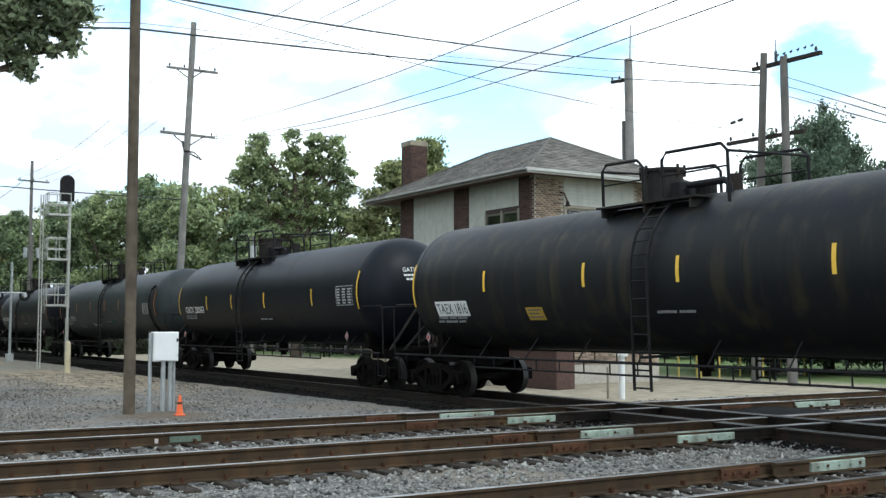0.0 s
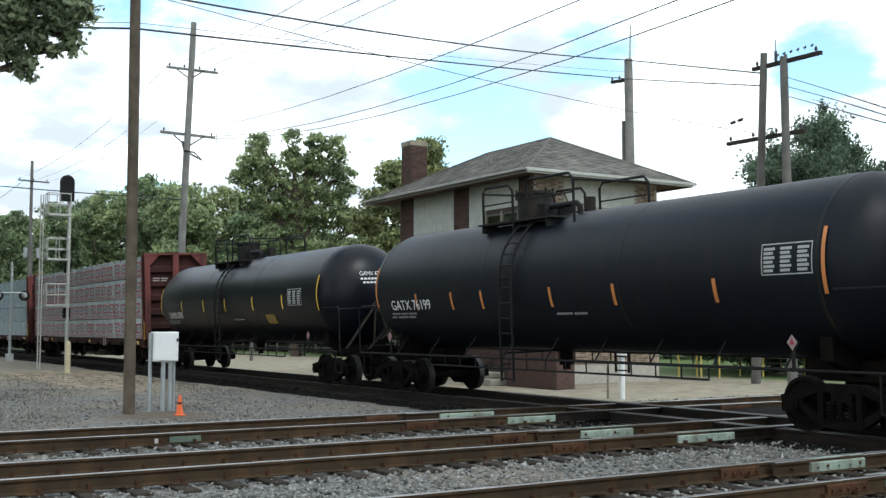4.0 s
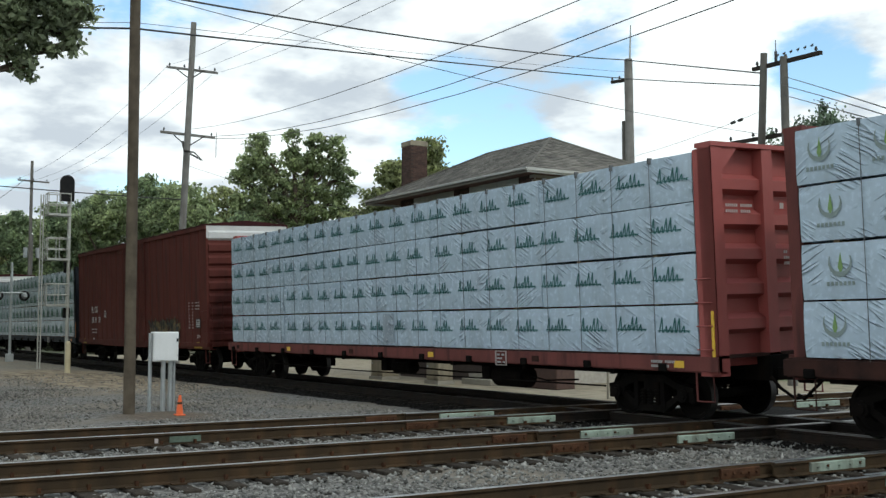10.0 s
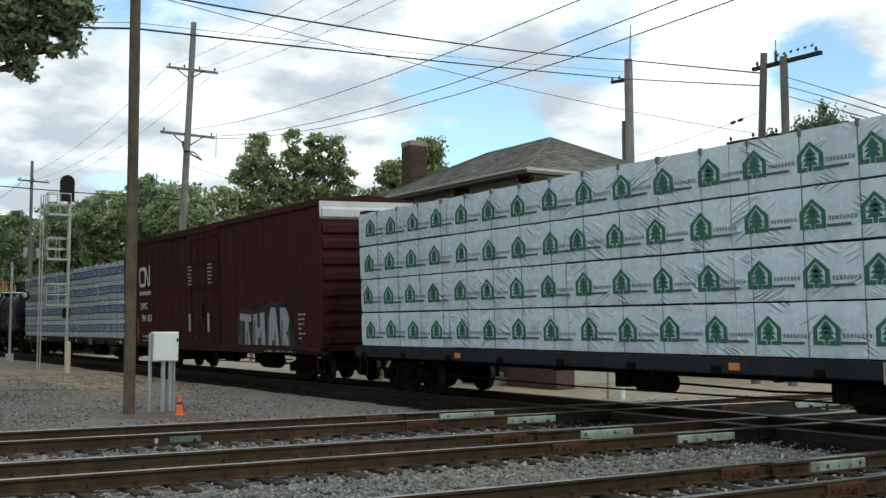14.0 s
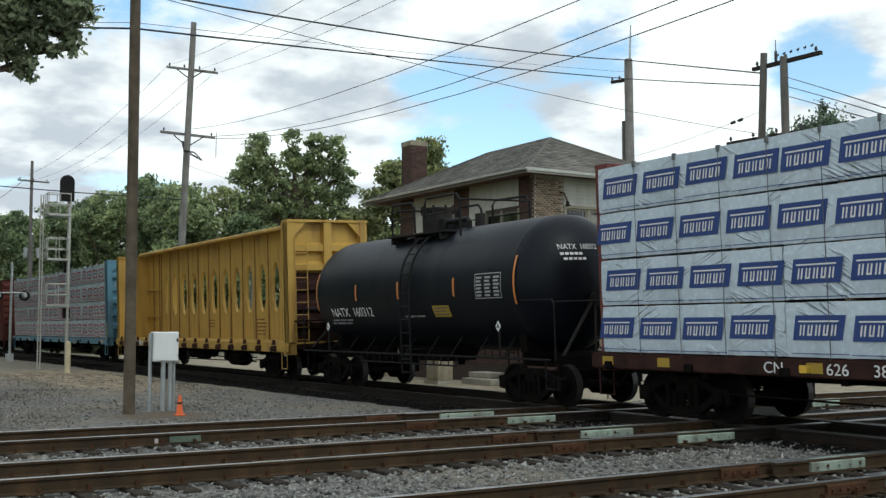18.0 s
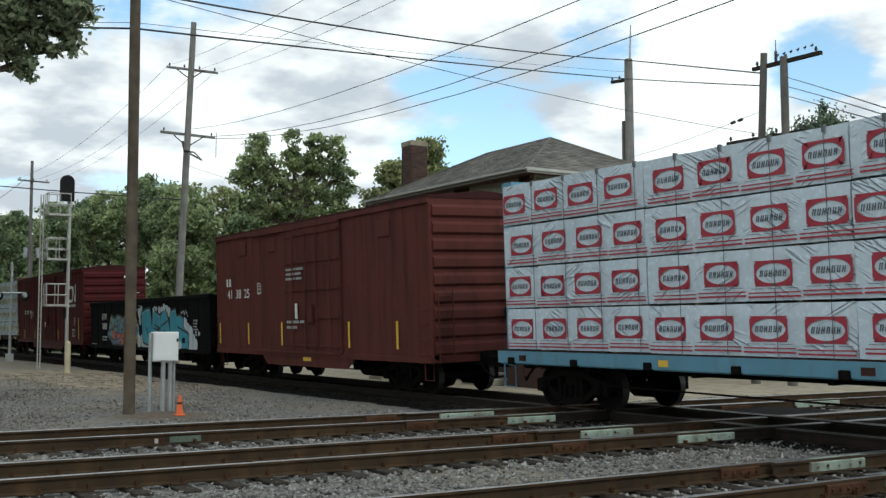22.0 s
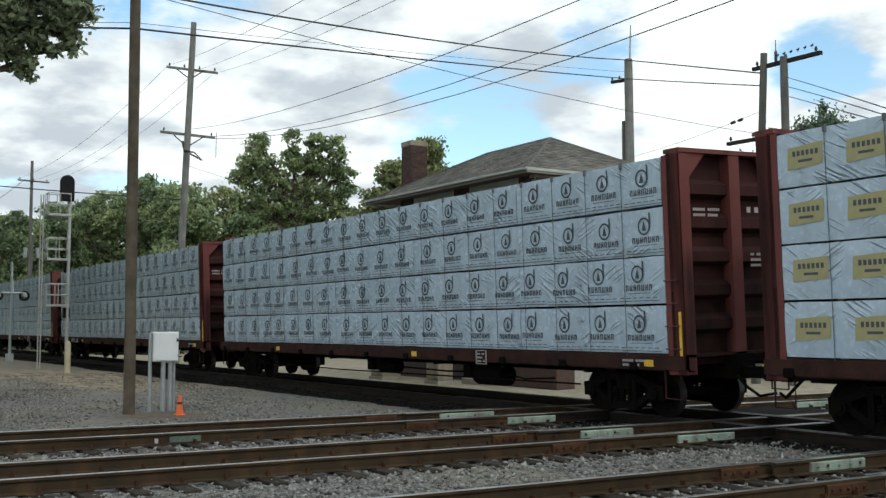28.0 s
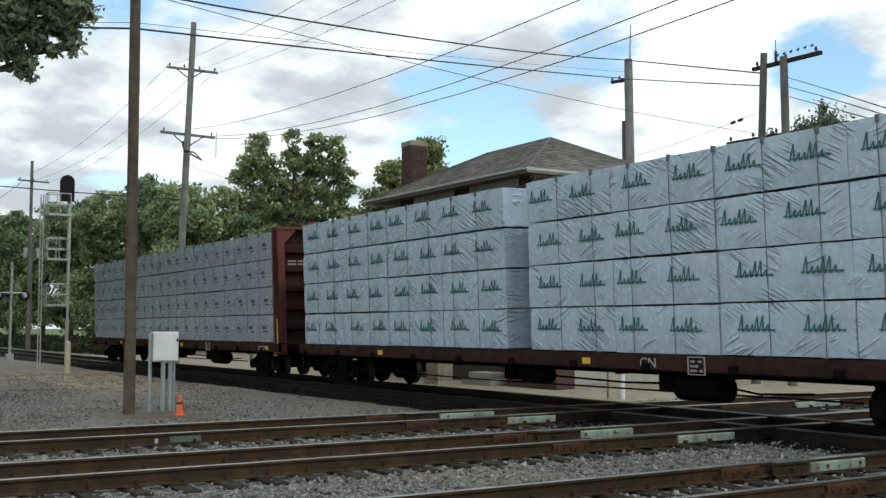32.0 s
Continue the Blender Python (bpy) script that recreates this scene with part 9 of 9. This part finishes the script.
tank_car("short black tank car with orange marks", -55.72, -46.22, "tank_black", "NATX  160312", "white_ink", "orange_mark", 1.50, dome=0.46, spots=(0.242, 0.517, 0.757), panels=((-3.36, 0.74, 1.93),), block=(-1.4, 2.32, 1.02, 0.56), refl=(2.4, 2.82), num=(0.68, 1.98, 2.42), head=(-0.77, 3.30), placard=(1.71, "white_ink", "dark_ink"), skid=(-7.0, -4.0))
yellow_centerbeam(-58.12)
centerbeam("light-blue bulkhead flat car carrying wrapped lumber", -78.95, "sky_car", 22.95)
lumber_load("white-wrapped lumber packs printed with red ovals", -78.95, "wrap_pale", print_red_oval, 22.95)
bx = boxcar("brown boxcar with yellow edge marks", -104.40, "box_brown", 14.4, 4.84, bottom=0.84, door=(0.325, 0.585), skirt=0.28)
bars(bx, "owner_mark", "white_ink", -13.42, Y, 3.32, [[0.2, 0.2]], 0.3, 0.25)
spaced("41  38  25", 0.42, "white_ink", bx, -13.34, Y, 2.66, stretch=1.15)
stencil_box(bx, -10.7, Y, 2.75, 0.26, 0.36)
marks(bx, (-14.1, -11.5, -8.8, -4.3, -1.65), Y, 1.15, 1.85, "yellow_mark", 0.10)
part("reflector", Mesh().box(-7.3, -6.75, Y - 0.006, Y, 0.72, 0.86), "yellow_mark", bx)
bars(bx, "stencil", "grey_ink", -8.2, Y - 0.1, 3.45, [[0.5, 0.12, 0.5], [0.4, 0.12, 0.45], [0.5, 0.12, 0.4]], 0.14, 0.07)
bars(bx, "stencil", "grey_ink", -8.2, Y - 0.1, 1.9, [[0.35, 0.5, 0.3], [0.3, 0.4]], 0.16, 0.08)
part("lock_tag", Mesh().box(-7.55, -7.4, Y - 0.12, Y - 0.1, 1.95, 2.4), "white_ink", bx)
for x, z in ((-12.3, 4.05), (-9.9, 4.05), (-2.6, 4.0)):
    part("side_hatch", Mesh().cbox(x, x + 0.7, Y - 0.02, Y + 0.02, z, z + 0.42, 0.01), "box_brown", bx)
gondola(-119.68)
bx = boxcar("cherry-red boxcar with large white band mark", -137.77, "box_red", 16.1, 4.66, bottom=0.84, door=(0.368, 0.586), skirt=0.28)
railway_badge(bx, -2.90, Y, 3.06, 0.70)
bars(bx, "slogan", "white_ink", -3.09, Y, 2.88, [[0.16, 0.16, 0.16, 0.05, 0.12, 0.14, 0.05, 0.12, 0.14]], 0.2, 0.12)
bars(bx, "owner_mark", "white_ink", -14.32, Y, 2.74, [[0.13, 0.13]], 0.3, 0.24)
spaced("415   344", 0.33, "white_ink", bx, -13.62, Y, 2.50, stretch=1.0)
stencil_box(bx, -12.6, Y, 2.3, 0.2, 0.25)
bars(bx, "stencil", "grey_ink", -12.2, Y, 2.6, [[0.4], [0.4], [0.4]], 0.1, 0.06)
marks(bx, (-14.44, -11.44, -9.88, -7.8, -5.49, -3.14), Y, 1.05, 1.55, "yellow_mark", 0.09)
marks(bx, (-0.94,), Y, 1.12, 2.15, "yellow_mark", 0.10)
stencil_box(bx, -2.25, Y, 1.24, 0.48, 0.38)
bars(bx, "stencil", "grey_ink", -1.95, Y, 2.2, [[0.5], [0.2, 0.2], [0.2, 0.15], [0.25]], 0.11, 0.06)
bars(bx, "stencil", "white_ink", 0.10, 0.45, 4.25, [[0.1, 0.1, 0.3]], 0.2, 0.12, True)
bars(bx, "stencil", "grey_ink", 0.09, 0.75, 3.4, [[0.5], [], [], [], [], [0.4]], 0.12, 0.05, True)
part("lock_tag", Mesh().box(-8.2, -8.05, Y - 0.12, Y - 0.1, 1.75, 2.0), "white_ink", bx)
centerbeam("dark-red bulkhead flat car carrying wrapped lumber", -155.01, "red_car", 22.6, mark="DWC  627  122", wide_rear=True)
lumber_load("white-wrapped lumber packs printed with mustard panels", -155.01, "wrap", print_yellow_panel, 22.6)
for s, mk, long in ((-179.38, None, 22.75), (-203.90, "DWC  625", 22.95)):
    centerbeam("dark-red bulkhead flat car carrying wrapped lumber", s, "red_car", long, mark=mk)
    lumber_load("white-wrapped lumber packs printed with dark rings", s, "wrap", print_ring, long)
c = centerbeam("dark-red bulkhead flat car carrying wrapped lumber", -228.64, "red_car")
lettering("CN", 0.25, "grey_ink", c, side_m(-7.74, -1.426, 0.965), stretch=1.2)
lumber_load("grey-white wrapped lumber packs printed with green script", -228.64, "wrap", print_script, groups=[(-0.42, -11.1, 4), (-11.95, -22.35, 4)])
centerbeam("red bulkhead flat car at the tail of the train", -252.90, "red_car")
lumber_load("grey-wrapped lumber packs with small dark print", -252.90, "wrap_grey", print_small)


def motions():
    times = [i * 1.0 for i in range(33)]
    for ob, front in MOVERS:
        walk(ob, [(t, pose(front + travel(t), 0, 0, CANT, 0, 0)) for t in times])
    fronts = {ob: f for ob, f in MOVERS}
    for w, car, a in WHEELSETS:
        f = fronts[car]
        shown = [k for k in range(0, 961) if -85 < f + travel(k / 30) < 14]
        if not shown:
            shown = [0, 1]
        ks = sorted({0, 960, *shown})
        rows, first = [], travel(shown[0] / 30)
        last = travel(shown[-1] / 30)
        for k in ks:
            d = min(max(travel(k / 30), first), last) - first
            rows.append((k / 30, pose(a, 0, 0.445, 0, math.degrees(d / 0.445), 0)))
        walk(w, rows)


motions()
